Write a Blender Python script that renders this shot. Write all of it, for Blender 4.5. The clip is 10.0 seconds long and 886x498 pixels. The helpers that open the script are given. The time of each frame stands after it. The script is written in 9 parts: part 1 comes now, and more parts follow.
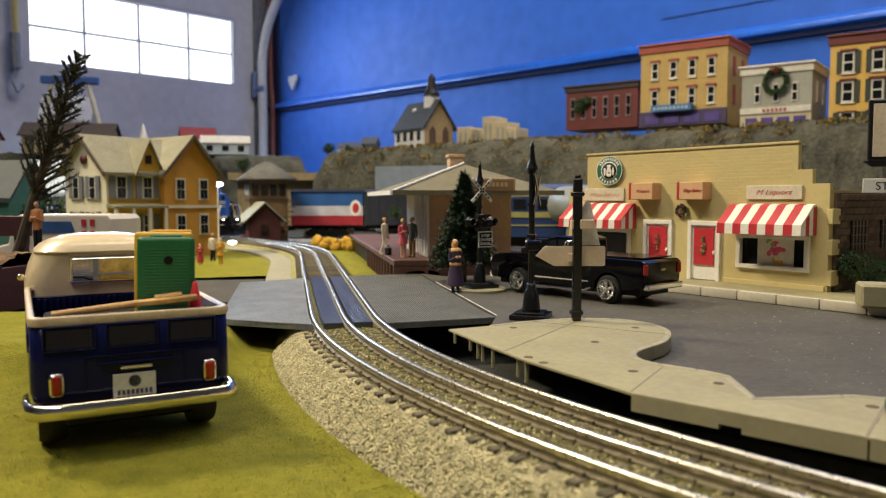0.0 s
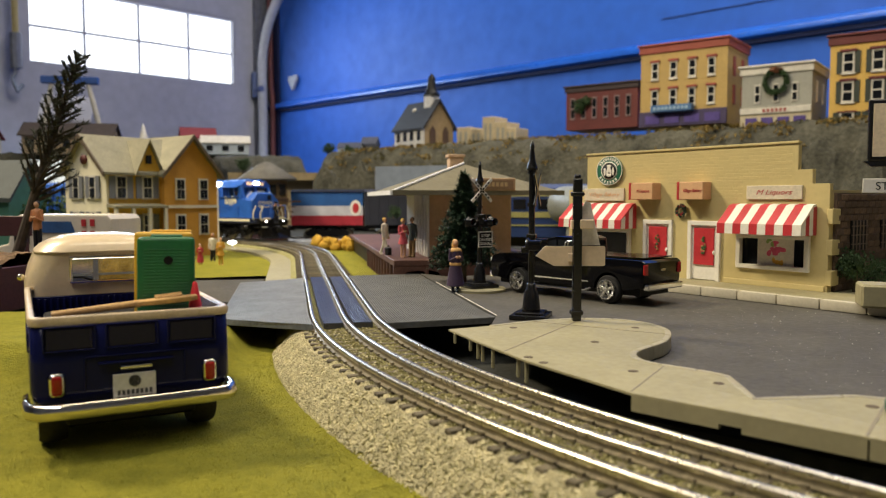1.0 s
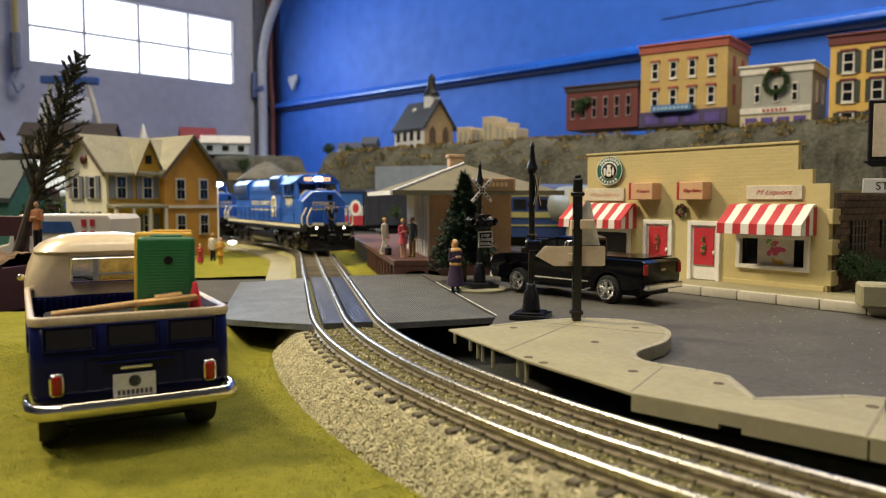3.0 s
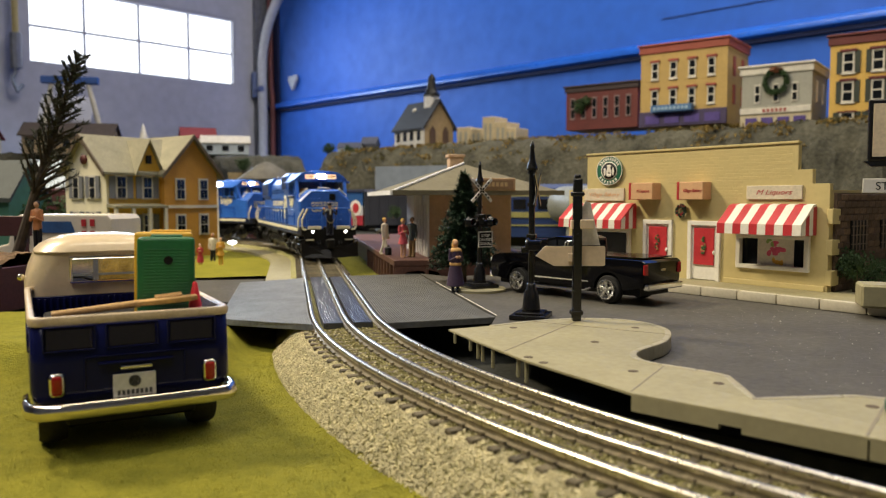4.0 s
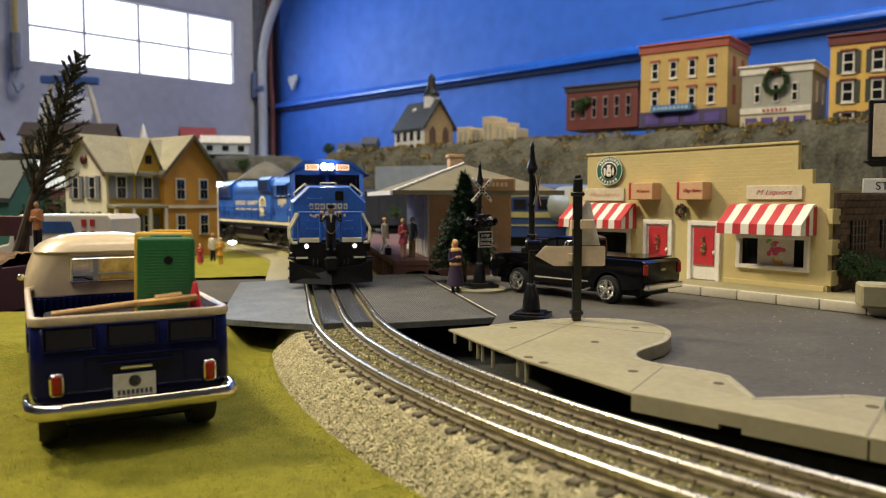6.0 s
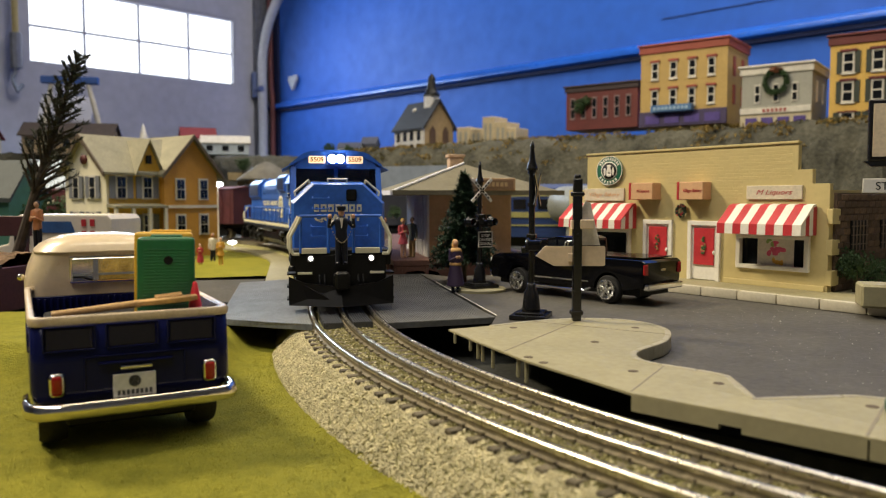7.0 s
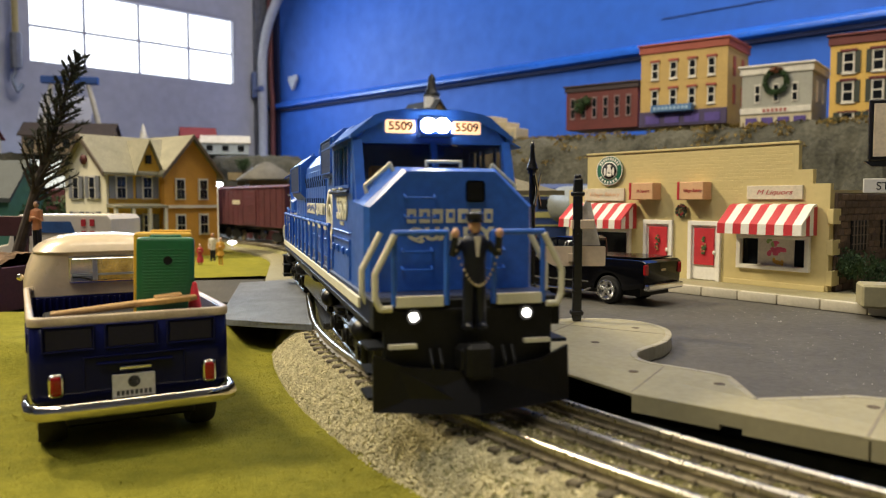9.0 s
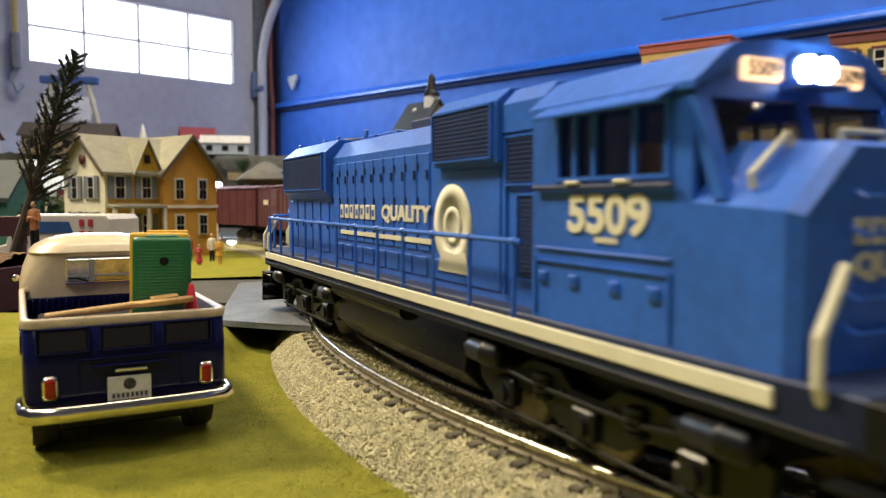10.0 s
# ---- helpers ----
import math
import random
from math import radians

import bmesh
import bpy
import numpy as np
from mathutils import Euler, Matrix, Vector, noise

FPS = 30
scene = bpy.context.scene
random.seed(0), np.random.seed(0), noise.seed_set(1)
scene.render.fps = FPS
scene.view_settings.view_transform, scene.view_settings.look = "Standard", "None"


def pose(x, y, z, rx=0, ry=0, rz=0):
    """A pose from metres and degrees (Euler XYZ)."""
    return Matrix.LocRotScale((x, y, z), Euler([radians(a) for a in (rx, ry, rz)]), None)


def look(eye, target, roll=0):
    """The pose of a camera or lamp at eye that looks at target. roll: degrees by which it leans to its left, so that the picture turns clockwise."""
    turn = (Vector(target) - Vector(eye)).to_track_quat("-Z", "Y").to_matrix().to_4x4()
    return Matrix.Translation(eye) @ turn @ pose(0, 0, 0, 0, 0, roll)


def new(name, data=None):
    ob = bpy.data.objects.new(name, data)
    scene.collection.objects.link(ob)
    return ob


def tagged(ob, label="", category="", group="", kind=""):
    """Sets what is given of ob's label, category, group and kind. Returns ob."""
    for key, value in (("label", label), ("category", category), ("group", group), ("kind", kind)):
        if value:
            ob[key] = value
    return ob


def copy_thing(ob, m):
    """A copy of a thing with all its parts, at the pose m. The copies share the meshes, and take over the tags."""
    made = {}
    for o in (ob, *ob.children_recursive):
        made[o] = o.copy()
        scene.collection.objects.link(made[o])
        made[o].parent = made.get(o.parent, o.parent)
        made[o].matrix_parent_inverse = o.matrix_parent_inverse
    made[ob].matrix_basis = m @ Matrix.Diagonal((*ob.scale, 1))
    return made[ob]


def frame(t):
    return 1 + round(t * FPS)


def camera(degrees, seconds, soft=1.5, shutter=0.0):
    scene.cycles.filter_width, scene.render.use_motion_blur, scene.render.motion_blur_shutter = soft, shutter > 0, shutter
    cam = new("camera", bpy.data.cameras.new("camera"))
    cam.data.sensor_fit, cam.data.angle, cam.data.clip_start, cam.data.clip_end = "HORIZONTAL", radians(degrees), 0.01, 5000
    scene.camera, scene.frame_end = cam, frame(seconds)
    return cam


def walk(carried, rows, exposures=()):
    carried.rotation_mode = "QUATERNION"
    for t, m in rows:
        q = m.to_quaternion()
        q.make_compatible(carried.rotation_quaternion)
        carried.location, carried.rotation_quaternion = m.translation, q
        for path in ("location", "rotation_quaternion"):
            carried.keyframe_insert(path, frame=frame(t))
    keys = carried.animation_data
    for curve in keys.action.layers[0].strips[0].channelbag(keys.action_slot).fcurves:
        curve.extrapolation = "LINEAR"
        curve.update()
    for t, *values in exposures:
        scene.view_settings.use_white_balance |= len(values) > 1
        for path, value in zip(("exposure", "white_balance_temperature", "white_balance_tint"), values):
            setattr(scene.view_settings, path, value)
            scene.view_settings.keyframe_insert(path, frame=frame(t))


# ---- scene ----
cam = camera(60, 10.0, soft=1.15, shutter=0.3)
cam.data.dof.use_dof = True
cam.data.dof.focus_distance = 0.42
cam.data.dof.aperture_fstop = 18.0

EYE_Z = 0.086
TILT = 90 - 3.707
walk(cam, [(0.0, pose(0, 0, EYE_Z, TILT)), (8.7, pose(0, 0, EYE_Z, TILT)),
           (9.2, pose(0, 0.0013, EYE_Z, TILT)), (9.6, pose(0, 0.0027, EYE_Z, TILT)), (10.0, pose(0, 0.0042, EYE_Z, TILT))],
     exposures=[(0.0, -0.07), (8.3, -0.07), (9.0, 0.03), (9.5, 0.10), (10.0, 0.20)])

# ---- light: a high factory window, warm lamps under the hall's ceiling ----
world = bpy.data.worlds.new("hall_daylight")
scene.world = world
world.use_nodes = True
wn = world.node_tree.nodes
sky = wn.new("ShaderNodeTexSky")
sky.sky_type, sky.sun_disc = "NISHITA", False
sky.sun_elevation, sky.sun_rotation = radians(35), radians(-60)
wn["Background"].inputs["Strength"].default_value = 0.1
world.node_tree.links.new(sky.outputs["Color"], wn["Background"].inputs["Color"])


def area_lamp(name, eye, target, sx, sy, watts, colour):
    data = bpy.data.lights.new(name, "AREA")
    data.shape, data.size, data.size_y, data.energy, data.color = "RECTANGLE", sx, sy, watts, colour
    ob = new(name, data)
    ob.matrix_world = look(eye, target)
    return ob


area_lamp("ceiling_lamp", (-1.22, 0.95, 1.44), (0.10, 0.45, 0), 0.24, 0.24, 42, (1.0, 0.84, 0.56))
area_lamp("ceiling_lamp_row_near", (-0.9, -0.7, 2.5), (0.1, 0.4, 0), 2.4, 0.5, 48, (1.0, 0.93, 0.82))
area_lamp("ceiling_lamp_row", (0.6, 0.9, 2.6), (0.3, 1.3, 0), 2.4, 0.5, 40, (1.0, 0.88, 0.66))
area_lamp("ceiling_lamp_far", (0.9, 2.6, 3.3), (1.0, 4.4, 0.9), 3.2, 0.8, 120, (1.0, 0.93, 0.84))
area_lamp("window_daylight", (-2.50, 5.60, 1.38), (-1.0, 4.0, 0.4), 1.6, 0.6, 70, (0.60, 0.78, 1.0))


# ---- helpers ----
def part(name, bm, material, parent=None, label="", smooth=False):
    me = bpy.data.meshes.new(name)
    bm.normal_update()
    bm.to_mesh(me)
    bm.free()
    mats = material if isinstance(material, (list, tuple)) else [material]
    for m in mats:
        me.materials.append(m)
    if smooth:
        me.shade_smooth()
        me.set_sharp_from_angle(angle=radians(40))
    ob = new(name, me)
    ob.parent = parent
    if label:
        tagged(ob, label)
    return ob


def thing(name, m, label, category, group="", kind=""):
    ob = new(name)
    ob.empty_display_size = 0.01
    ob.matrix_basis = m
    return tagged(ob, label, category, group, kind)


def box(bm, x, y, z, sx, sy, sz, bevel=0.0, m=None, mi=0, seg=1):
    """A box with its centre at x, y and its base at z."""
    made = bmesh.ops.create_cube(bm, size=1.0)["verts"]
    t = Matrix.Translation((x, y, z + sz / 2)) @ Matrix.Diagonal((sx, sy, sz, 1))
    bmesh.ops.transform(bm, matrix=(m @ t) if m else t, verts=made)
    faces = {f for v in made for f in v.link_faces}
    for f in faces:
        f.material_index = mi
    if bevel > 0:
        edges = list({e for f in faces for e in f.edges})
        out = bmesh.ops.bevel(bm, geom=edges, offset=bevel, segments=seg, affect="EDGES", profile=0.6)
        for f in out["faces"]:
            f.material_index = mi
    return bm


def tube(bm, a, b, r, r2=None, n=10, mi=0):
    """A rod from a to b."""
    a, b = Vector(a), Vector(b)
    r2 = r if r2 is None else r2
    d = b - a
    made = bmesh.ops.create_cone(bm, cap_ends=True, segments=n, radius1=r, radius2=max(r2, 1e-6), depth=d.length)["verts"]
    t = Matrix.Translation((a + b) / 2) @ d.to_track_quat("Z", "Y").to_matrix().to_4x4()
    bmesh.ops.transform(bm, matrix=t, verts=made)
    for f in {f for v in made for f in v.link_faces}:
        f.material_index = mi
    return bm


def pipe(bm, pts, r, n=8, mi=0):
    for a, b in zip(pts[:-1], pts[1:]):
        tube(bm, a, b, r, n=n, mi=mi)
    for p in pts[1:-1]:
        ball(bm, p, (r, r, r), mi, 6, 5)
    return bm


def ball(bm, c, rad, mi=0, u=12, v=8, m=None):
    made = bmesh.ops.create_uvsphere(bm, u_segments=u, v_segments=v, radius=1.0)["verts"]
    t = Matrix.Translation(c) @ (m or Matrix.Identity(4)) @ Matrix.Diagonal((*rad, 1))
    bmesh.ops.transform(bm, matrix=t, verts=made)
    for f in {f for w in made for f in w.link_faces}:
        f.material_index = mi
    return bm


def prism(bm, outline, a, b, axis="y", mi=0, bevel=0.0):
    """An outline pulled from a to b along an axis. axis y: outline in x, z; axis x: in y, z; axis z: in x, y."""
    put = {"y": lambda p, h: (p[0], h, p[1]), "x": lambda p, h: (h, p[0], p[1]), "z": lambda p, h: (p[0], p[1], h)}[axis]
    lo = [bm.verts.new(put(p, a)) for p in outline]
    hi = [bm.verts.new(put(p, b)) for p in outline]
    faces = [bm.faces.new(lo), bm.faces.new(hi[::-1])]
    n = len(outline)
    for i in range(n):
        faces.append(bm.faces.new((lo[i], hi[i], hi[(i + 1) % n], lo[(i + 1) % n])))
    for f in faces:
        f.material_index = mi
    bmesh.ops.recalc_face_normals(bm, faces=faces)
    if bevel > 0:
        rim = [e for f in faces[:2] for e in f.edges]
        for f in bmesh.ops.bevel(bm, geom=rim, offset=bevel, segments=2, affect="EDGES", profile=0.6)["faces"]:
            f.material_index = mi
    return bm


def lathe(bm, profile, n=24, m=None, mi=0):
    """Turns (radius, z) pairs round the z axis."""
    rings = []
    for r, z in profile:
        rings.append([bm.verts.new((m or Matrix.Identity(4)) @ Vector((r * math.cos(2 * math.pi * i / n), r * math.sin(2 * math.pi * i / n), z))) for i in range(n)])
    faces = []
    for lo, hi in zip(rings[:-1], rings[1:]):
        for i in range(n):
            faces.append(bm.faces.new((lo[i], lo[(i + 1) % n], hi[(i + 1) % n], hi[i])))
    faces.append(bm.faces.new(rings[0][::-1]))
    faces.append(bm.faces.new(rings[-1]))
    for f in faces:
        f.material_index = mi
        f.smooth = True
    bmesh.ops.recalc_face_normals(bm, faces=faces)
    return bm


def wheel(bm, x, y, z, r, w, n=24, mi=0):
    """A tyre-like disc with rounded shoulders, its axle along x."""
    m = Matrix.Translation((x, y, z)) @ Matrix.Rotation(radians(90), 4, "Y")
    lathe(bm, [(r * 0.55, -w / 2), (r * 0.93, -w / 2), (r, -w * 0.3), (r, w * 0.3), (r * 0.93, w / 2), (r * 0.55, w / 2)], n, m, mi)
    return bm


def words(name, text, size, material, parent, m, depth=0.0002, width=None, bold=0.0, slant=0.0):
    """Lettering in the built-in font as a mesh, centred; its own x runs along the line and its z faces out."""
    cu = bpy.data.curves.new(name, "FONT")
    cu.body, cu.size, cu.extrude, cu.offset = text, size, depth, bold
    cu.align_x, cu.align_y, cu.shear = "CENTER", "CENTER", slant
    tmp = bpy.data.objects.new(name, cu)
    scene.collection.objects.link(tmp)
    bpy.context.view_layer.update()
    me = bpy.data.meshes.new_from_object(tmp.evaluated_get(bpy.context.evaluated_depsgraph_get()))
    bpy.data.objects.remove(tmp)
    bpy.data.curves.remove(cu)
    if width:
        xs = [v.co.x for v in me.vertices]
        k = width / (max(xs) - min(xs))
        for v in me.vertices:
            v.co.x *= k
    me.materials.clear()
    me.materials.append(material)
    ob = new(name, me)
    ob.parent = parent
    ob.matrix_basis = m
    return ob


# ---- materials ----
def mat(name, colour, rough=0.5, metal=0.0, var=0.12, scale=60.0, bump=0.0, bscale=400.0, wear=0.0, colour2=None, coat=0.0, spec=0.5, piece=0.0, bdist=0.001):
    """Base colour varied at two scales, roughness varied with it, fine relief. piece: how far single pieces differ."""
    m = bpy.data.materials.new(name)
    m.use_nodes = True
    nt = m.node_tree
    n, lk = nt.nodes, nt.links
    p = n["Principled BSDF"]
    co = n.new("ShaderNodeTexCoord")
    big, small = n.new("ShaderNodeTexNoise"), n.new("ShaderNodeTexNoise")
    big.inputs["Scale"].default_value, big.inputs["Detail"].default_value = scale, 4
    small.inputs["Scale"].default_value, small.inputs["Detail"].default_value = scale * 9, 5
    for t in (big, small):
        lk.new(co.outputs["Object"], t.inputs["Vector"])
    mix = n.new("ShaderNodeMix")
    mix.data_type = "RGBA"
    c2 = colour2 or tuple(max(0.0, c * (1 - 2.4 * var)) for c in colour)
    c1 = tuple(min(1.0, c * (1 + var)) for c in colour)
    mix.inputs["A"].default_value, mix.inputs["B"].default_value = (*c1, 1), (*c2, 1)
    add = n.new("ShaderNodeMath")
    add.operation = "MULTIPLY_ADD"
    add.inputs[1].default_value = 0.55
    half = n.new("ShaderNodeMath")
    half.operation = "MULTIPLY"
    half.inputs[1].default_value = 0.45
    lk.new(small.outputs["Fac"], half.inputs[0])
    lk.new(big.outputs["Fac"], add.inputs[0])
    lk.new(half.outputs[0], add.inputs[2])
    ramp = n.new("ShaderNodeMapRange")
    ramp.inputs["From Min"].default_value, ramp.inputs["From Max"].default_value = 0.32, 0.70
    lk.new(add.outputs[0], ramp.inputs["Value"])
    lk.new(ramp.outputs[0], mix.inputs["Factor"])
    out = mix.outputs["Result"]
    if piece:
        info, hsv, mr = n.new("ShaderNodeObjectInfo"), n.new("ShaderNodeHueSaturation"), n.new("ShaderNodeMapRange")
        mr.inputs["To Min"].default_value, mr.inputs["To Max"].default_value = 1 - piece, 1 + piece
        lk.new(info.outputs["Random"], mr.inputs["Value"])
        lk.new(mr.outputs[0], hsv.inputs["Value"])
        lk.new(out, hsv.inputs["Color"])
        out = hsv.outputs["Color"]
    lk.new(out, p.inputs["Base Color"])
    rr = n.new("ShaderNodeMapRange")
    rr.inputs["To Min"].default_value, rr.inputs["To Max"].default_value = max(0.02, rough - 0.10), min(1.0, rough + 0.12)
    lk.new(small.outputs["Fac"], rr.inputs["Value"])
    lk.new(rr.outputs[0], p.inputs["Roughness"])
    p.inputs["Metallic"].default_value = metal
    p.inputs["Coat Weight"].default_value = coat
    p.inputs["Coat Roughness"].default_value = 0.08
    p.inputs["Specular IOR Level"].default_value = spec
    if bump:
        fine, bp = n.new("ShaderNodeTexNoise"), n.new("ShaderNodeBump")
        fine.inputs["Scale"].default_value, fine.inputs["Detail"].default_value = bscale, 4
        bp.inputs["Strength"].default_value, bp.inputs["Distance"].default_value = bump, bdist
        lk.new(co.outputs["Object"], fine.inputs["Vector"])
        lk.new(fine.outputs["Fac"], bp.inputs["Height"])
        lk.new(bp.outputs["Normal"], p.inputs["Normal"])
    return m


def glow(name, colour, strength):
    m = bpy.data.materials.new(name)
    m.use_nodes = True
    p = m.node_tree.nodes["Principled BSDF"]
    p.inputs["Base Color"].default_value = (*colour, 1)
    p.inputs["Emission Color"].default_value = (*colour, 1)
    p.inputs["Emission Strength"].default_value = strength
    return m


def glass(name, colour=(1, 1, 1), rough=0.02):
    m = bpy.data.materials.new(name)
    m.use_nodes = True
    p = m.node_tree.nodes["Principled BSDF"]
    p.inputs["Base Color"].default_value = (*colour, 1)
    p.inputs["Roughness"].default_value = rough
    p.inputs["Transmission Weight"].default_value = 1.0
    p.inputs["IOR"].default_value = 1.45
    return m


GRASS = mat("flocked_grass", (0.262, 0.240, 0.030), 0.95, var=0.16, scale=90, bump=0.9, bscale=1500, colour2=(0.175, 0.172, 0.022), spec=0.1, bdist=0.0016)
GRIT = mat("ballast_grit", (0.62, 0.56, 0.35), 0.95, var=0.25, scale=260, bump=0.5, bscale=1800, spec=0.15)
BED = mat("ballast_bed", (0.27, 0.245, 0.13), 0.95, var=0.3, scale=90, bump=0.8, bscale=900, colour2=(0.20, 0.20, 0.07), spec=0.1)
TIE = mat("tie_brown", (0.120, 0.098, 0.058), 0.85, var=0.25, scale=150, bump=0.4, bscale=900, piece=0.3)
MOSS = mat("mossy_grit", (0.27, 0.245, 0.11), 0.95, var=0.3, scale=260, bump=0.4, bscale=1800, spec=0.1)
RAIL = mat("rail_steel", (0.68, 0.63, 0.53), 0.28, metal=1.0, var=0.08, scale=60)
RAILSIDE = mat("rail_side", (0.30, 0.26, 0.18), 0.45, metal=0.6, var=0.25, scale=90)
RUBBER = mat("ribbed_grey_panel", (0.19, 0.20, 0.215), 0.5, var=0.2, scale=50)
RUBBERD = mat("dark_grey_panel", (0.105, 0.105, 0.10), 0.6, var=0.2, scale=50)
RUBBERB = mat("blue_grey_panel", (0.050, 0.054, 0.064), 0.30, var=0.1, scale=60)
ROAD = mat("street_grey", (0.064, 0.059, 0.050), 0.7, var=0.16, scale=35, bump=0.25, bscale=1600)
PAVE = mat("pavement_cream", (0.30, 0.27, 0.155), 0.55, var=0.08, scale=40, bump=0.08, bscale=800)
PAVEGAP = mat("pavement_joint", (0.23, 0.20, 0.15), 0.8)
DARK = mat("dark_base", (0.02, 0.022, 0.018), 0.9, var=0.3, scale=30)
CREAM = mat("store_cream", (0.56, 0.46, 0.21), 0.6, var=0.05, scale=25, bump=0.06, bscale=500)
WHITE = mat("white_plastic", (0.78, 0.75, 0.68), 0.5, var=0.06, scale=50)
RED = mat("red_plastic", (0.50, 0.03, 0.04), 0.45, var=0.1, scale=60)
BLACK = mat("black_plastic", (0.007, 0.007, 0.008), 0.22, var=0.2, scale=70)
BLACKM = mat("black_matt", (0.0055, 0.0055, 0.006), 0.5, var=0.25, scale=70, spec=0.25)
CHROME = mat("chrome", (0.80, 0.79, 0.77), 0.10, metal=1.0, var=0.05, scale=60)
BLUE = mat("loco_blue", (0.028, 0.128, 0.55), 0.36, var=0.12, scale=40, bump=0.03, bscale=400)
GRILLE = mat("grille_blue", (0.006, 0.022, 0.105), 0.5, var=0.15, scale=60)
BLUED = mat("loco_dark_blue", (0.008, 0.02, 0.075), 0.6, var=0.15, scale=60)
LETTER = mat("cream_lettering", (0.72, 0.68, 0.50), 0.55, var=0.05, scale=90)
BRASS = mat("weathered_brass", (0.55, 0.45, 0.28), 0.35, metal=0.8, var=0.2, scale=80)
PANE = glass("clear_pane", (0.9, 0.95, 1.0))
DARKPANE = mat("dark_glass", (0.010, 0.012, 0.016), 0.08, var=0.1, scale=30)
HEADLIGHT = glow("headlight_glow", (1.0, 0.93, 0.86), 60)
DITCHLIGHT = glow("ditch_light_glow", (1.0, 0.92, 0.82), 16)
BOARD = glow("number_board_glow", (1.0, 0.62, 0.33), 1.5)
HALLBLUE = mat("hall_blue_paint", (0.018, 0.115, 0.54), 0.62, var=0.10, scale=1.1, bump=0.05, bscale=7, bdist=0.01)
# darkened wall blue for the trim strips and the painted corner shade
HALLBLUED = mat("hall_blue_trim_and_shade", (0.003, 0.010, 0.06), 0.8, var=0.15, scale=2)
HALLGREY = mat("hall_grey_paint", (0.42, 0.43, 0.51), 0.7, var=0.08, scale=1.5)
STEEL = mat("old_steel", (0.20, 0.21, 0.25), 0.5, metal=0.3, var=0.2, scale=3)
ROCK = mat("grey_rock", (0.098, 0.094, 0.072), 0.95, var=0.3, scale=14, bump=1.0, bscale=70, colour2=(0.030, 0.031, 0.026), bdist=0.006, spec=0.1)
# ---- the track's line: a curve out of the far left, a straight over the crossing, a curve past the camera ----
RAIL_TOP = 0.020
TH = radians(11.2)
BEND_B, R_B = Vector((-0.842, 0.799)), 0.70
P1 = BEND_B + R_B * Vector((math.cos(TH), math.sin(TH)))
R_A = 0.60
P0 = P1 + 0.4945 * Vector((math.sin(TH), -math.cos(TH)))
BEND_A = P0 + R_A * Vector((math.cos(TH), math.sin(TH)))
LEN_B, LEN_S = R_B * (math.pi / 2 - TH), (P1 - P0).length
START = Vector((BEND_B.x, BEND_B.y + R_B))


def track(s):
    """Centre of the track and its heading angle; s runs in metres from where the far bend begins (before it the line is straight)."""
    if s < 0:
        return Vector((START.x + s, START.y)), math.pi / 2
    if s < LEN_B:
        a = math.pi / 2 - s / R_B
        return BEND_B + R_B * Vector((math.cos(a), math.sin(a))), a
    if s < LEN_B + LEN_S:
        return P1 + (s - LEN_B) * Vector((math.sin(TH), -math.cos(TH))), TH
    a = TH + (s - LEN_B - LEN_S) / R_A
    return BEND_A - R_A * Vector((math.cos(a), math.sin(a))), a


def beside(s, off):
    """A point beside the track; off is positive to the right of the picture (the train's left hand)."""
    p, a = track(s)
    return p + off * Vector((math.cos(a), math.sin(a)))


def structure(name, bm, material, label, smooth=False):
    return tagged(part(name, bm, material, None, label, smooth), kind="structure")


def strip(bm, s0, s1, step, profile, mi=0):
    """A cross-section (offset, height) swept along the track."""
    n = max(2, int((s1 - s0) / step))
    rings = []
    for i in range(n + 1):
        s = s0 + (s1 - s0) * i / n
        rings.append([bm.verts.new((*beside(s, o), z)) for o, z in profile])
    k = len(profile)
    for a, b in zip(rings[:-1], rings[1:]):
        for j in range(k - 1):
            bm.faces.new((a[j], a[j + 1], b[j + 1], b[j])).material_index = mi
    return rings


S_END = LEN_B + LEN_S + R_A * radians(112)

# ---- table ground, one sheet ----
bm = bmesh.new()
N = 130
for i in range(N + 1):
    for j in range(N + 1):
        x, y = -3.0 + 5.6 * i / N, -0.8 + 7.0 * j / N
        bm.verts.new((x, y, -0.004 + 0.0))
bm.verts.ensure_lookup_table()
for i in range(N):
    for j in range(N):
        a = i * (N + 1) + j
        bm.faces.new((bm.verts[a], bm.verts[a + N + 1], bm.verts[a + N + 2], bm.verts[a + 1]))
structure("ground", bm, DARK, "dark painted table base of the layout")

# grass lawn beside the track, slightly rolling, up to the ballast
def lawn_height(x, y):
    """Rolling flock that rises to meet the outer edge of the crossing's ramp."""
    d = Vector((x, y)) - P0
    along, off = d.x * math.sin(TH) - d.y * math.cos(TH), d.x * math.cos(TH) + d.y * math.sin(TH)
    rise = 1.0
    for u in ((-off - 0.052) / 0.016, (0.060 - along) / 0.035, (along + 0.16) / 0.04):
        u = min(1.0, max(0.0, u))
        rise *= u * u * (3 - 2 * u)
    return 0.0128 * rise + 0.0016 * noise.noise(Vector((x * 9, y * 9, 3.1))) + 0.0005 * noise.noise(Vector((x * 60, y * 60, 1.7)))


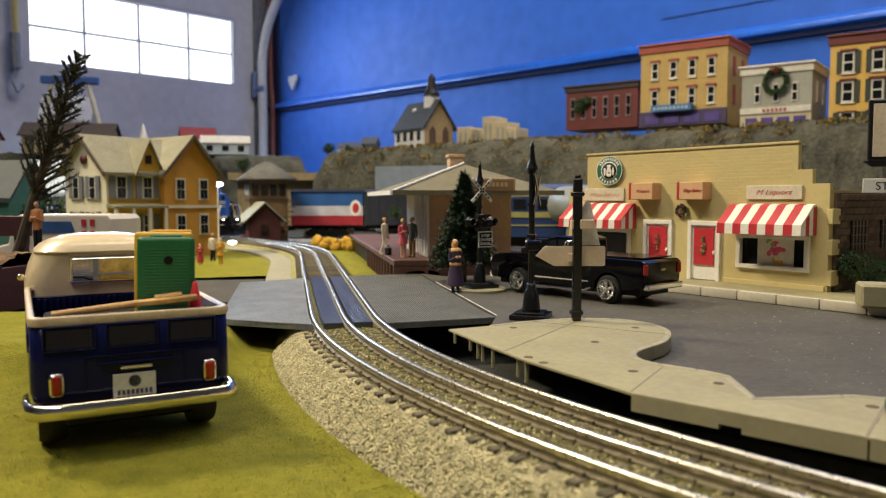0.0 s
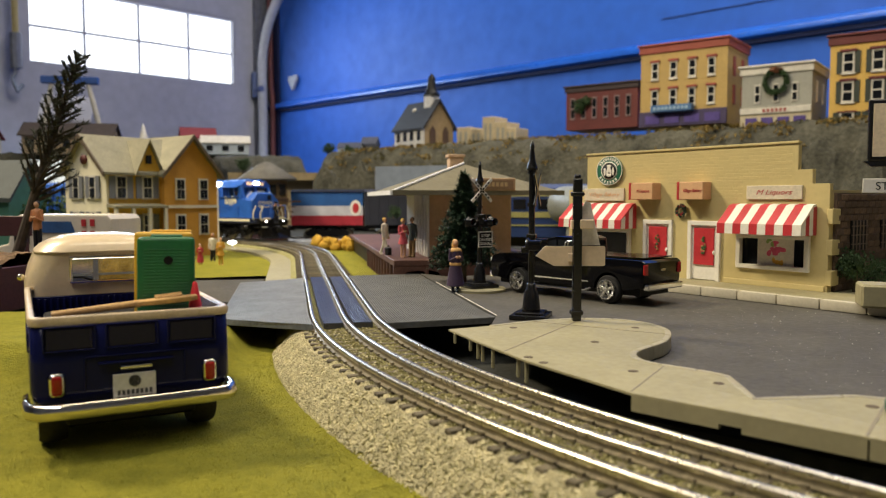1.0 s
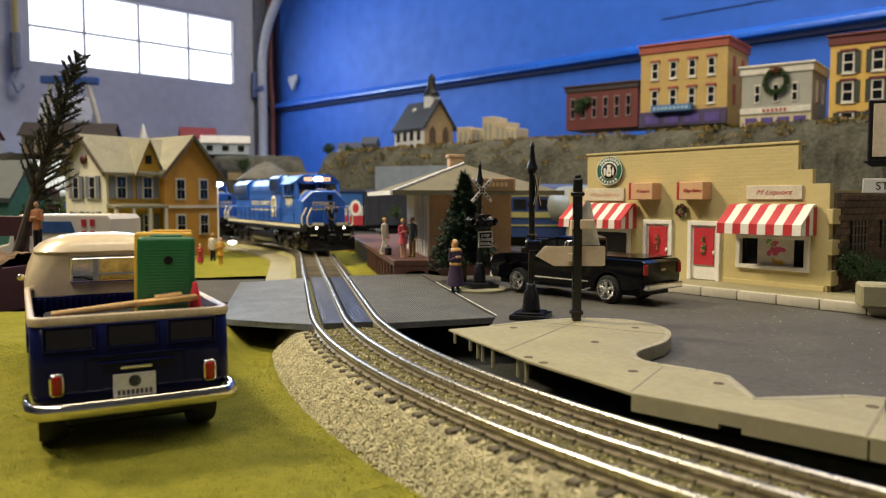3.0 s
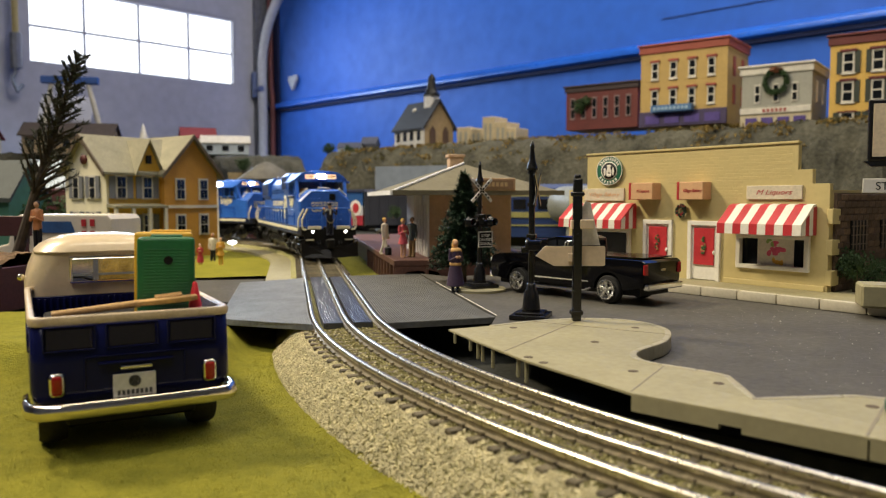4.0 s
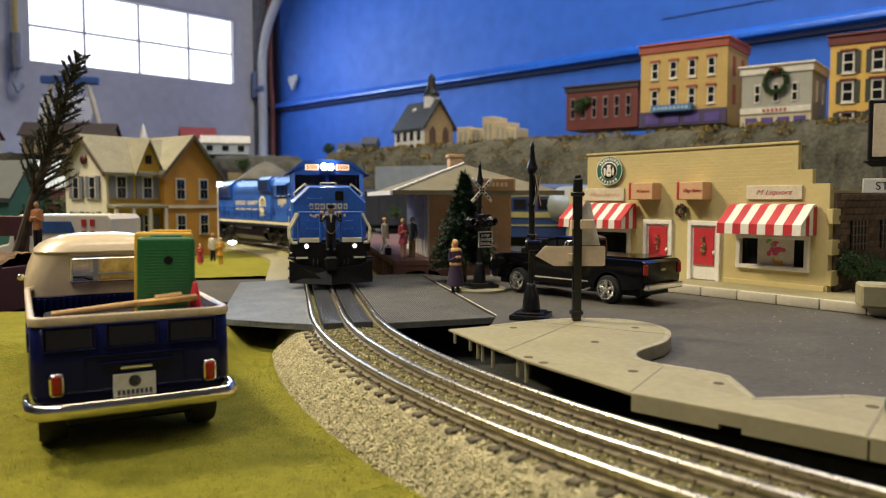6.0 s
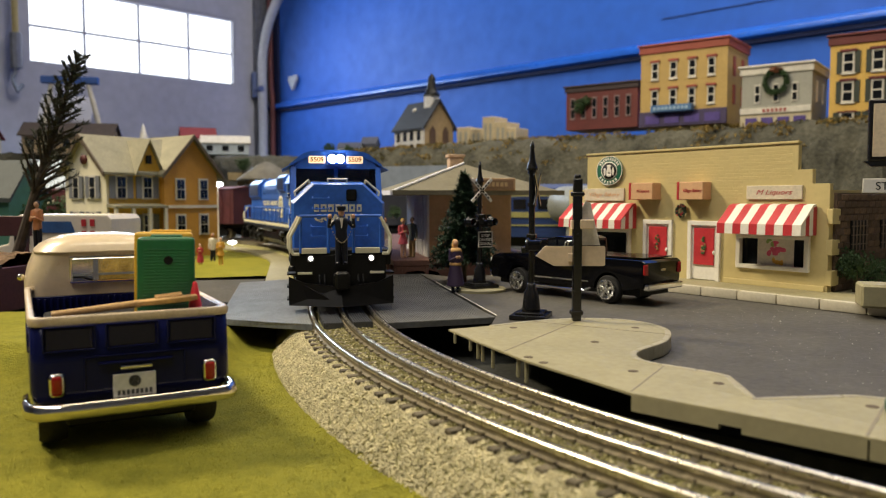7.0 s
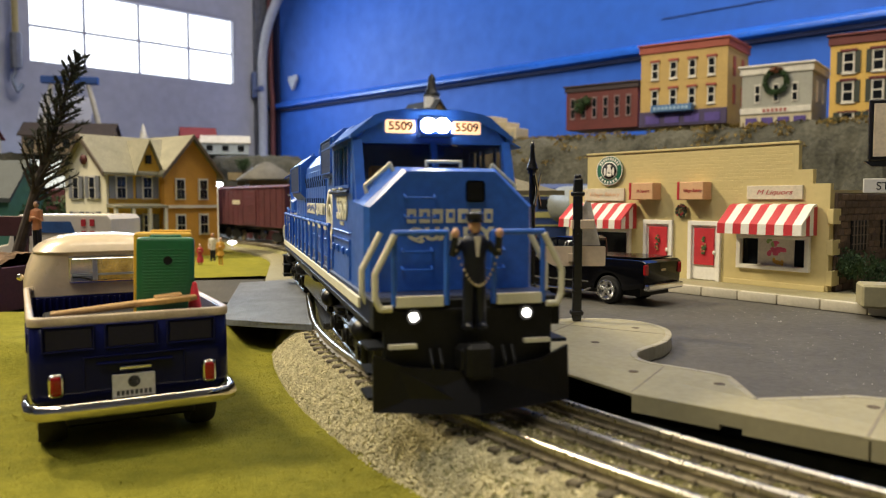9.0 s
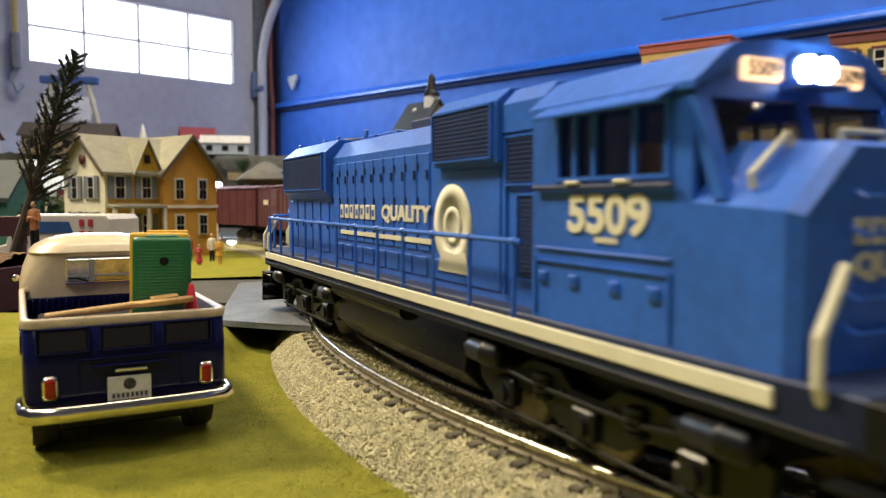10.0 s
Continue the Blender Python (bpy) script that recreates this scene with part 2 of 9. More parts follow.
def lawn(name, s0, s1, width, inner, lift, label):
    bm = bmesh.new()
    n, k = int((s1 - s0) / 0.006), 60
    rows = []
    for i in range(n + 1):
        s = s0 + (s1 - s0) * i / n
        row = []
        for j in range(k + 1):
            o = -(inner + width * (j / k) ** 1.3) - (0.003 * noise.noise(Vector((s * 30, 0, 0))) if j == 0 else 0)
            p = beside(s, o)
            z = lift + lawn_height(p.x, p.y) if j else 0.0012
            row.append(bm.verts.new((p.x, p.y, z)))
        rows.append(row)
    for a, b in zip(rows[:-1], rows[1:]):
        for j in range(k):
            bm.faces.new((a[j], b[j], b[j + 1], a[j + 1]))
    return structure(name, bm, GRASS, label, smooth=True)


S_CROSS0, S_CROSS1 = LEN_B + LEN_S - 0.215, LEN_B + LEN_S + 0.038
lawn("grass_near", S_CROSS1 - 0.13, LEN_B + LEN_S + R_A * radians(75), 0.55, 0.0385, 0.0, "yellow-green flocked grass beside the ballast")
lawn("grass_far", LEN_B - 0.42, S_CROSS0 - 0.15, 0.30, 0.052, 0.006, "yellow-green flocked grass behind the crossing")

# pale concrete edging between the far lawn and the track
bm = bmesh.new()
strip(bm, LEN_B - 0.42, S_CROSS0 - 0.004, 0.01, [(-0.056, 0.0), (-0.054, 0.009), (-0.030, 0.010), (-0.028, 0.0)])
structure("edging", bm, PAVE, "pale concrete edging strip beside the track")

# road that leads from the crossing to the far side
bm = bmesh.new()
a, b = beside(S_CROSS0 - 0.15, -0.056), beside(S_CROSS0 + 0.03, -0.075)
prism(bm, [tuple(a), tuple(b), (b.x - 0.9, b.y - 0.02), (a.x - 0.9, a.y + 0.02)], -0.002, 0.003, "z")
structure("road_far", bm, ROAD, "worn grey road behind the lawn")

# green verge on the other side of the far straight
bm = bmesh.new()
strip(bm, LEN_B - 0.30, S_CROSS0 - 0.01, 0.01, [(0.028, 0.009), (0.036, 0.004), (0.06, 0.006), (0.30, 0.006)])
structure("verge", bm, GRASS, "grass verge in front of the station platform")

# ballast bed and loose grit
bm = bmesh.new()
strip(bm, -1.4, S_END, 0.01, [(-0.0405, -0.001), (-0.035, 0.0055), (-0.0280, 0.0122), (-0.022, 0.0143), (0.0, 0.0150), (0.022, 0.0143), (0.027, 0.0118), (0.032, 0.004), (0.036, -0.002)])
structure("ballast_bed", bm, BED, "mossy tan ballast bed under the track")


def grit(name, s0, s1, count, seed, inside=False):
    rnd = random.Random(seed)
    verts, faces = [], []
    octa = [(1, 0, 0), (-1, 0, 0), (0, 1, 0), (0, -1, 0), (0, 0, 1), (0, 0, -1)]
    tri = [(0, 2, 4), (2, 1, 4), (1, 3, 4), (3, 0, 4), (2, 0, 5), (1, 2, 5), (3, 1, 5), (0, 3, 5)]
    prof = [(-0.0405, 0.000), (-0.035, 0.0058), (-0.0280, 0.0125), (-0.022, 0.0144), (0.0, 0.0150), (0.022, 0.0143), (0.027, 0.0118), (0.031, 0.003)]
    for _ in range(count):
        s = rnd.uniform(s0, s1)
        o = rnd.uniform(-0.0405, -0.0215) if rnd.random() < 0.84 else rnd.uniform(-0.0215, 0.031)
        o = rnd.uniform(-0.0225, 0.0290) if inside else o
        z = np.interp(o, [q[0] for q in prof], [q[1] for q in prof])
        p = beside(s, o)
        r = rnd.uniform(0.00046, 0.00080)
        lift = rnd.uniform(-0.2, 0.9)
        turn = Euler((rnd.uniform(0, 6), rnd.uniform(0, 6), rnd.uniform(0, 6))).to_matrix()
        base = len(verts)
        for v in octa:
            w = turn @ Vector([c * r * rnd.uniform(0.85, 1.15) for c in v])
            verts.append((p.x + w.x, p.y + w.y, z + r * lift + w.z))
        faces += [(base + i, base + j, base + k) for i, j, k in tri]
    me = bpy.data.meshes.new(name)
    me.from_pydata(verts, [], faces)
    me.materials.append(MOSS if inside else GRIT)
    ob = new(name, me)
    return tagged(ob, "mossy ballast grit between the rails" if inside else "loose tan ballast grit along the track's shoulder", "ballast", kind="stuff")


grit("ballast", S_CROSS1 - 0.02, LEN_B + LEN_S + R_A * radians(62), 44000, 5)
grit("ballast_inner", S_CROSS1 - 0.01, LEN_B + LEN_S + R_A * radians(52), 30000, 6, True)

# three rails
track_thing = thing("railway_track", pose(0, 0, 0), "three-rail steel track on brown wooden ties", "track", kind="structure")
for off in (-0.0178, 0.0, 0.0178):
    bm = bmesh.new()
    h = 0.0 if off else -0.0002
    strip(bm, -1.4, S_END, 0.008, [(off - 0.0019, 0.0156), (off - 0.0019, 0.0160), (off - 0.00060, 0.0164), (off - 0.00060, 0.0176), (off - 0.00095, 0.0179)], 1)
    strip(bm, -1.4, S_END, 0.008, [(off - 0.00095, 0.0179), (off - 0.00118, 0.0187 + h), (off - 0.00105, 0.0194 + h), (off - 0.00065, 0.01985 + h), (off, 0.02 + h), (off + 0.00065, 0.01985 + h), (off + 0.00105, 0.0194 + h), (off + 0.00118, 0.0187 + h), (off + 0.00095, 0.0179)], 0)
    strip(bm, -1.4, S_END, 0.008, [(off + 0.00095, 0.0179), (off + 0.00060, 0.0176), (off + 0.00060, 0.0164), (off + 0.0019, 0.0160), (off + 0.0019, 0.0156)], 1)
    part("rail", bm, [RAIL, RAILSIDE], track_thing, "worn shiny steel rail", smooth=True)

# ---- crossing of ribbed panels ----
crossing = thing("level_crossing", pose(0, 0, 0), "grey ribbed rubber level crossing over the track", "level crossing", kind="structure")
def ribbed(s0, s1, o0, o1, z0, z1, pitch, name, material, skew=0.0):
    """Ribs run along the track; the plate lies between two offsets and two places on the line."""
    bm = bmesh.new()
    n = max(3, int(abs(o1 - o0) / pitch))
    prof = []
    for i in range(n):
        u0, u1 = i / n, (i + 0.62) / n
        for u, dz in ((u0, 0.0), (u1, 0.0), (u1, -0.0004), ((i + 1) / n, -0.0004)):
            prof.append((o0 + (o1 - o0) * u, z0 + (z1 - z0) * u + dz))
    prof = [(o0, z0 - 0.0035)] + prof + [(o1, z1 - 0.0004), (o1, z1 - 0.0035)]
    rings, k = [], 12
    for i in range(k + 1):
        ring = []
        for o, z in prof:
            s = s0 + (s1 - skew * (o - o0) / (o1 - o0) - s0) * i / k
            ring.append(bm.verts.new((*beside(s, o), z)))
        rings.append(ring)
    for ra, rb in zip(rings[:-1], rings[1:]):
        for j in range(len(prof) - 1):
            bm.faces.new((ra[j], ra[j + 1], rb[j + 1], rb[j]))
    bm.faces.new(rings[0])
    bm.faces.new(rings[-1][::-1])
    bmesh.ops.recalc_face_normals(bm, faces=bm.faces[:])
    return part(name, bm, material, crossing)


ribbed(S_CROSS0 + 0.005, S_CROSS1, -0.0200, -0.072, 0.0192, 0.0160, 0.0014, "ramp_panel", RUBBER, 0.050)
ribbed(S_CROSS0 - 0.005, S_CROSS1 - 0.004, -0.0135, -0.0028, 0.0188, 0.0188, 0.0012, "track_panel", RUBBERB)
ribbed(S_CROSS0 - 0.005, S_CROSS1 - 0.004, 0.0028, 0.0135, 0.0188, 0.0188, 0.0012, "track_panel", RUBBERB)
ribbed(S_CROSS0 - 0.005, S_CROSS1 + 0.006, 0.0200, 0.082, 0.0192, 0.0198, 0.0014, "ramp_panel", RUBBERD)

# ---- street plate and pavements ----
FD = Vector((0.593, -0.805))          # along the shop fronts
FN = Vector((-0.805, -0.593))         # out of the shop fronts, towards the street
ST = Vector((0.1247, 0.6617))         # foot of the shop's far end


def street(u, v):
    """A place in the street: u along the shop fronts, v out from them."""
    p = ST + FD * u + FN * v
    return p.x, p.y


bm = bmesh.new()
edge0 = beside(S_CROSS1 + 0.003, 0.083)
edge1 = beside(S_CROSS0 - 0.006, 0.083)
prism(bm, [tuple(edge1), (0.005, 0.655), (0.20, 0.72), (0.85, 0.55), (0.85, -0.05), (0.36, 0.055), (0.24, 0.13), (0.118, 0.215), (0.085, 0.255), (0.06, 0.30), (0.035, 0.36), (0.024, 0.392), tuple(edge0)], 0.0165, 0.020, "z")
structure("road", bm, ROAD, "dark grey street plate with fine grit on it")
bm = bmesh.new()
prism(bm, [(0.05, 0.64), (0.6, 0.6), (0.8, 0.1), (0.40, 0.10), (0.17, 0.24), (0.10, 0.37), (0.06, 0.40)], -0.003, 0.0166, "z")
structure("road_base", bm, DARK, "dark timber base under the street plate")

# near pavement: a cream island with a rounded kerb
def arc(cx, cy, r, a0, a1, n):
    return [(cx + r * math.cos(radians(a0 + (a1 - a0) * i / n)), cy + r * math.sin(radians(a0 + (a1 - a0) * i / n))) for i in range(n + 1)]


ISLAND = [(0.0025, 0.3520), (0.0135, 0.3240), (0.0310, 0.2830), (0.0585, 0.2350), (0.1077, 0.1905), (0.1620, 0.1440), (0.2600, 0.0760),
          (0.2950, 0.1150), (0.2000, 0.1780), (0.1480, 0.2215), (0.1258, 0.2319), (0.0945, 0.2285), (0.0972, 0.2570), (0.0940, 0.2630), (0.0855, 0.2710),
          (0.0765, 0.2790), (0.0735, 0.2870), (0.0750, 0.2980), (0.0830, 0.3080), (0.0930, 0.3190), (0.1000, 0.3340), (0.1040, 0.3500), (0.1020, 0.3660),
          (0.0930, 0.3790), (0.0790, 0.3850), (0.0620, 0.3835), (0.0438, 0.3765), (0.0220, 0.3620)]
def soften(pts, times):
    """Rounds an open line of points by cutting its corners."""
    for _ in range(times):
        out = [pts[0]]
        for a, b in zip(pts[:-1], pts[1:]):
            out += [(a[0] * 0.75 + b[0] * 0.25, a[1] * 0.75 + b[1] * 0.25), (a[0] * 0.25 + b[0] * 0.75, a[1] * 0.25 + b[1] * 0.75)]
        pts = out + [pts[-1]]
    return pts


ISLAND = ISLAND[:12] + soften(ISLAND[12:], 2)
bm = bmesh.new()
prism(bm, ISLAND, 0.0250, 0.026, "z", bevel=0.0003)
island = structure("pavement", bm, PAVE, "cream plastic pavement island with rounded kerb", smooth=True)


def groove(p, q, w, parent, name="joint"):
    bm = bmesh.new()
    d = (Vector(q) - Vector(p)).normalized() * w / 2
    nrm = Vector((-d.y, d.x))
    prism(bm, [tuple(Vector(p) - nrm), tuple(Vector(q) - nrm), tuple(Vector(q) + nrm), tuple(Vector(p) + nrm)], 0.02595, 0.02612, "z")
    return part(name, bm, PAVEGAP, parent)


groove((0.0240, 0.3000), (0.0700, 0.3820), 0.0006, island)
groove((0.0590, 0.2370), (0.0800, 0.2740), 0.0005, island)
groove((0.1077, 0.1915), (0.1330, 0.2260), 0.0008, island)
groove((0.0450, 0.3740), (0.0990, 0.3390), 0.0004, island)
for x, y in ((0.0330, 0.3560), (0.0325, 0.2890), (0.0640, 0.3200), (0.0900, 0.3560), (0.0370, 0.2790), (0.0665, 0.2650), (0.0900, 0.2470), (0.1245, 0.2190), (0.19, 0.165)):
    bm = bmesh.new()
    tube(bm, (x, y, 0.0258), (x, y, 0.02614), 0.0018, n=18)
    part("screw_hole", bm, mat("screw_hole_brown", (0.10, 0.075, 0.05), 0.9) if "screw_hole_brown" not in bpy.data.materials else bpy.data.materials["screw_hole_brown"], island)
# kerb stones along the street side
edge = [Vector(p) for p in ISLAND[8:]]
lens = [0.0]
for a, b in zip(edge[:-1], edge[1:]):
    lens.append(lens[-1] + (b - a).length)


def edge_at(s):
    for i in range(len(edge) - 1):
        if s <= lens[i + 1] or i == len(edge) - 2:
            d = (edge[i + 1] - edge[i]).normalized()
            return edge[i] + d * (s - lens[i]), d


stone_n = int(lens[-1] / 0.0135)
KERBI = mat("kerb_island", (0.34, 0.31, 0.205), 0.38, var=0.08, piece=0.06)
for i in range(stone_n):
    s0, s1 = lens[-1] * i / stone_n + 0.00012, lens[-1] * (i + 1) / stone_n - 0.00012
    stops = sorted([s0, s1] + [l for l in lens if s0 + 0.0004 < l < s1 - 0.0004])
    outer, inner = [], []
    for s in stops:
        p, d = edge_at(s)
        a, b = edge_at(max(s - 0.0015, 0.0))[1], edge_at(min(s + 0.0015, lens[-1]))[1]
        d = (a + b).normalized()
        nrm = Vector((-d.y, d.x))
        outer.append(tuple(p - nrm * 0.0006))
        inner.append(tuple(p + nrm * 0.0022))
    bm = bmesh.new()
    prism(bm, outer + inner[::-1], 0.0203, 0.0263, "z", bevel=0.0006)
    part("kerb_stone", bm, KERBI, island)
# dark block under the island's track side, added to keep the shaded gap dark
bm = bmesh.new()
prism(bm, [(0.0625, 0.2405), (0.1110, 0.1965), (0.1655, 0.1495), (0.2630, 0.0820), (0.30, 0.12), (0.20, 0.19), (0.10, 0.26)], -0.0025, 0.0162, "z")
structure("island_base", bm, DARK, "dark block added under the pavement island to keep its gap dark")
# deeper kerb face along the track on the near half, and broken pegs under the far half
bm = bmesh.new()
for p, q, zf in (((0.0585, 0.2350), (0.0790, 0.2164), 0.0202), ((0.0790, 0.2164), (0.0839, 0.2120), 0.0217), ((0.0839, 0.2120), (0.1075, 0.1907), 0.0200),
                 ((0.1079, 0.1903), (0.1620, 0.1440), 0.0200), ((0.1620, 0.1440), (0.2600, 0.0760), 0.0200)):
    p, q = Vector(p), Vector(q)
    d = (q - p).normalized()
    nrm = Vector((-d.y, d.x)) * 0.002
    prism(bm, [tuple(p), tuple(q), tuple(q + nrm), tuple(p + nrm)], zf, 0.0251, "z")
part("kerb_face", bm, PAVE, island)
for x, y, l in ((0.0120, 0.3310, 0.004), (0.0150, 0.3245, 0.0075), (0.0168, 0.3205, 0.008), (0.0205, 0.3110, 0.009), (0.0290, 0.2920, 0.008), (0.0316, 0.2865, 0.0095), (0.0055, 0.3455, 0.003)):
    bm = bmesh.new()
    box(bm, x, y, 0.0225 - l * 0.62, 0.0014, 0.0020, l * 0.62 + 0.0027, 0.0003)
    part("peg", bm, PAVE, island)

# far pavement under the shops, with kerb stones as pieces
bm = bmesh.new()
prism(bm, [street(-0.06, 0.036), street(0.42, 0.036), street(0.42, -0.2), street(-0.06, -0.2)], 0.0202, 0.026, "z")
far_pave = structure("pavement_far", bm, PAVE, "cream pavement in front of the shops")
kerb_me = None
for i in range(16):
    if kerb_me is None:
        bm = bmesh.new()
        box(bm, 0, 0, 0, 0.0268, 0.0055, 0.0062, 0.0009, seg=2)
        ob = part("kerb_stone", bm, mat("kerb_cream", (0.50, 0.46, 0.36), 0.55, var=0.08, piece=0.06), far_pave, smooth=True)
        kerb_me = ob.data
    else:
        ob = new("kerb_stone", kerb_me)
        ob.parent = far_pave
    x, y = street(-0.035 + 0.0274 * i, 0.0388)
    ob.matrix_basis = pose(x, y, 0.0202, 0, 0, math.degrees(math.atan2(FD.y, FD.x)))

# ---- the hall ----
CORNER = Vector((-1.567, 7.0))
B_DIR, L_DIR = Vector((0.7071, -0.7071)), Vector((-0.7071, -0.7071))
CEIL, FLOOR = 3.6, -1.0


def wall_frame(origin, d):
    """Matrix whose x runs along the wall, y out of the room and z up."""
    m = Matrix(((d.x, 0, 0, origin.x), (d.y, 0, 0, origin.y), (0, 0, 1, 0), (0, 0, 0, 1)))
    out = Vector((-d.y, d.x)) if (Vector((-d.y, d.x)).dot(origin - Vector((0, 1)))) > 0 else Vector((d.y, -d.x))
    m[0][1], m[1][1] = out.x, out.y
    return m


BW, LW = wall_frame(CORNER, B_DIR), wall_frame(CORNER, L_DIR)


def in_frame(ob, m):
    ob.data.transform(m)
    if m.to_3x3().determinant() < 0:
        ob.data.flip_normals()
    return ob


bm = bmesh.new()
box(bm, 3.9, 0.1, FLOOR, 8.2, 0.2, CEIL - FLOOR)
in_frame(structure("wall_blue", bm, HALLBLUE, "bright blue painted hall wall"), BW)
bm = bmesh.new()
prism(bm, [(0.0, 0.878), (-0.030, 0.880), (-0.046, 0.892), (-0.046, 0.908), (-0.034, 0.926), (0.0, 0.944)], -0.05, 8.0, "x")
in_frame(structure("trim_ledge", bm, mat("ledge_blue_gloss", (0.018, 0.115, 0.54), 0.30, var=0.12, scale=2.0, bump=0.15, bscale=9, bdist=0.01), "glossy blue rounded ledge along the wall", True), BW)
# thin strip of much darker blue right below the ledge
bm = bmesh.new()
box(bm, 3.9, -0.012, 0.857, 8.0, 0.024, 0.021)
in_frame(structure("trim_channel", bm, HALLBLUED, "dark blue strip under the ledge"), BW)
bm = bmesh.new()
box(bm, 5.75, -0.002, 1.06, 3.7, 0.004, 0.004)
in_frame(structure("trim_seam", bm, HALLBLUED, "thin seam across the blue wall"), BW)

# grey wall with the window
W_U0, W_U1, WZ0, WZ1, W_BAR = 0.325, 2.005, 1.062, 1.650, 1.345
bm = bmesh.new()
us, zs = (-0.3, W_U0, W_U1, 8.5), (FLOOR, WZ0, WZ1, CEIL)
for y in (0.0, 0.2):
    for i in range(3):
        for j in range(3):
            if (i, j) != (1, 1):
                bm.faces.new([bm.verts.new((us[i + a], y, zs[j + b])) for a, b in ((0, 0), (1, 0), (1, 1), (0, 1))])
for ring in ((us[0], us[3], zs[0], zs[3]), (us[1], us[2], zs[1], zs[2])):
    c = [(ring[0], ring[2]), (ring[1], ring[2]), (ring[1], ring[3]), (ring[0], ring[3])]
    for k in range(4):
        (x0, z0), (x1, z1) = c[k], c[(k + 1) % 4]
        bm.faces.new([bm.verts.new(q) for q in ((x0, 0.0, z0), (x1, 0.0, z1), (x1, 0.2, z1), (x0, 0.2, z0))])
bmesh.ops.remove_doubles(bm, verts=bm.verts[:], dist=1e-5)
bmesh.ops.recalc_face_normals(bm, faces=bm.faces[:])
in_frame(structure("wall_grey", bm, HALLGREY, "pale grey hall wall with a high window"), LW)
win = thing("window_1", LW if LW.determinant() > 0 else LW @ Matrix.Diagonal((1, -1, 1, 1)), "high factory window with white daylight behind", "window", kind="structure")
sy = 1 if LW.determinant() > 0 else -1
bm = bmesh.new()
for u in (W_U0, W_U1):
    box(bm, u, sy * 0.05, WZ0 - 0.03, 0.05, 0.09, WZ1 - WZ0 + 0.06)
for z in (WZ0, WZ1):
    box(bm, (W_U0 + W_U1) / 2, sy * 0.05, z - 0.025, W_U1 - W_U0, 0.088, 0.05)
part("window_frame", bm, HALLGREY, win)
PANELIGHT = glow("daylit_frosted_pane", (0.93, 0.97, 1.0), 2.2)
pw = (W_U1 - W_U0) / 4
for i in range(4):
    for j in range(2):
        z0, z1 = (WZ0, W_BAR) if j == 0 else (W_BAR, WZ1)
        bm = bmesh.new()
        box(bm, W_U0 + pw * (i + 0.5), sy * 0.06, z0 + 0.006, pw - 0.012, 0.006, z1 - z0 - 0.012)
        part("pane", bm, PANELIGHT, win, "frosted pane full of daylight")
for i in range(1, 4):
    bm = bmesh.new()
    box(bm, W_U0 + pw * i, sy * 0.055, WZ0, 0.018, 0.03, WZ1 - WZ0)
    part("glazing_bar", bm, HALLGREY, win)
bm = bmesh.new()
box(bm, (W_U0 + W_U1) / 2, sy * 0.055, W_BAR - 0.009, W_U1 - W_U0, 0.028, 0.018)
part("glazing_bar", bm, HALLGREY, win)

# back and side walls, floor and ceiling close the hall
bm = bmesh.new()
box(bm, 0.5, 2.5, FLOOR - 0.2, 16, 18, 0.2)
structure("floor", bm, mat("concrete_floor", (0.25, 0.24, 0.23), 0.7, var=0.15, scale=1.2), "grey concrete hall floor")
bm = bmesh.new()
box(bm, 0.5, 2.5, CEIL, 16, 18, 0.2)
structure("ceiling", bm, mat("ceiling_white", (0.55, 0.53, 0.50), 0.8, scale=1.0), "pale hall ceiling")
for nm, x, y, sx_, sy_ in (("wall_back", 0.5, -4.2, 14, 0.2), ("wall_side", 6.2, 0.5, 0.2, 10), ("wall_far_side", -6.6, 0.5, 0.2, 10)):
    bm = bmesh.new()
    box(bm, x, y, FLOOR, sx_, sy_, CEIL - FLOOR)
    structure(nm, bm, mat(nm + "_paint", (0.42, 0.41, 0.40), 0.7, scale=1.2), "plain grey hall wall")


# pipes in the corner
def world_pipe(name, pts, r, material, label):
    bm = bmesh.new()
    pipe(bm, pts, r, 12)
    return tagged(part(name, bm, material, None, label, True), category="pipe", kind="structure")


def corner(u, v, z):
    """A place near the corner: u along the blue wall, v into the room."""
    p = CORNER + B_DIR * u + L_DIR * v
    return (p.x, p.y, z)


def on_wall_left(u, v, z):
    """A place on the grey wall: u along it from the corner, v into the room."""
    p = CORNER + L_DIR * u + B_DIR * v
    return (p.x, p.y, z)


arch = [corner(0.11, 0.14, -0.6), corner(0.11, 0.14, 1.20)] + [corner(0.11 + 0.85 * (1 - math.cos(radians(a))), 0.14, 1.20 + 0.80 * math.sin(radians(a))) for a in range(6, 91, 7)] + [corner(2.2, 0.14, 2.0)]
world_pipe("arch_pipe", arch, 0.040, mat("arch_grey", (0.50, 0.52, 0.58), 0.40, var=0.1, scale=3), "bent grey steel pipe framing the blue wall")
world_pipe("drain_pipe", [corner(0.145, 0.06, -0.6), corner(0.145, 0.06, 0.95), corner(0.125, 0.06, 1.10), corner(0.10, 0.06, 2.6)], 0.022, mat("rust_red", (0.16, 0.045, 0.045), 0.6, var=0.2, scale=4), "dull red pipe in the hall's corner")
bm = bmesh.new()
box(bm, 0.080, -0.02, FLOOR, 0.16, 0.04, CEIL - FLOOR)
box(bm, 0.080, -0.045, FLOOR, 0.06, 0.012, CEIL - FLOOR)
in_frame(structure("corner_column", bm, STEEL, "dark steel column in the hall's corner"), LW)
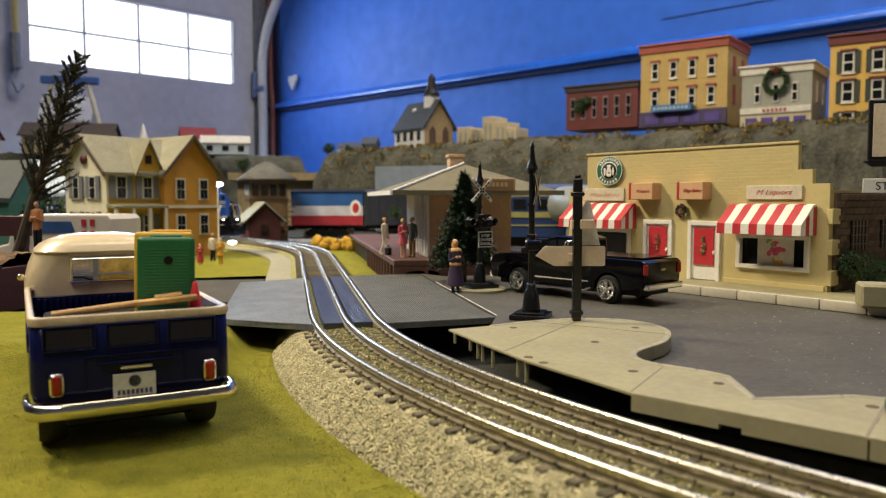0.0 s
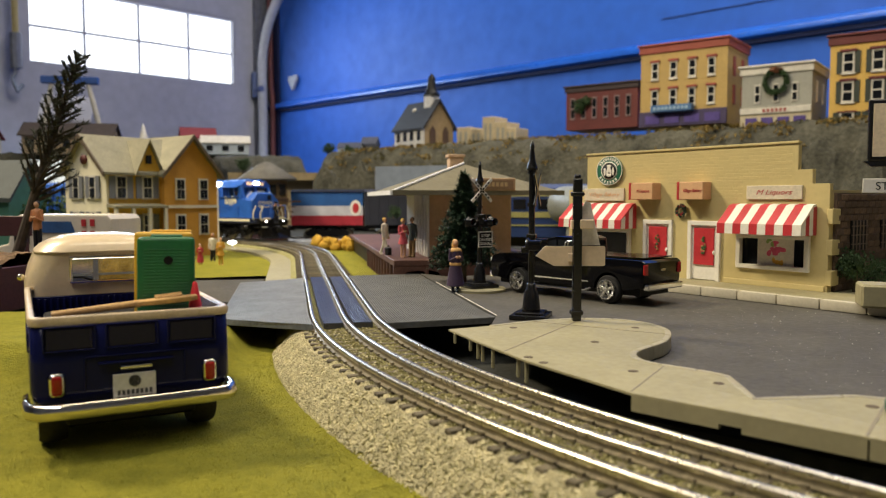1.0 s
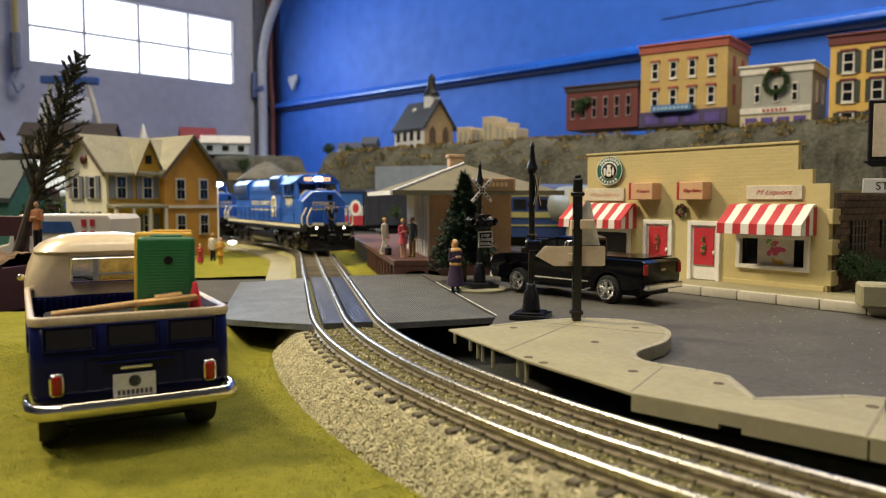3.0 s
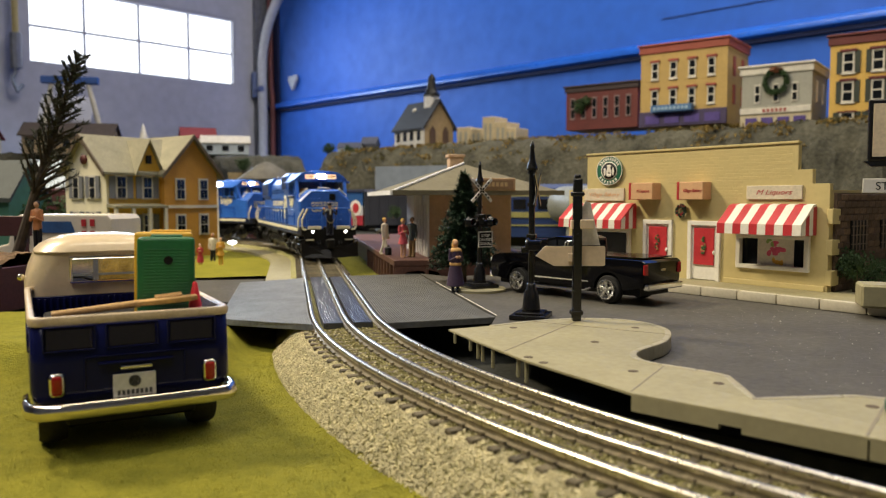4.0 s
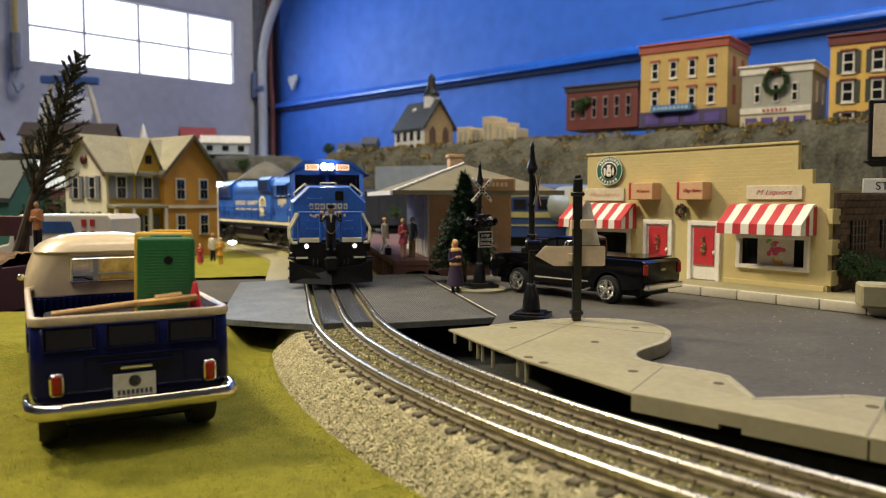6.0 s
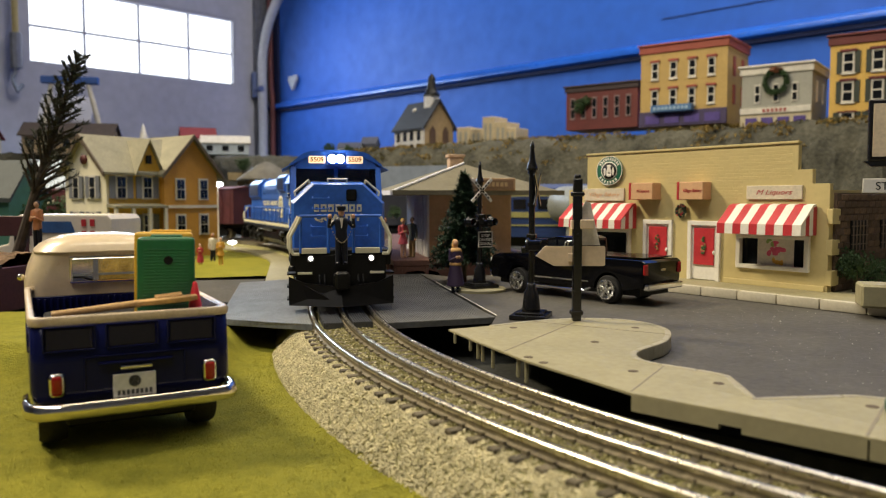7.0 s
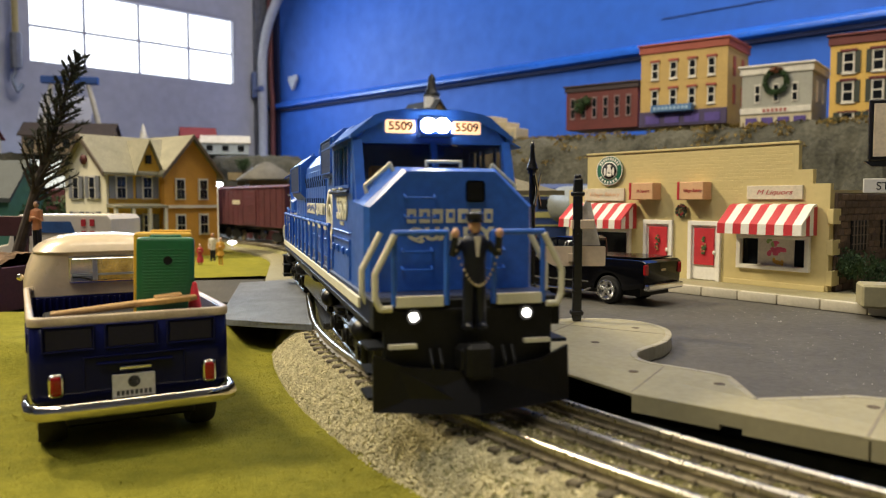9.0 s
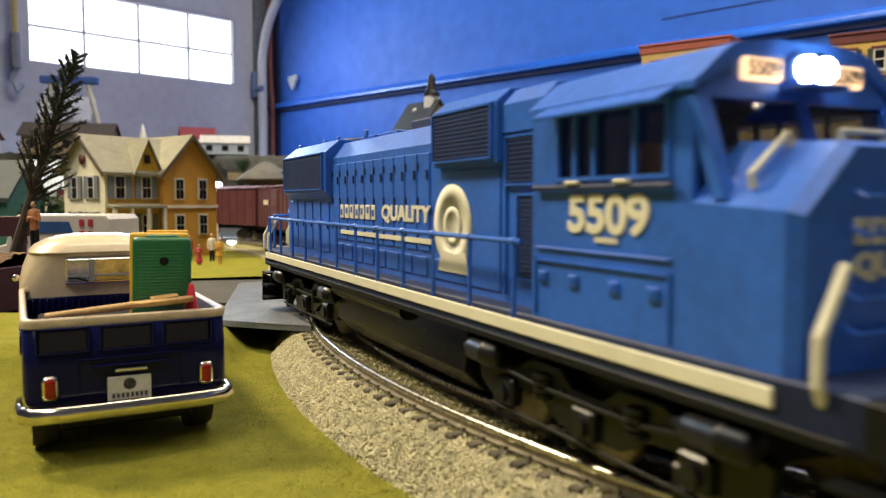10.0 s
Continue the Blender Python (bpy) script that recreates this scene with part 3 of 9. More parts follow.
# dark strip stands in for the shade on the blue wall beside the corner
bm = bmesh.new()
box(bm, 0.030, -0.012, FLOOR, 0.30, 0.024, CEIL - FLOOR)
in_frame(structure("corner_trim", bm, HALLBLUED, "dark blue strip painting the shade where the walls meet"), BW)
bm = bmesh.new()
tube(bm, on_wall_left(0.175, 0.05, 0.98), on_wall_left(0.175, 0.05, 1.20), 0.030, n=12)
tube(bm, on_wall_left(0.175, 0.09, 1.05), on_wall_left(0.175, 0.16, 1.05), 0.026, n=12)
tagged(part("wall_valve", bm, mat("valve_blue", (0.10, 0.14, 0.30), 0.5), None, "small blue valve on the grey wall", True), category="valve")

# a hanging hook with its yellow cable on the grey wall, a small plate on the blue wall
bm = bmesh.new()
tube(bm, on_wall_left(2.11, 0.12, 1.24), on_wall_left(2.11, 0.12, 2.6), 0.022, n=10, mi=0)
tube(bm, on_wall_left(2.11, 0.12, 1.00), on_wall_left(2.11, 0.12, 1.24), 0.040, n=10, mi=1)
pipe(bm, [on_wall_left(2.11, 0.12, 1.00), on_wall_left(2.14, 0.12, 0.92), on_wall_left(2.11, 0.12, 0.84), on_wall_left(2.07, 0.12, 0.89)], 0.014, 8, 1)
tagged(part("hoist_hook", bm, [mat("cable_yellow", (0.42, 0.34, 0.14), 0.6), STEEL], None, "steel hoist hook on a dull yellow cable"), category="hook")
bm = bmesh.new()
prism(bm, [(-0.06, 0.02), (-0.05, 0.06), (0.0, 0.05), (0.05, 0.06), (0.06, 0.02), (0.0, -0.07)], -0.012, 0.012, "y")
ob = part("wall_plate", bm, mat("plate_grey_white", (0.45, 0.47, 0.52), 0.5), None, "small pale plate on the blue wall")
ob.matrix_basis = Matrix.Translation(corner(0.42, 0.03, 1.09)) @ Matrix.Rotation(radians(-45), 4, "Z")
tagged(ob, category="plate")

# loose grit on the street and the thin pale line beside the crossing
rnd = random.Random(44)
verts, faces = [], []
for k in range(900):
    x, y = rnd.uniform(0.125, 0.36), rnd.uniform(0.16, 0.46)
    if y < 0.262 - 0.36 * (x - 0.125):
        continue
    r = rnd.uniform(0.00008, 0.00022) if rnd.random() < 0.985 else 0.0006
    base = len(verts)
    verts += [(x - r, y - r * 0.6, 0.02005), (x + r, y - r * 0.4, 0.02005), (x + r * 0.2, y + r, 0.02005), (x, y, 0.02005 + r * 1.2)]
    faces += [(base, base + 1, base + 3), (base + 1, base + 2, base + 3), (base + 2, base, base + 3)]
me = bpy.data.meshes.new("street_grit")
me.from_pydata(verts, [], faces)
me.materials.append(WHITE)
tagged(new("street_grit", me), "scattered pale grit on the street", "grit", kind="stuff")
bm = bmesh.new()
p0_, p1_ = beside(S_CROSS0 + 0.07, 0.0835), beside(S_CROSS1 + 0.002, 0.0835)
d_ = (p1_ - p0_).normalized()
n_ = Vector((-d_.y, d_.x)) * 0.00022
prism(bm, [tuple(p0_ - n_), tuple(p1_ - n_), tuple(p1_ + n_), tuple(p0_ + n_)], 0.0199, 0.0204, "z")
structure("road_line", bm, WHITE, "thin pale line beside the crossing panel")
# ---- shop with two doors and striped awnings ----
def shop():
    t = thing("shop_building", pose(ST.x, ST.y, 0.026, 0, 0, -53.6), "cream plastic coffee shop front with red doors and striped awnings", "shop")
    # facade with real openings, built in courses round doors and windows
    holes = [(0.0625, 0.0868, -0.001, 0.0425), (0.1048, 0.1282, -0.001, 0.0425), (0.1455, 0.1950, 0.0135, 0.0345), (-0.012, 0.046, 0.0135, 0.0345)]
    tops = [(-0.0220, -0.0008, 0.0680), (-0.0008, 0.1868, 0.0985), (0.1868, 0.1968, 0.0797), (0.1968, 0.2085, 0.0703)]
    cuts = sorted({a for h in holes for a in h[:2]} | {a for p in tops for a in p[:2]})
    bm = bmesh.new()
    for a, b in zip(cuts[:-1], cuts[1:]):
        mid = (a + b) / 2
        top = next(p[2] for p in tops if p[0] <= mid <= p[1])
        z = 0.0
        for h in sorted([h for h in holes if h[0] <= mid <= h[1]], key=lambda h: h[2]):
            if h[2] > z:
                box(bm, mid, 0.002, z, b - a, 0.004, h[2] - z)
            z = h[3]
        box(bm, mid, 0.002, z, b - a, 0.004, top - z)
    bmesh.ops.remove_doubles(bm, verts=bm.verts[:], dist=1e-6)
    part("front_wall", bm, CREAM, t)
    # raised brick courses on the parapet
    rnd = random.Random(4)
    bm = bmesh.new()
    box(bm, 0.093, -0.0004, 0.0972, 0.189, 0.0012, 0.0016, 0.0002)
    part("coping", bm, CREAM, t)
    brick_me = None
    for r in range(15):
        z = 0.0595 + r * 0.0024
        x = 0.003 + (0.004 if r % 2 else 0.0)
        while x < 0.183:
            near_sign = any(a - 0.002 < x < b + 0.002 and c - 0.001 < z < d + 0.001 for a, b, c, d in
                            ((0.052, 0.082, 0.058, 0.074), (0.097, 0.125, 0.058, 0.074), (0.148, 0.193, 0.058, 0.071), (-0.004, 0.043, 0.057, 0.097)))
            if not near_sign and rnd.random() < 0.93:
                if brick_me is None:
                    b2 = bmesh.new()
                    box(b2, 0, 0, 0, 0.0076, 0.00022, 0.0021, 0.0001)
                    ob = part("brick", b2, mat("brick_cream", (0.55, 0.45, 0.205), 0.6, var=0.05, piece=0.035), t)
                    brick_me = ob.data
                else:
                    ob = new("brick", brick_me)
                    ob.parent = t
                ob.matrix_basis = pose(x, 0.00004, z)
            x += 0.008
    bm = bmesh.new()
    box(bm, -0.020, 0.066, 0, 0.004, 0.124, 0.066)
    part("end_wall", bm, CREAM, t)
    bm = bmesh.new()
    box(bm, 0.2065, 0.066, 0, 0.004, 0.124, 0.066)
    part("end_wall", bm, CREAM, t)
    bm = bmesh.new()
    box(bm, 0.093, 0.130, 0, 0.229, 0.004, 0.066)
    part("back_wall", bm, CREAM, t)
    bm = bmesh.new()
    box(bm, 0.093, 0.066, 0.060, 0.222, 0.123, 0.003)
    part("roof", bm, BLACKM, t)
    # quoins on the right-hand end, plinth strip
    for i, z in enumerate((0.004, 0.024, 0.044)):
        bm = bmesh.new()
        box(bm, 0.2095, 0.004, z, 0.004, 0.010, 0.010, 0.0004)
        part("quoin", bm, CREAM, t)
    bm = bmesh.new()
    box(bm, 0.170, -0.0006, 0.0, 0.074, 0.0012, 0.0035, 0.0002)
    part("plinth", bm, CREAM, t)
    # doors
    for cx in (0.0747, 0.1165):
        bm = bmesh.new()
        for sx in (-1, 1):
            box(bm, cx + sx * 0.0122, -0.0004, 0, 0.0034, 0.0030, 0.0440, 0.0003)
        box(bm, cx, -0.0004, 0.0406, 0.0278, 0.0031, 0.0034, 0.0003)
        ob = part("door_frame", bm, WHITE, t, "white door frame")
        bm = bmesh.new()
        box(bm, cx, 0.0008, 0.0005, 0.0208, 0.0016, 0.0400, 0.0002)
        leaf = part("door", bm, WHITE, t, "white door with a red panel")
        bm = bmesh.new()
        box(bm, cx, -0.0006, 0.0115, 0.0170, 0.0012, 0.0272, 0.0002)
        part("door_panel", bm, RED, leaf, "red door panel")
        bm = bmesh.new()
        ball(bm, (cx + 0.0088, -0.0012, 0.021), (0.0011, 0.0011, 0.0016))
        part("door_knob", bm, WHITE, leaf)
        bm = bmesh.new()
        rr = random.Random(int(cx * 1e4))
        for k in range(22):
            h = rr.uniform(-0.006, 0.006)
            w = 0.0022 * (1 - abs(h) / 0.008)
            ball(bm, (cx + rr.uniform(-w, w), -0.0018, 0.026 + h), (0.0011, 0.0007, 0.0009), mi=rr.choice((0, 0, 1, 2)), u=6, v=4)
        part("spray", bm, [mat("pine_spray", (0.045, 0.10, 0.03), 0.8), mat("gold_bow", (0.45, 0.28, 0.10), 0.5), RED], leaf, "green spray with a gold bow")
    # windows
    for x0, x1 in ((0.1437, 0.1968), (-0.0138, 0.0478)):
        bm = bmesh.new()
        cx = (x0 + x1) / 2
        for sx in (x0 + 0.0016, x1 - 0.0016):
            box(bm, sx, -0.0006, 0.0117, 0.0034, 0.0036, 0.0240, 0.0003)
        box(bm, cx, -0.0006, 0.0117, x1 - x0, 0.0037, 0.0030, 0.0003)
        box(bm, cx, -0.0006, 0.0330, x1 - x0, 0.0037, 0.0026, 0.0003)
        w = part("shop_window", bm, WHITE, t, "white-framed shop window")
        bm = bmesh.new()
        box(bm, cx, 0.0030, 0.0140, x1 - x0 - 0.005, 0.0006, 0.0200)
        part("pane", bm, DARKPANE, w)
    # picture in the window: coloured patches for a pink snow-woman poster
    bm = bmesh.new()
    box(bm, 0.1715, 0.0018, 0.0145, 0.0265, 0.0004, 0.0195)
    poster = part("poster", bm, mat("poster_white", (0.70, 0.66, 0.58), 0.5), t, "poster of a pink snow-woman figure")
    rr = random.Random(9)
    PINK, YEL = mat("poster_pink", (0.70, 0.10, 0.22), 0.5), mat("poster_yellow", (0.75, 0.42, 0.06), 0.5)
    GREENL = mat("poster_green", (0.25, 0.40, 0.12), 0.5)
    for k in range(26):
        bm = bmesh.new()
        a = rr.uniform(0, 6.28)
        r = rr.uniform(0, 1)
        px_, pz_ = 0.1725 + 0.0088 * r * math.cos(a), 0.0250 + 0.0055 * r * math.sin(a)
        m_ = PINK
        if k > 20:
            px_, pz_, m_ = 0.1735 + rr.uniform(-0.004, 0.004), 0.0175 + rr.uniform(-0.0015, 0.0015), YEL
        elif k > 17:
            px_, pz_, m_ = 0.168 + rr.uniform(-0.004, 0.003), 0.029 + rr.uniform(0, 0.003), GREENL
        ball(bm, (px_, 0.0016, pz_), (rr.uniform(0.0012, 0.0028), 0.0002, rr.uniform(0.0010, 0.0022)), u=10, v=4)
        part("poster_patch", bm, m_, poster)
    # awnings: stripes as pieces with scalloped valance
    for x0, x1, n in ((0.1400, 0.2010, 10), (-0.0150, 0.0535, 11)):
        aw = new("awning", None)
        aw.parent = t
        tagged(aw, "red and white striped awning")
        w = (x1 - x0) / n
        for i in range(n):
            a, b = x0 + w * i, x0 + w * (i + 1)
            bm = bmesh.new()
            prof = [(-0.0015, 0.0570), (-0.0060, 0.0560), (-0.0125, 0.0500), (-0.0190, 0.0445), (-0.0200, 0.0435), (-0.0203, 0.0365), (-0.0196, 0.0365), (-0.0190, 0.0430), (-0.0118, 0.0485), (-0.0055, 0.0545), (-0.0015, 0.0555)]
            prism(bm, prof, a + 0.00005, b - 0.00005, "x")
            part("stripe", bm, RED if i % 2 == 0 else WHITE, aw)
        for xe in (x0 + 0.0004, x1 - 0.0004):
            for j in range(4):
                y0, y1 = -0.0190 + 0.0045 * j, -0.0190 + 0.0045 * (j + 1)
                top = lambda y: np.interp(y, [-0.0196, -0.0118, -0.0055, -0.0005], [0.0435, 0.0485, 0.0545, 0.0555])
                bm = bmesh.new()
                prism(bm, [(y0, 0.0365), (y1, 0.0365), (y1, top(y1)), (y0, top(y0))], xe - 0.0004, xe + 0.0004, "x")
                part("cheek", bm, RED if j % 2 else WHITE, aw)
    # round green sign
    bm = bmesh.new()
    m = Matrix.Translation((0.0250, -0.0006, 0.0837)) @ Matrix.Rotation(radians(90), 4, "X") @ Matrix.Diagonal((1.0, 0.86, 1, 1))
    lathe(bm, [(0.0140, 0.0), (0.0140, 0.0010), (0.0136, 0.0012)], 40, m)
    logo = part("round_sign", bm, mat("sign_green", (0.012, 0.13, 0.075), 0.4), t, "round green and white shop sign")
    for prof, mm in (([(0.0132, 0.0), (0.0139, 0.0015), (0.0132, 0.0015)], WHITE), ([(0.0086, 0.0), (0.0086, 0.0014)], WHITE), ([(0.0078, 0.0), (0.0078, 0.00155)], BLACKM)):
        bm = bmesh.new()
        lathe(bm, [(0.0140, 0.0010), (0.0140, 0.0014), (0.0134, 0.0014), (0.0134, 0.0010)] if mm is WHITE and prof[0][0] > 0.01 else prof, 40, m)
        part("sign_ring", bm, mm, logo)
    bm = bmesh.new()
    for ang in list(range(30, 151, 13)) + list(range(215, 326, 16)):
        px_, pz_ = 0.0250 + 0.0112 * math.cos(radians(ang)), 0.0837 + 0.0097 * math.sin(radians(ang))
        box(bm, 0, 0, -0.0011, 0.0014, 0.0004, 0.0022, m=Matrix.Translation((px_, -0.0020, pz_)) @ Matrix.Rotation(radians(90 - ang), 4, "Y"))
    part("sign_writing", bm, WHITE, logo)
    bm = bmesh.new()
    for dx, dz, rx_, rz_ in ((0, 0.001, 0.0022, 0.0030), (0, 0.0045, 0.0026, 0.0012), (-0.0045, -0.001, 0.0012, 0.0042), (0.0045, -0.001, 0.0012, 0.0042), (0, -0.0042, 0.0030, 0.0016), (-0.002, -0.002, 0.0008, 0.0030), (0.002, -0.002, 0.0008, 0.0030)):
        ball(bm, (0.0250 + dx, -0.0022, 0.0837 + dz * 0.86), (rx_, 0.0003, rz_ * 0.86), u=10, v=4)
    part("sign_emblem", bm, WHITE, logo)
    # hanging box signs and flat signs
    PEACH = mat("sign_peach", (0.66, 0.40, 0.22), 0.5, var=0.06)
    INK = mat("sign_red_ink", (0.42, 0.05, 0.05), 0.5)
    for x0, x1 in ((0.0555, 0.0765), (0.1010, 0.1215)):
        bm = bmesh.new()
        box(bm, (x0 + x1) / 2, -0.0055, 0.0598, x1 - x0, 0.0105, 0.0130, 0.0003)
        s = part("box_sign", bm, PEACH, t, "peach box sign with a red edge")
        bm = bmesh.new()
        box(bm, x0 - 0.0010, -0.0055, 0.0596, 0.0021, 0.0108, 0.0134, 0.0002)
        part("sign_edge", bm, RED, s)
        words("sign_writing", "M Liquors" if x0 < 0.08 else "Village Bakery", 0.0036, INK, s, pose((x0 + x1) / 2 + 0.001, -0.0109, 0.0664, 90), 0.0001, 0.0125 if x0 < 0.08 else 0.0160, 0.0, 0.35)
    for x0, x1, z0, z1, ink in ((0.1505, 0.1908, 0.0600, 0.0694, INK), (-0.0030, 0.0405, 0.0588, 0.0690, PEACH)):
        bm = bmesh.new()
        box(bm, (x0 + x1) / 2, -0.0007, z0, x1 - x0, 0.0014, z1 - z0, 0.0002)
        s = part("flat_sign", bm, mat("sign_cream", (0.66, 0.60, 0.46), 0.5), t, "flat cream shop sign")
        words("sign_writing", "M Liquors" if x0 > 0.1 else "Village Bakery", 0.0048, ink, s, pose((x0 + x1) / 2, -0.0015, (z0 + z1) / 2, 90), 0.0001, 0.0260 if x0 > 0.1 else 0.0330, 0.0, 0.35)
    # wreath on the wall
    bm = bmesh.new()
    rr = random.Random(31)
    for k in range(70):
        a = rr.uniform(0, 6.28)
        r = 0.0036 + rr.uniform(-0.0012, 0.0012)
        ball(bm, (0.0965 + r * math.cos(a), -0.0014 - rr.uniform(0, 0.0012), 0.0515 + r * math.sin(a)), (0.0009, 0.0006, 0.0009), mi=0 if rr.random() < 0.88 else 1, u=5, v=4)
    part("wreath", bm, [mat("wreath_green", (0.02, 0.035, 0.02), 0.85), RED], t, "dark green wreath on the wall")
    return t


the_shop = shop()

# the shop's end wall of dark brick
def brick_end(parent):
    BRK = mat("dark_brick", (0.10, 0.065, 0.042), 0.8, var=0.25, scale=120, bump=0.3)
    turn = pose(0.2088, 0.004, 0, 0, 0, 90)
    bm = bmesh.new()
    box(bm, 0.062, -0.001, 0, 0.122, 0.002, 0.064)
    wall = part("side_wall", bm, BRK, parent, "dark brown brick end wall")
    wall.matrix_basis = turn
    me = None
    for r in range(14):
        for c in range(14):
            x = 0.006 + c * 0.0084 + (0.0042 if r % 2 else 0)
            z = 0.001 + r * 0.0045
            if x > 0.118 or (0.024 < z < 0.046 and (0.016 < x < 0.044 or 0.058 < x < 0.086)):
                continue
            if me is None:
                bm = bmesh.new()
                box(bm, 0, 0, 0, 0.0078, 0.0010, 0.0038, 0.0002)
                ob = part("brick", bm, mat("dark_brick_piece", (0.11, 0.068, 0.043), 0.8, var=0.2, piece=0.35), wall)
                me = ob.data
            else:
                ob = new("brick", me)
                ob.parent = wall
            ob.matrix_basis = pose(x, -0.0022, z)
    for x in (0.030, 0.072):
        bm = bmesh.new()
        box(bm, x, -0.0022, 0.026, 0.022, 0.002, 0.020, 0.0003)
        w = part("end_window", bm, BLACKM, wall)
        bm = bmesh.new()
        for i in range(5):
            box(bm, x - 0.009 + i * 0.0045, -0.0035, 0.026, 0.0006, 0.0008, 0.020)
        for i in range(3):
            box(bm, x, -0.0035, 0.030 + i * 0.006, 0.022, 0.0007, 0.0006)
        part("glazing_bars", bm, mat("bar_brown", (0.15, 0.11, 0.08), 0.7) if "bar_brown" not in bpy.data.materials else bpy.data.materials["bar_brown"], w)


def foliage(bm, c, rad, count, leaf, rnd, mi=0):
    """Many small leaf blades scattered through an uneven blob."""
    for _ in range(count):
        d = Vector((rnd.gauss(0, 1), rnd.gauss(0, 1), rnd.gauss(0, 1))).normalized() * rnd.uniform(0.55, 1.05)
        p = Vector(c) + Vector((d.x * rad[0], d.y * rad[1], d.z * rad[2]))
        turn = Euler((rnd.uniform(0, 6), rnd.uniform(0, 6), rnd.uniform(0, 6))).to_matrix()
        q = [p + turn @ Vector(v) * leaf for v in ((-0.5, 0, 0), (0, -0.35, 0.15), (0.6, 0, 0), (0, 0.35, 0.15))]
        f = bm.faces.new([bm.verts.new(v) for v in q])
        f.material_index = mi


def bush(x, y, z, r, seed, label):
    rnd = random.Random(seed)
    t = thing("bush", pose(x, y, z), label, "bush")
    bm = bmesh.new()
    tube(bm, (0, 0, 0), (0, 0, r), r * 0.12, r * 0.06, 6)
    part("stem", bm, TIE, t)
    bm = bmesh.new()
    for k in range(7):
        a = rnd.uniform(0, 6.28)
        foliage(bm, (r * 0.45 * math.cos(a), r * 0.45 * math.sin(a), r * rnd.uniform(0.55, 1.35)), (r * 0.5, r * 0.5, r * 0.5), 150, r * 0.14, rnd)
    part("crown", bm, LEAFD, t)
    return t


brick_end(the_shop)
LEAFD = mat("leaf_dark_green", (0.035, 0.075, 0.022), 0.75, var=0.3, scale=90)
NEEDLE = mat("needle_green", (0.022, 0.060, 0.030), 0.7, var=0.3, scale=120)
bush(*street(0.219, -0.016), 0.026, 0.016, 3, "dark green bush beside the brick shed")
bush(*street(0.222, -0.045), 0.026, 0.012, 4, "low green bush beside the brick shed")
bush(*street(0.226, -0.075), 0.026, 0.011, 6, "low green bush beside the brick shed")

# billboard post at the street's end: cream block, post with a white street sign and a framed board
def board():
    p = street(0.262, 0.024)
    t = thing("sign_board", pose(0.2385, 0.430, 0.026, 0, 0, -20), "black framed cream sign board on a concrete block", "sign")
    bm = bmesh.new()
    box(bm, 0.014, 0, 0, 0.036, 0.022, 0.013, 0.0012)
    part("block", bm, PAVE, t)
    bm = bmesh.new()
    tube(bm, (0.012, 0, 0.012), (0.012, 0, 0.118), 0.0016, n=10)
    part("post", bm, CREAM, t)
    bm = bmesh.new()
    box(bm, 0.020, -0.001, 0.081, 0.044, 0.005, 0.034, 0.0008)
    f = part("frame", bm, BLACK, t)
    bm = bmesh.new()
    box(bm, 0.020, -0.0037, 0.0835, 0.040, 0.001, 0.029)
    part("face", bm, mat("board_cream", (0.75, 0.62, 0.44), 0.5), f)
    bm = bmesh.new()
    prism(bm, [(-0.004, 0.081), (0.0, 0.078), (0.042, 0.078), (0.042, 0.081)], -0.003, 0.002, "y")
    part("bracket", bm, BLACK, t)
    bm = bmesh.new()
    box(bm, 0.012, -0.0022, 0.0635, 0.032, 0.0010, 0.0080, 0.0003)
    s = part("street_sign", bm, WHITE, t, "white street sign")
    words("lettering", "ST", 0.0062, BLACKM, s, pose(0.0055, -0.0028, 0.0672, 90), 0.0001)


board()
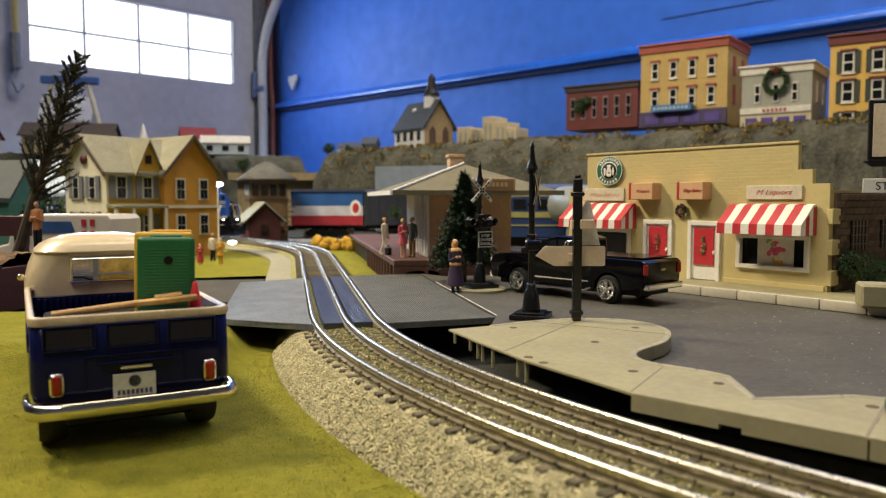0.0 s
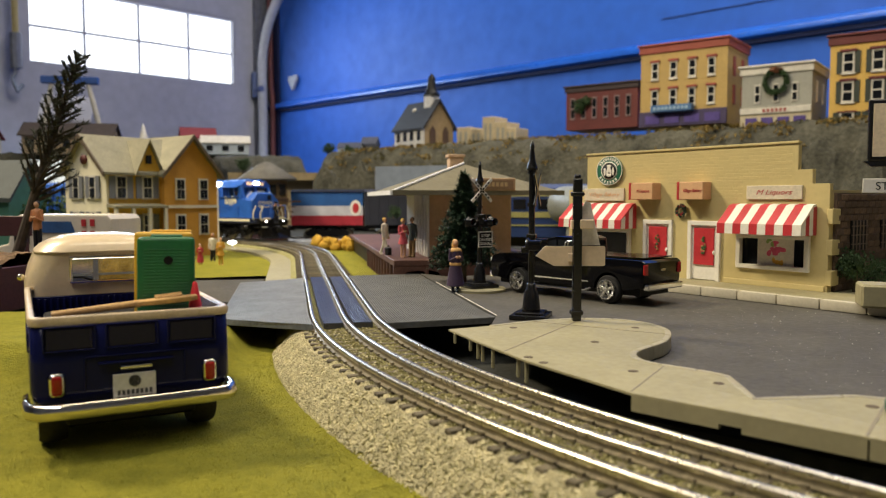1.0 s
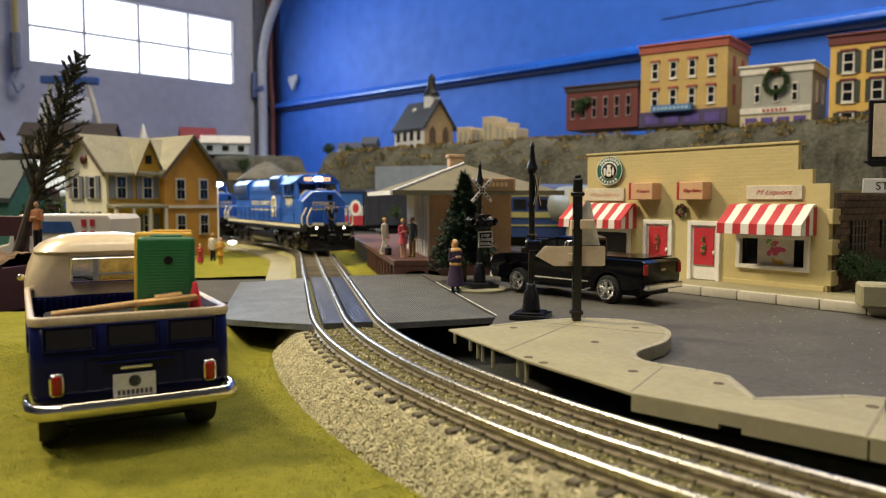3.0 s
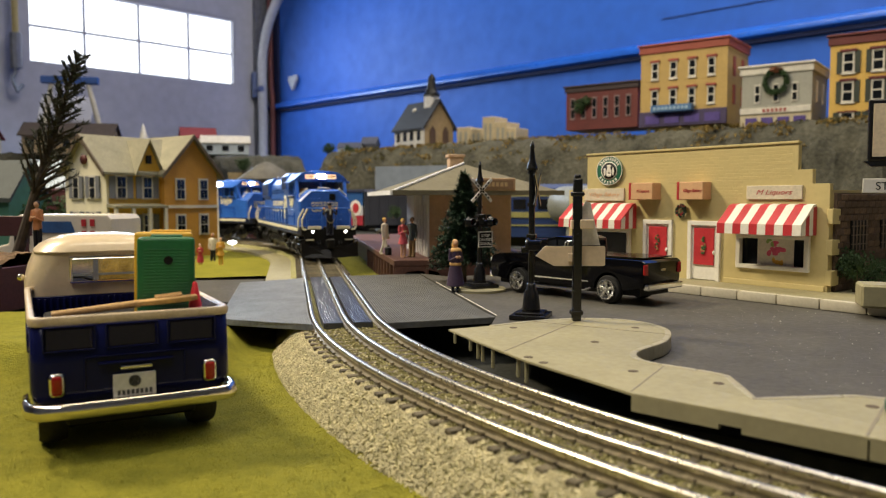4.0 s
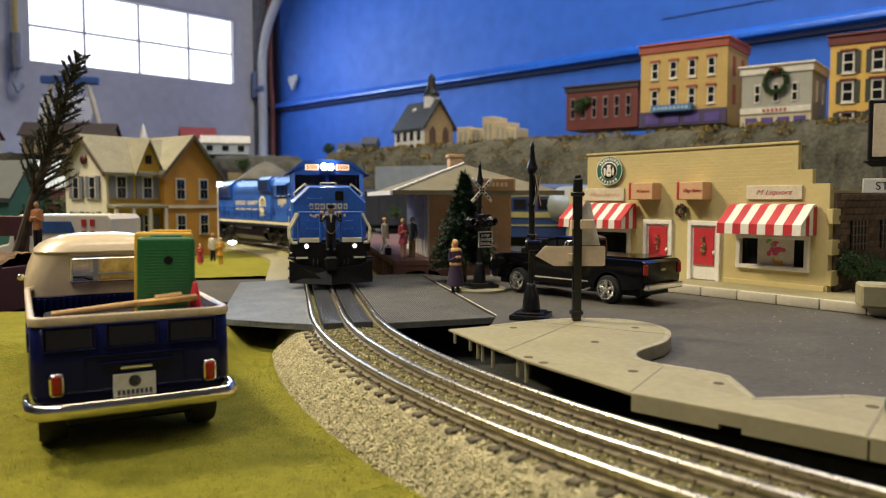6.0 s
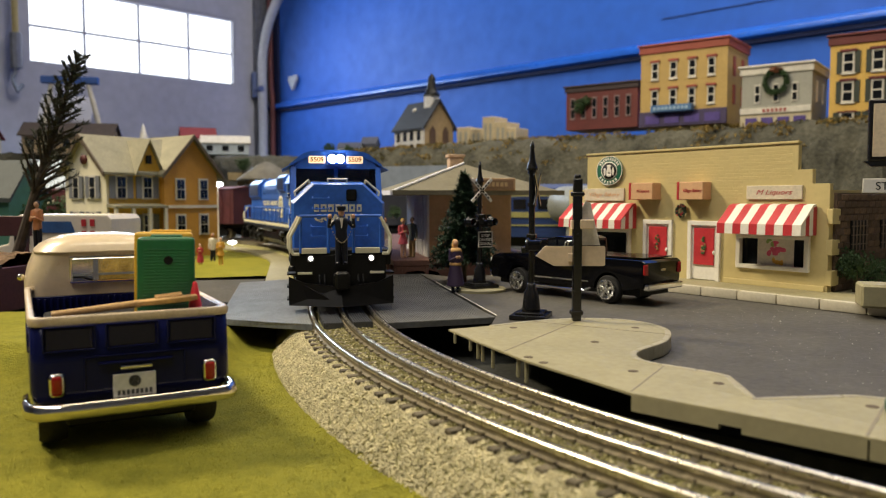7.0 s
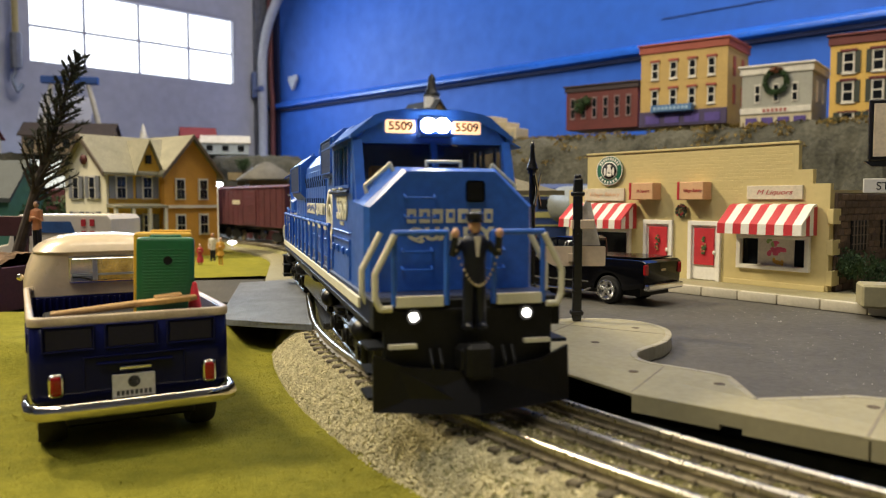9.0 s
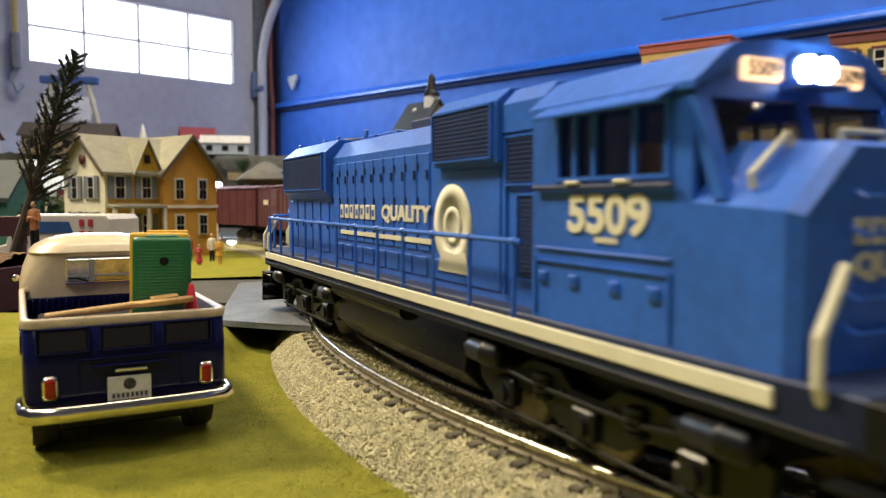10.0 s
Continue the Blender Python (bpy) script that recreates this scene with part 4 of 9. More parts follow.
# ---- railway signals, sign post, station, figures, pickup ----
def crossing_signal(x, y, z, rz, k, label, back=False, lamp=0.041, buck=0.071):
    """A black crossing signal: stepped base, post, lamp arms, crossbuck and a pointed cap. back: seen from behind."""
    t = thing("crossing_signal", pose(x, y, z, 0, 0, rz), label, "railway signal", "crossing signals")
    bm = bmesh.new()
    box(bm, 0, 0, 0, 0.024 * k, 0.020 * k, 0.0028 * k, 0.0008 * k, seg=2)
    box(bm, 0, 0, 0.0028 * k, 0.017 * k, 0.015 * k, 0.0012 * k, 0.0004 * k)
    part("base", bm, BLACK, t)
    bm = bmesh.new()
    lathe(bm, [(0.0054 * k, 0.0038 * k), (0.0050 * k, 0.006 * k), (0.0040 * k, 0.0145 * k), (0.0026 * k, 0.0165 * k), (0.0026 * k, 0.019 * k), (0.0020 * k, 0.0195 * k)], 20)
    part("foot", bm, BLACK, t)
    bm = bmesh.new()
    tube(bm, (0, 0, 0.018 * k), (0, 0, 0.082 * k), 0.0019 * k, 0.0017 * k, 14)
    for zz in (0.044, 0.062, 0.080):
        tube(bm, (0, 0, zz * k), (0, 0, (zz + 0.002) * k), 0.0026 * k, n=14)
    part("post", bm, BLACK, t)
    bm = bmesh.new()
    lathe(bm, [(0.0036 * k, 0.082 * k), (0.0030 * k, 0.0835 * k), (0.0017 * k, 0.0875 * k), (0.0011 * k, 0.0935 * k), (0.0013 * k, 0.0945 * k), (0.0011 * k, 0.0955 * k), (0.0002 * k, 0.0985 * k)], 18)
    part("finial", bm, BLACK, t)
    # lamp arms
    bm = bmesh.new()
    tube(bm, (-0.010 * k, 0, lamp * k), (0.010 * k, 0, lamp * k), 0.0012 * k)
    box(bm, 0, 0, (lamp - 0.0025) * k, 0.006 * k, 0.005 * k, 0.005 * k, 0.0005 * k)
    part("arm", bm, BLACK, t)
    for sx in (-1, 1):
        bm = bmesh.new()
        m = Matrix.Translation((sx * 0.0095 * k, 0, lamp * k)) @ Matrix.Rotation(radians(90), 4, "X")
        lathe(bm, [(0.0035 * k, -0.001 * k), (0.0040 * k, 0.0), (0.0040 * k, 0.0006 * k), (0.0029 * k, 0.0008 * k), (0.0029 * k, 0.007 * k), (0.0024 * k, 0.007 * k), (0.0024 * k, 0.002 * k)], 18, m)
        h = part("lamp", bm, BLACK, t)
        bm = bmesh.new()
        lathe(bm, [(0.0023 * k, 0.0018 * k), (0.0023 * k, 0.0021 * k)], 14, m)
        part("lens", bm, mat("dead_red_lens", (0.10, 0.01, 0.01), 0.15) if "dead_red_lens" not in bpy.data.materials else bpy.data.materials["dead_red_lens"], h)
    bm = bmesh.new()
    box(bm, 0, 0.0015 * k, (lamp - 0.0040) * k, 0.0240 * k, 0.0040 * k, 0.0034 * k, 0.0006 * k)
    box(bm, 0, 0, (lamp + 0.0030) * k, 0.0052 * k, 0.0052 * k, 0.0030 * k, 0.0005 * k)
    part("lamp_bracket", bm, BLACK, t)
    # crossbuck
    for ang in (45, -45):
        bm = bmesh.new()
        m = Matrix.Translation((0, -0.0030 * k, buck * k)) @ Matrix.Rotation(radians(ang), 4, "Y")
        box(bm, 0, 0, -0.0013 * k, 0.025 * k, 0.0008 * k, 0.0026 * k, 0.0002 * k, m)
        b = part("crossbuck", bm, WHITE if not back else BLACK, t)
        if not back:
            bm = bmesh.new()
            for i in range(6):
                box(bm, (-0.0080 + 0.0032 * i) * k, -0.0006 * k, -0.0006 * k, 0.0018 * k, 0.0004 * k, 0.0012 * k, 0, m)
            part("bars", bm, BLACKM, b)
    return t


far_sig = crossing_signal(0.0264, 0.551, 0.0225, 28, 0.92, "black crossing signal with white crossbuck on a round base", lamp=0.0515, buck=0.0760)
bm = bmesh.new()
box(bm, 0.0025, -0.0034, 0.0295, 0.0115, 0.0008, 0.0105, 0.0003)
sgn = part("notice", bm, BLACKM, far_sig, "black notice with white letters")
for i, tx in enumerate(("STOP", "ON RED", "SIGNAL")):
    words("lettering", tx, 0.0029, WHITE, sgn, pose(0.0025, -0.0040, 0.0375 - 0.0029 * i, 90), 0.0001)
bm = bmesh.new()
for p, q in (((-0.0032, 0.0402), (0.0082, 0.0402)), ((-0.0032, 0.0295), (0.0082, 0.0295))):
    box(bm, (p[0] + q[0]) / 2, -0.0038, p[1] - 0.0002, q[0] - p[0], 0.0004, 0.0005)
for x in (-0.0030, 0.0080):
    box(bm, x, -0.0038, 0.0293, 0.0005, 0.0004, 0.0112)
part("border", bm, WHITE, sgn)
bm = bmesh.new()
lathe(bm, [(0.0190, 0.0), (0.0190, 0.0018), (0.0180, 0.0025)], 36, Matrix.Translation((0.0264, 0.551, 0.0200)))
tagged(part("signal_plinth", bm, PAVE, None, "round cream plinth under the signal", True), category="plinth")
crossing_signal(0.0491, 0.4243, 0.020, 72, 1.0, "glossy black crossing signal standing at the kerb", back=True)


def sign_post():
    t = thing("sign_post", pose(0.0660, 0.3770, 0.026), "black post with blank cream arrow signs seen from behind", "sign post")
    bm = bmesh.new()
    box(bm, 0, 0, 0, 0.0042, 0.0042, 0.0700, 0.0003)
    part("post", bm, BLACK, t)
    for z in (0.003, 0.0615):
        bm = bmesh.new()
        box(bm, 0, 0, z, 0.0062, 0.0056, 0.0022, 0.0005)
        part("collar", bm, BLACK, t)
    bm = bmesh.new()
    lathe(bm, [(0.0017, 0.0695), (0.0017, 0.0715), (0.0010, 0.0722)], 12)
    part("cap", bm, BLACK, t)
    CARD = mat("blank_card", (0.66, 0.52, 0.36), 0.6, var=0.06)
    bm = bmesh.new()
    prism(bm, [(-0.0200, 0.0320), (-0.0155, 0.0368), (0.0138, 0.0368), (0.0144, 0.0362), (0.0144, 0.0276), (0.0138, 0.0270), (-0.0110, 0.0270)], 0.0022, 0.0032, "y")
    a = part("arrow_sign", bm, CARD, t, "blank cream arrow board")
    bm = bmesh.new()
    box(bm, -0.0030, 0.0015, 0.0290, 0.0022, 0.0016, 0.0044, 0.0003)
    part("clip", bm, CARD, a)
    bm = bmesh.new()
    prism(bm, [(0.0030, 0.0372), (0.0120, 0.0372), (0.0070, 0.0585), (0.0045, 0.0590), (0.0030, 0.0560)], 0.0035, 0.0047, "y")
    part("pennant_sign", bm, mat("white_card", (0.70, 0.66, 0.62), 0.55), t, "white tapering sign board")
    bm = bmesh.new()
    box(bm, 0.0045, -0.0005, 0.0455, 0.0070, 0.0040, 0.0046, 0.0004)
    box(bm, -0.0026, 0.0, 0.0455, 0.0012, 0.0040, 0.0044, 0.0003)
    part("clip", bm, CARD, t)
    bm = bmesh.new()
    for dx in (-0.0058, -0.0044):
        pipe(bm, [(dx, 0.0027, 0.0368), (dx + 0.0004, 0.0027, 0.0386), (dx + 0.0016, 0.0027, 0.0394), (dx + 0.003, 0.0027, 0.039)], 0.0003, 6)
    part("hook", bm, CHROME, t)


sign_post()


# ---- station ----
def station():
    g = math.degrees(math.atan2(0.194, 0.981))
    # platform of brown timber on posts, along the track
    BRN = mat("platform_brown", (0.115, 0.050, 0.035), 0.6, var=0.2, scale=40, bump=0.1)
    t = thing("station_platform", pose(-0.0436, 0.6769, 0.004, 0, 0, 11.2), "brown timber station platform on short posts", "platform")
    bm = bmesh.new()
    box(bm, 0.075, 0.26, 0.0225, 0.150, 0.52, 0.0055, 0.0006)
    part("deck", bm, BRN, t)
    for i in range(11):
        bm = bmesh.new()
        box(bm, 0.0015, 0.004 + 0.024 * i, 0.0, 0.003, 0.0045, 0.0226, 0.0003)
        part("post", bm, BRN, t)
    for x in (0.0014, 0.030, 0.075, 0.105, 0.146):
        bm = bmesh.new()
        box(bm, x + (0.0035 if x < 0.01 else 0), 0.0018, 0.0, 0.006 if x < 0.01 else 0.003, 0.003, 0.0226, 0.0003)
        part("post", bm, BRN, t)
    bm = bmesh.new()
    prism(bm, [(0.0062, 0.0), (0.0062, 0.012), (0.012, 0.0175), (0.022, 0.0185), (0.029, 0.0175), (0.029, 0.0226), (0.0062, 0.0226)], 0.0006, 0.0026, "y")
    part("apron", bm, BRN, t)
    bm = bmesh.new()
    prism(bm, [(0.052, 0.0), (0.052, 0.0226), (0.031, 0.0226), (0.031, 0.0190), (0.040, 0.017), (0.046, 0.011), (0.047, 0.0)], 0.0006, 0.0026, "y")
    part("apron", bm, BRN, t)
    bm = bmesh.new()
    box(bm, 0.100, 0.0016, 0.0, 0.095, 0.003, 0.0226)
    part("apron", bm, BRN, t)
    bm = bmesh.new()
    box(bm, 0.076, 0.27, 0.0, 0.140, 0.48, 0.022)
    part("core", bm, BLACKM, t)
    # station house
    s = thing("station_building", pose(-0.0143, 0.7190, 0.032, 0, 0, 11.2), "small tan railway station with wide hipped roof", "station")
    TAN = mat("station_tan", (0.60, 0.41, 0.26), 0.65, var=0.08, scale=30)
    WHT = mat("station_white", (0.76, 0.76, 0.78), 0.6, var=0.06)
    bm = bmesh.new()
    box(bm, 0.0415, 0.065, 0, 0.080, 0.126, 0.063)
    part("wall", bm, TAN, s)
    bm = bmesh.new()
    box(bm, 0.0005, 0.0642, 0, 0.002, 0.1284, 0.063)
    wl = part("bay_wall", bm, WHT, s, "white panelled wall towards the platform")
    for y in (0.006, 0.022, 0.038, 0.052, 0.066):
        bm = bmesh.new()
        box(bm, -0.0012, y, 0, 0.0022, 0.0030, 0.060, 0.0003)
        part("pilaster", bm, WHT, wl)
    for y in (0.014, 0.030, 0.045):
        bm = bmesh.new()
        box(bm, -0.0006, y, 0.014, 0.0010, 0.010, 0.034)
        p_ = part("pane", bm, DARKPANE, wl)
        bm = bmesh.new()
        for k in range(4):
            box(bm, -0.0013, y, 0.014 + 0.0105 * k, 0.0008, 0.011, 0.0010)
        box(bm, -0.0013, y, 0.014, 0.0007, 0.0010, 0.034)
        part("glazing_bars", bm, WHT, p_)
    for x in (0.028, 0.056):
        bm = bmesh.new()
        box(bm, x, -0.0006, 0.016, 0.013, 0.0012, 0.026, 0.0003)
        w = part("window", bm, TAN, s)
        bm = bmesh.new()
        box(bm, x, -0.0014, 0.018, 0.0095, 0.0006, 0.0215)
        part("pane", bm, DARKPANE, w)
        bm = bmesh.new()
        box(bm, x, -0.0019, 0.018, 0.0007, 0.0005, 0.0215)
        for k in range(3):
            box(bm, x, -0.0019, 0.0225 + 0.005 * k, 0.0095, 0.0004, 0.0006)
        part("glazing_bars", bm, mat("bar_tan", (0.32, 0.20, 0.12), 0.6) if "bar_tan" not in bpy.data.materials else bpy.data.materials["bar_tan"], w)
    ROOF = mat("roof_olive", (0.155, 0.137, 0.085), 0.8, var=0.12, scale=60, bump=0.3, bscale=500)
    bm = bmesh.new()
    e = [(-0.038, -0.038, 0.0605), (0.120, -0.038, 0.0605), (0.120, 0.168, 0.0605), (-0.038, 0.168, 0.0605)]
    lo = [bm.verts.new((x, y, z - 0.0022)) for x, y, z in e]
    hi = [bm.verts.new(v) for v in e]
    r0, r1 = bm.verts.new((0.041, 0.030, 0.0885)), bm.verts.new((0.041, 0.100, 0.0885))
    bm.faces.new(lo[::-1])
    for i in range(4):
        bm.faces.new((lo[i], lo[(i + 1) % 4], hi[(i + 1) % 4], hi[i]))
    for f in ((hi[0], hi[1], r0), (hi[1], hi[2], r1, r0), (hi[2], hi[3], r1), (hi[3], hi[0], r0, r1)):
        bm.faces.new(f)
    rf = part("roof", bm, ROOF, s)
    bm = bmesh.new()
    box(bm, -0.0390, 0.065, 0.0578, 0.0018, 0.207, 0.0042)
    part("fascia", bm, WHT, rf)
    bm = bmesh.new()
    box(bm, 0.041, -0.0390, 0.0578, 0.158, 0.0018, 0.0042)
    part("fascia", bm, ROOF, rf)
    bm = bmesh.new()
    tube(bm, (-0.038, -0.038, 0.0612), (0.041, 0.030, 0.0892), 0.0013, n=8)
    part("hip", bm, WHT, rf)
    bm = bmesh.new()
    box(bm, 0.036, 0.045, 0.080, 0.014, 0.014, 0.0165, 0.0004)
    box(bm, 0.036, 0.045, 0.0955, 0.017, 0.017, 0.0030, 0.0004)
    part("chimney", bm, mat("chimney_peach", (0.62, 0.42, 0.26), 0.7, var=0.1), rf)
    bm = bmesh.new()
    box(bm, 0.050, -0.0400, 0.0615, 0.046, 0.002, 0.0115, 0.0004)
    nb = part("name_board", bm, mat("board_frame_tan", (0.45, 0.30, 0.17), 0.6), rf)
    bm = bmesh.new()
    box(bm, 0.050, -0.0413, 0.0634, 0.042, 0.0008, 0.0077)
    part("board_face", bm, mat("board_face_brown", (0.25, 0.16, 0.09), 0.6), nb)
    bm = bmesh.new()
    for k in range(8):
        box(bm, 0.036 + 0.004 * k, -0.0419, 0.0655, 0.0026, 0.0005, 0.0036)
    part("bars", bm, mat("bar_gold", (0.50, 0.36, 0.18), 0.6), nb)


station()


def conifer(x, y, z, h, r, seed, label):
    """Trunk, whorls of drooping limbs and many needle blades."""
    rnd = random.Random(seed)
    t = thing("conifer_tree", pose(x, y, z), label, "tree")
    bm = bmesh.new()
    tube(bm, (0, 0, 0), (0, 0, h * 0.96), r * 0.07, r * 0.012, 8)
    part("trunk", bm, TIE, t)
    bm = bmesh.new()
    crown = bmesh.new()
    for lev in range(19):
        u = lev / 18
        zc = h * (0.24 + 0.74 * u)
        rr = r * (1 - u) ** 0.85 * rnd.uniform(0.85, 1.1) + r * 0.04
        n = int(11 - 6 * u)
        for k in range(n):
            a = 2 * math.pi * (k + rnd.uniform(-0.3, 0.3)) / n + lev
            tip = Vector((rr * math.cos(a), rr * math.sin(a), zc - rr * 0.22 + rnd.uniform(-0.02, 0.03) * h))
            base = Vector((0, 0, zc))
            tube(bm, base, tip, r * 0.014, r * 0.004, 4)
            for q in range(16):
                p = base.lerp(tip, 0.25 + 0.78 * q / 15)
                for side in range(5):
                    ln = r * rnd.uniform(0.16, 0.30) * (1.1 - 0.4 * q / 15)
                    d = Vector((rnd.gauss(0, 1) + 0.8 * math.cos(a), rnd.gauss(0, 1) + 0.8 * math.sin(a), rnd.gauss(0, 0.6))).normalized() * ln
                    w = d.cross(Vector((0, 0, 1))).normalized() * ln * 0.20
                    crown.faces.new([crown.verts.new(v) for v in (p - w, p + d, p + w)])
    part("branchwork", bm, TIE, t)
    part("crown", crown, NEEDLE, t)
    return t


conifer(0.0172, 0.612, 0.018, 0.0870, 0.0265, 12, "dense dark green model fir tree beside the signal")


def figurine(x, y, z, rz, h, coat, legs, head, hair, seed, label, pose_kind="stand", base=True):
    """A small painted plastic figure, one plain mesh."""
    bm = bmesh.new()
    k = h / 0.037
    if pose_kind == "dress":
        lathe(bm, [(0.0026 * k, 0.0125 * k), (0.0050 * k, 0.0130 * k), (0.0042 * k, 0.0170 * k), (0.0028 * k, 0.0210 * k), (0.0036 * k, 0.0265 * k), (0.0036 * k, 0.0290 * k), (0.0014 * k, 0.0318 * k)], 12, Matrix.Diagonal((1, 0.8, 1, 1)), 0)
        for s in (-1, 1):
            tube(bm, (s * 0.0018 * k, 0, 0), (s * 0.0016 * k, 0, 0.015 * k), 0.0010 * k, 0.0016 * k, 8, 1)
            ball(bm, (s * 0.0018 * k, -0.0010 * k, 0.0007 * k), (0.0012 * k, 0.0022 * k, 0.0008 * k), 1, 8, 6)
    elif pose_kind == "walk":
        for s in (-1, 1):
            tube(bm, (s * 0.0012 * k, s * 0.0060 * k, 0.001 * k), (s * 0.0012 * k, s * 0.0024 * k, 0.009 * k), 0.0013 * k, 0.0016 * k, 8, 1)
            tube(bm, (s * 0.0012 * k, s * 0.0024 * k, 0.009 * k), (s * 0.0012 * k, 0, 0.018 * k), 0.0016 * k, 0.0021 * k, 8, 1)
            ball(bm, (s * 0.0012 * k, s * 0.0060 * k - 0.0010 * k, 0.0008 * k), (0.0013 * k, 0.0024 * k, 0.0010 * k), 1, 8, 6)
        lathe(bm, [(0.0034 * k, 0.0155 * k), (0.0036 * k, 0.018 * k), (0.0033 * k, 0.022 * k), (0.0042 * k, 0.028 * k), (0.0036 * k, 0.0305 * k), (0.0014 * k, 0.0318 * k)], 12, Matrix.Diagonal((1, 0.7, 1, 1)), 0)
    elif pose_kind == "skirt":
        lathe(bm, [(0.0030 * k, 0.004 * k), (0.0062 * k, 0.005 * k), (0.0053 * k, 0.012 * k), (0.0036 * k, 0.0195 * k), (0.0042 * k, 0.026 * k), (0.0042 * k, 0.029 * k), (0.0016 * k, 0.0315 * k)], 12, None, 0)
        for s in (-1, 1):
            tube(bm, (s * 0.0020 * k, 0, 0), (s * 0.0020 * k, 0, 0.006 * k), 0.0012 * k, n=8, mi=1)
            ball(bm, (s * 0.0016 * k, -0.0010 * k, 0.0008 * k), (0.0012 * k, 0.0022 * k, 0.0008 * k), 1, 8, 6)
    else:
        for s in (-1, 1):
            tube(bm, (s * 0.0019 * k, 0, 0), (s * 0.0016 * k, 0, 0.017 * k), 0.0014 * k, 0.0019 * k, 8, 1)
            ball(bm, (s * 0.0019 * k, -0.0010 * k, 0.0008 * k), (0.0013 * k, 0.0024 * k, 0.0010 * k), 1, 8, 6)
        lathe(bm, [(0.0034 * k, 0.0155 * k), (0.0036 * k, 0.018 * k), (0.0032 * k, 0.022 * k), (0.0042 * k, 0.028 * k), (0.0036 * k, 0.0305 * k), (0.0014 * k, 0.0318 * k)], 12, Matrix.Diagonal((1, 0.7, 1, 1)), 0)
    up = {"wave": ((0.0040, 0.029), (0.0068, 0.027), (0.0062, 0.0325))}.get(pose_kind)
    for s in (-1, 1):
        if pose_kind in ("hold", "skirt", "dress"):
            pts = [(s * 0.0038 * k, 0, 0.0295 * k), (s * 0.0050 * k, -0.0008 * k, 0.0225 * k), (s * 0.0010 * k, -0.0042 * k, 0.0250 * k)]
        elif up:
            pts = [(s * p[0] * k, -0.0014 * k * i, p[1] * k) for i, p in enumerate(up)]
        else:
            pts = [(s * 0.0040 * k, 0, 0.0295 * k), (s * 0.0050 * k, 0, 0.0225 * k), (s * 0.0046 * k, -0.0016 * k, 0.0165 * k)]
        tube(bm, pts[0], pts[1], 0.0012 * k, 0.0010 * k, 8, 0)
        tube(bm, pts[1], pts[2], 0.0010 * k, 0.0008 * k, 8, 0)
        ball(bm, pts[0], (0.0013 * k,) * 3, 0, 8, 6)
        ball(bm, pts[2], (0.0011 * k,) * 3, 2, 8, 6)
    tube(bm, (0, 0, 0.031 * k), (0, 0, 0.0335 * k), 0.0010 * k, n=8, mi=2)
    ball(bm, (0, -0.0002 * k, 0.0346 * k), (0.0019 * k, 0.0021 * k, 0.0024 * k), 2, 12, 8)
    ball(bm, (0, 0.0006 * k, 0.0354 * k), (0.0021 * k, 0.0021 * k, 0.0021 * k), 3, 12, 8)
    if hair == "long":
        lathe(bm, [(0.0036 * k, 0.0188 * k), (0.0042 * k, 0.0194 * k), (0.0042 * k, 0.0206 * k), (0.0036 * k, 0.0212 * k)], 12, None, 3)
        ball(bm, (0, -0.0004 * k, 0.0292 * k), (0.0046 * k, 0.0036 * k, 0.0024 * k), 3, 12, 8)
        ball(bm, (0, 0.0012 * k, 0.0325 * k), (0.0024 * k, 0.0014 * k, 0.0036 * k), 3, 10, 8)
    ob = part("figurine", bm, [coat, legs, head, HAIRS[hair]], None, label, True)
    ob.matrix_basis = pose(x, y, z, 0, 0, rz)
    return tagged(ob, category="figurine")


SKIN = mat("painted_skin", (0.58, 0.33, 0.20), 0.55, var=0.08)
HAIRS = {"yellow": mat("painted_yellow_hair", (0.72, 0.50, 0.03), 0.5), "blond": mat("painted_blond", (0.65, 0.40, 0.06), 0.6), "long": mat("painted_straw", (0.62, 0.36, 0.12), 0.6), "brown": mat("painted_brown", (0.05, 0.03, 0.02), 0.6), "cap": mat("painted_cap", (0.02, 0.02, 0.025), 0.5), "grey": mat("painted_grey", (0.35, 0.33, 0.30), 0.6)}
PURPLE = mat("painted_purple", (0.045, 0.025, 0.06), 0.55)
PINKC = mat("painted_pink", (0.62, 0.10, 0.13), 0.5)
WHITEC = mat("painted_white", (0.68, 0.62, 0.52), 0.55)
SLATE = mat("painted_slate", (0.06, 0.085, 0.095), 0.55)
KHAKI = mat("painted_khaki", (0.28, 0.19, 0.09), 0.6)
NAVY = mat("painted_navy", (0.008, 0.010, 0.020), 0.4, spec=0.35)
YELL = mat("painted_yellow", (0.62, 0.33, 0.04), 0.5)
REDC = mat("painted_red", (0.40, 0.03, 0.04), 0.5)
ORANGE = mat("painted_orange", (0.48, 0.20, 0.09), 0.6)
woman = figurine(0.0088, 0.5420, 0.020, 25, 0.0375, PURPLE, NAVY, SKIN, "long", 1, "painted figure in dark purple coat on the street", "skirt")
figurine(-0.0370, 0.7120, 0.032, 30, 0.036, PINKC, SKIN, SKIN, "yellow", 2, "painted figure in pink dress on the platform", "dress")
figurine(-0.0290, 0.7180, 0.032, -30, 0.037, SLATE, KHAKI, SKIN, "brown", 3, "painted figure in slate shirt on the platform")
figurine(-0.0570, 0.7500, 0.032, 60, 0.036, WHITEC, WHITEC, SKIN, "blond", 4, "painted figure in white clothes striding along the platform", "walk")
bm = bmesh.new()
box(bm, 0, 0, 0, 0.004, 0.008, 0.0075, 0.0008)
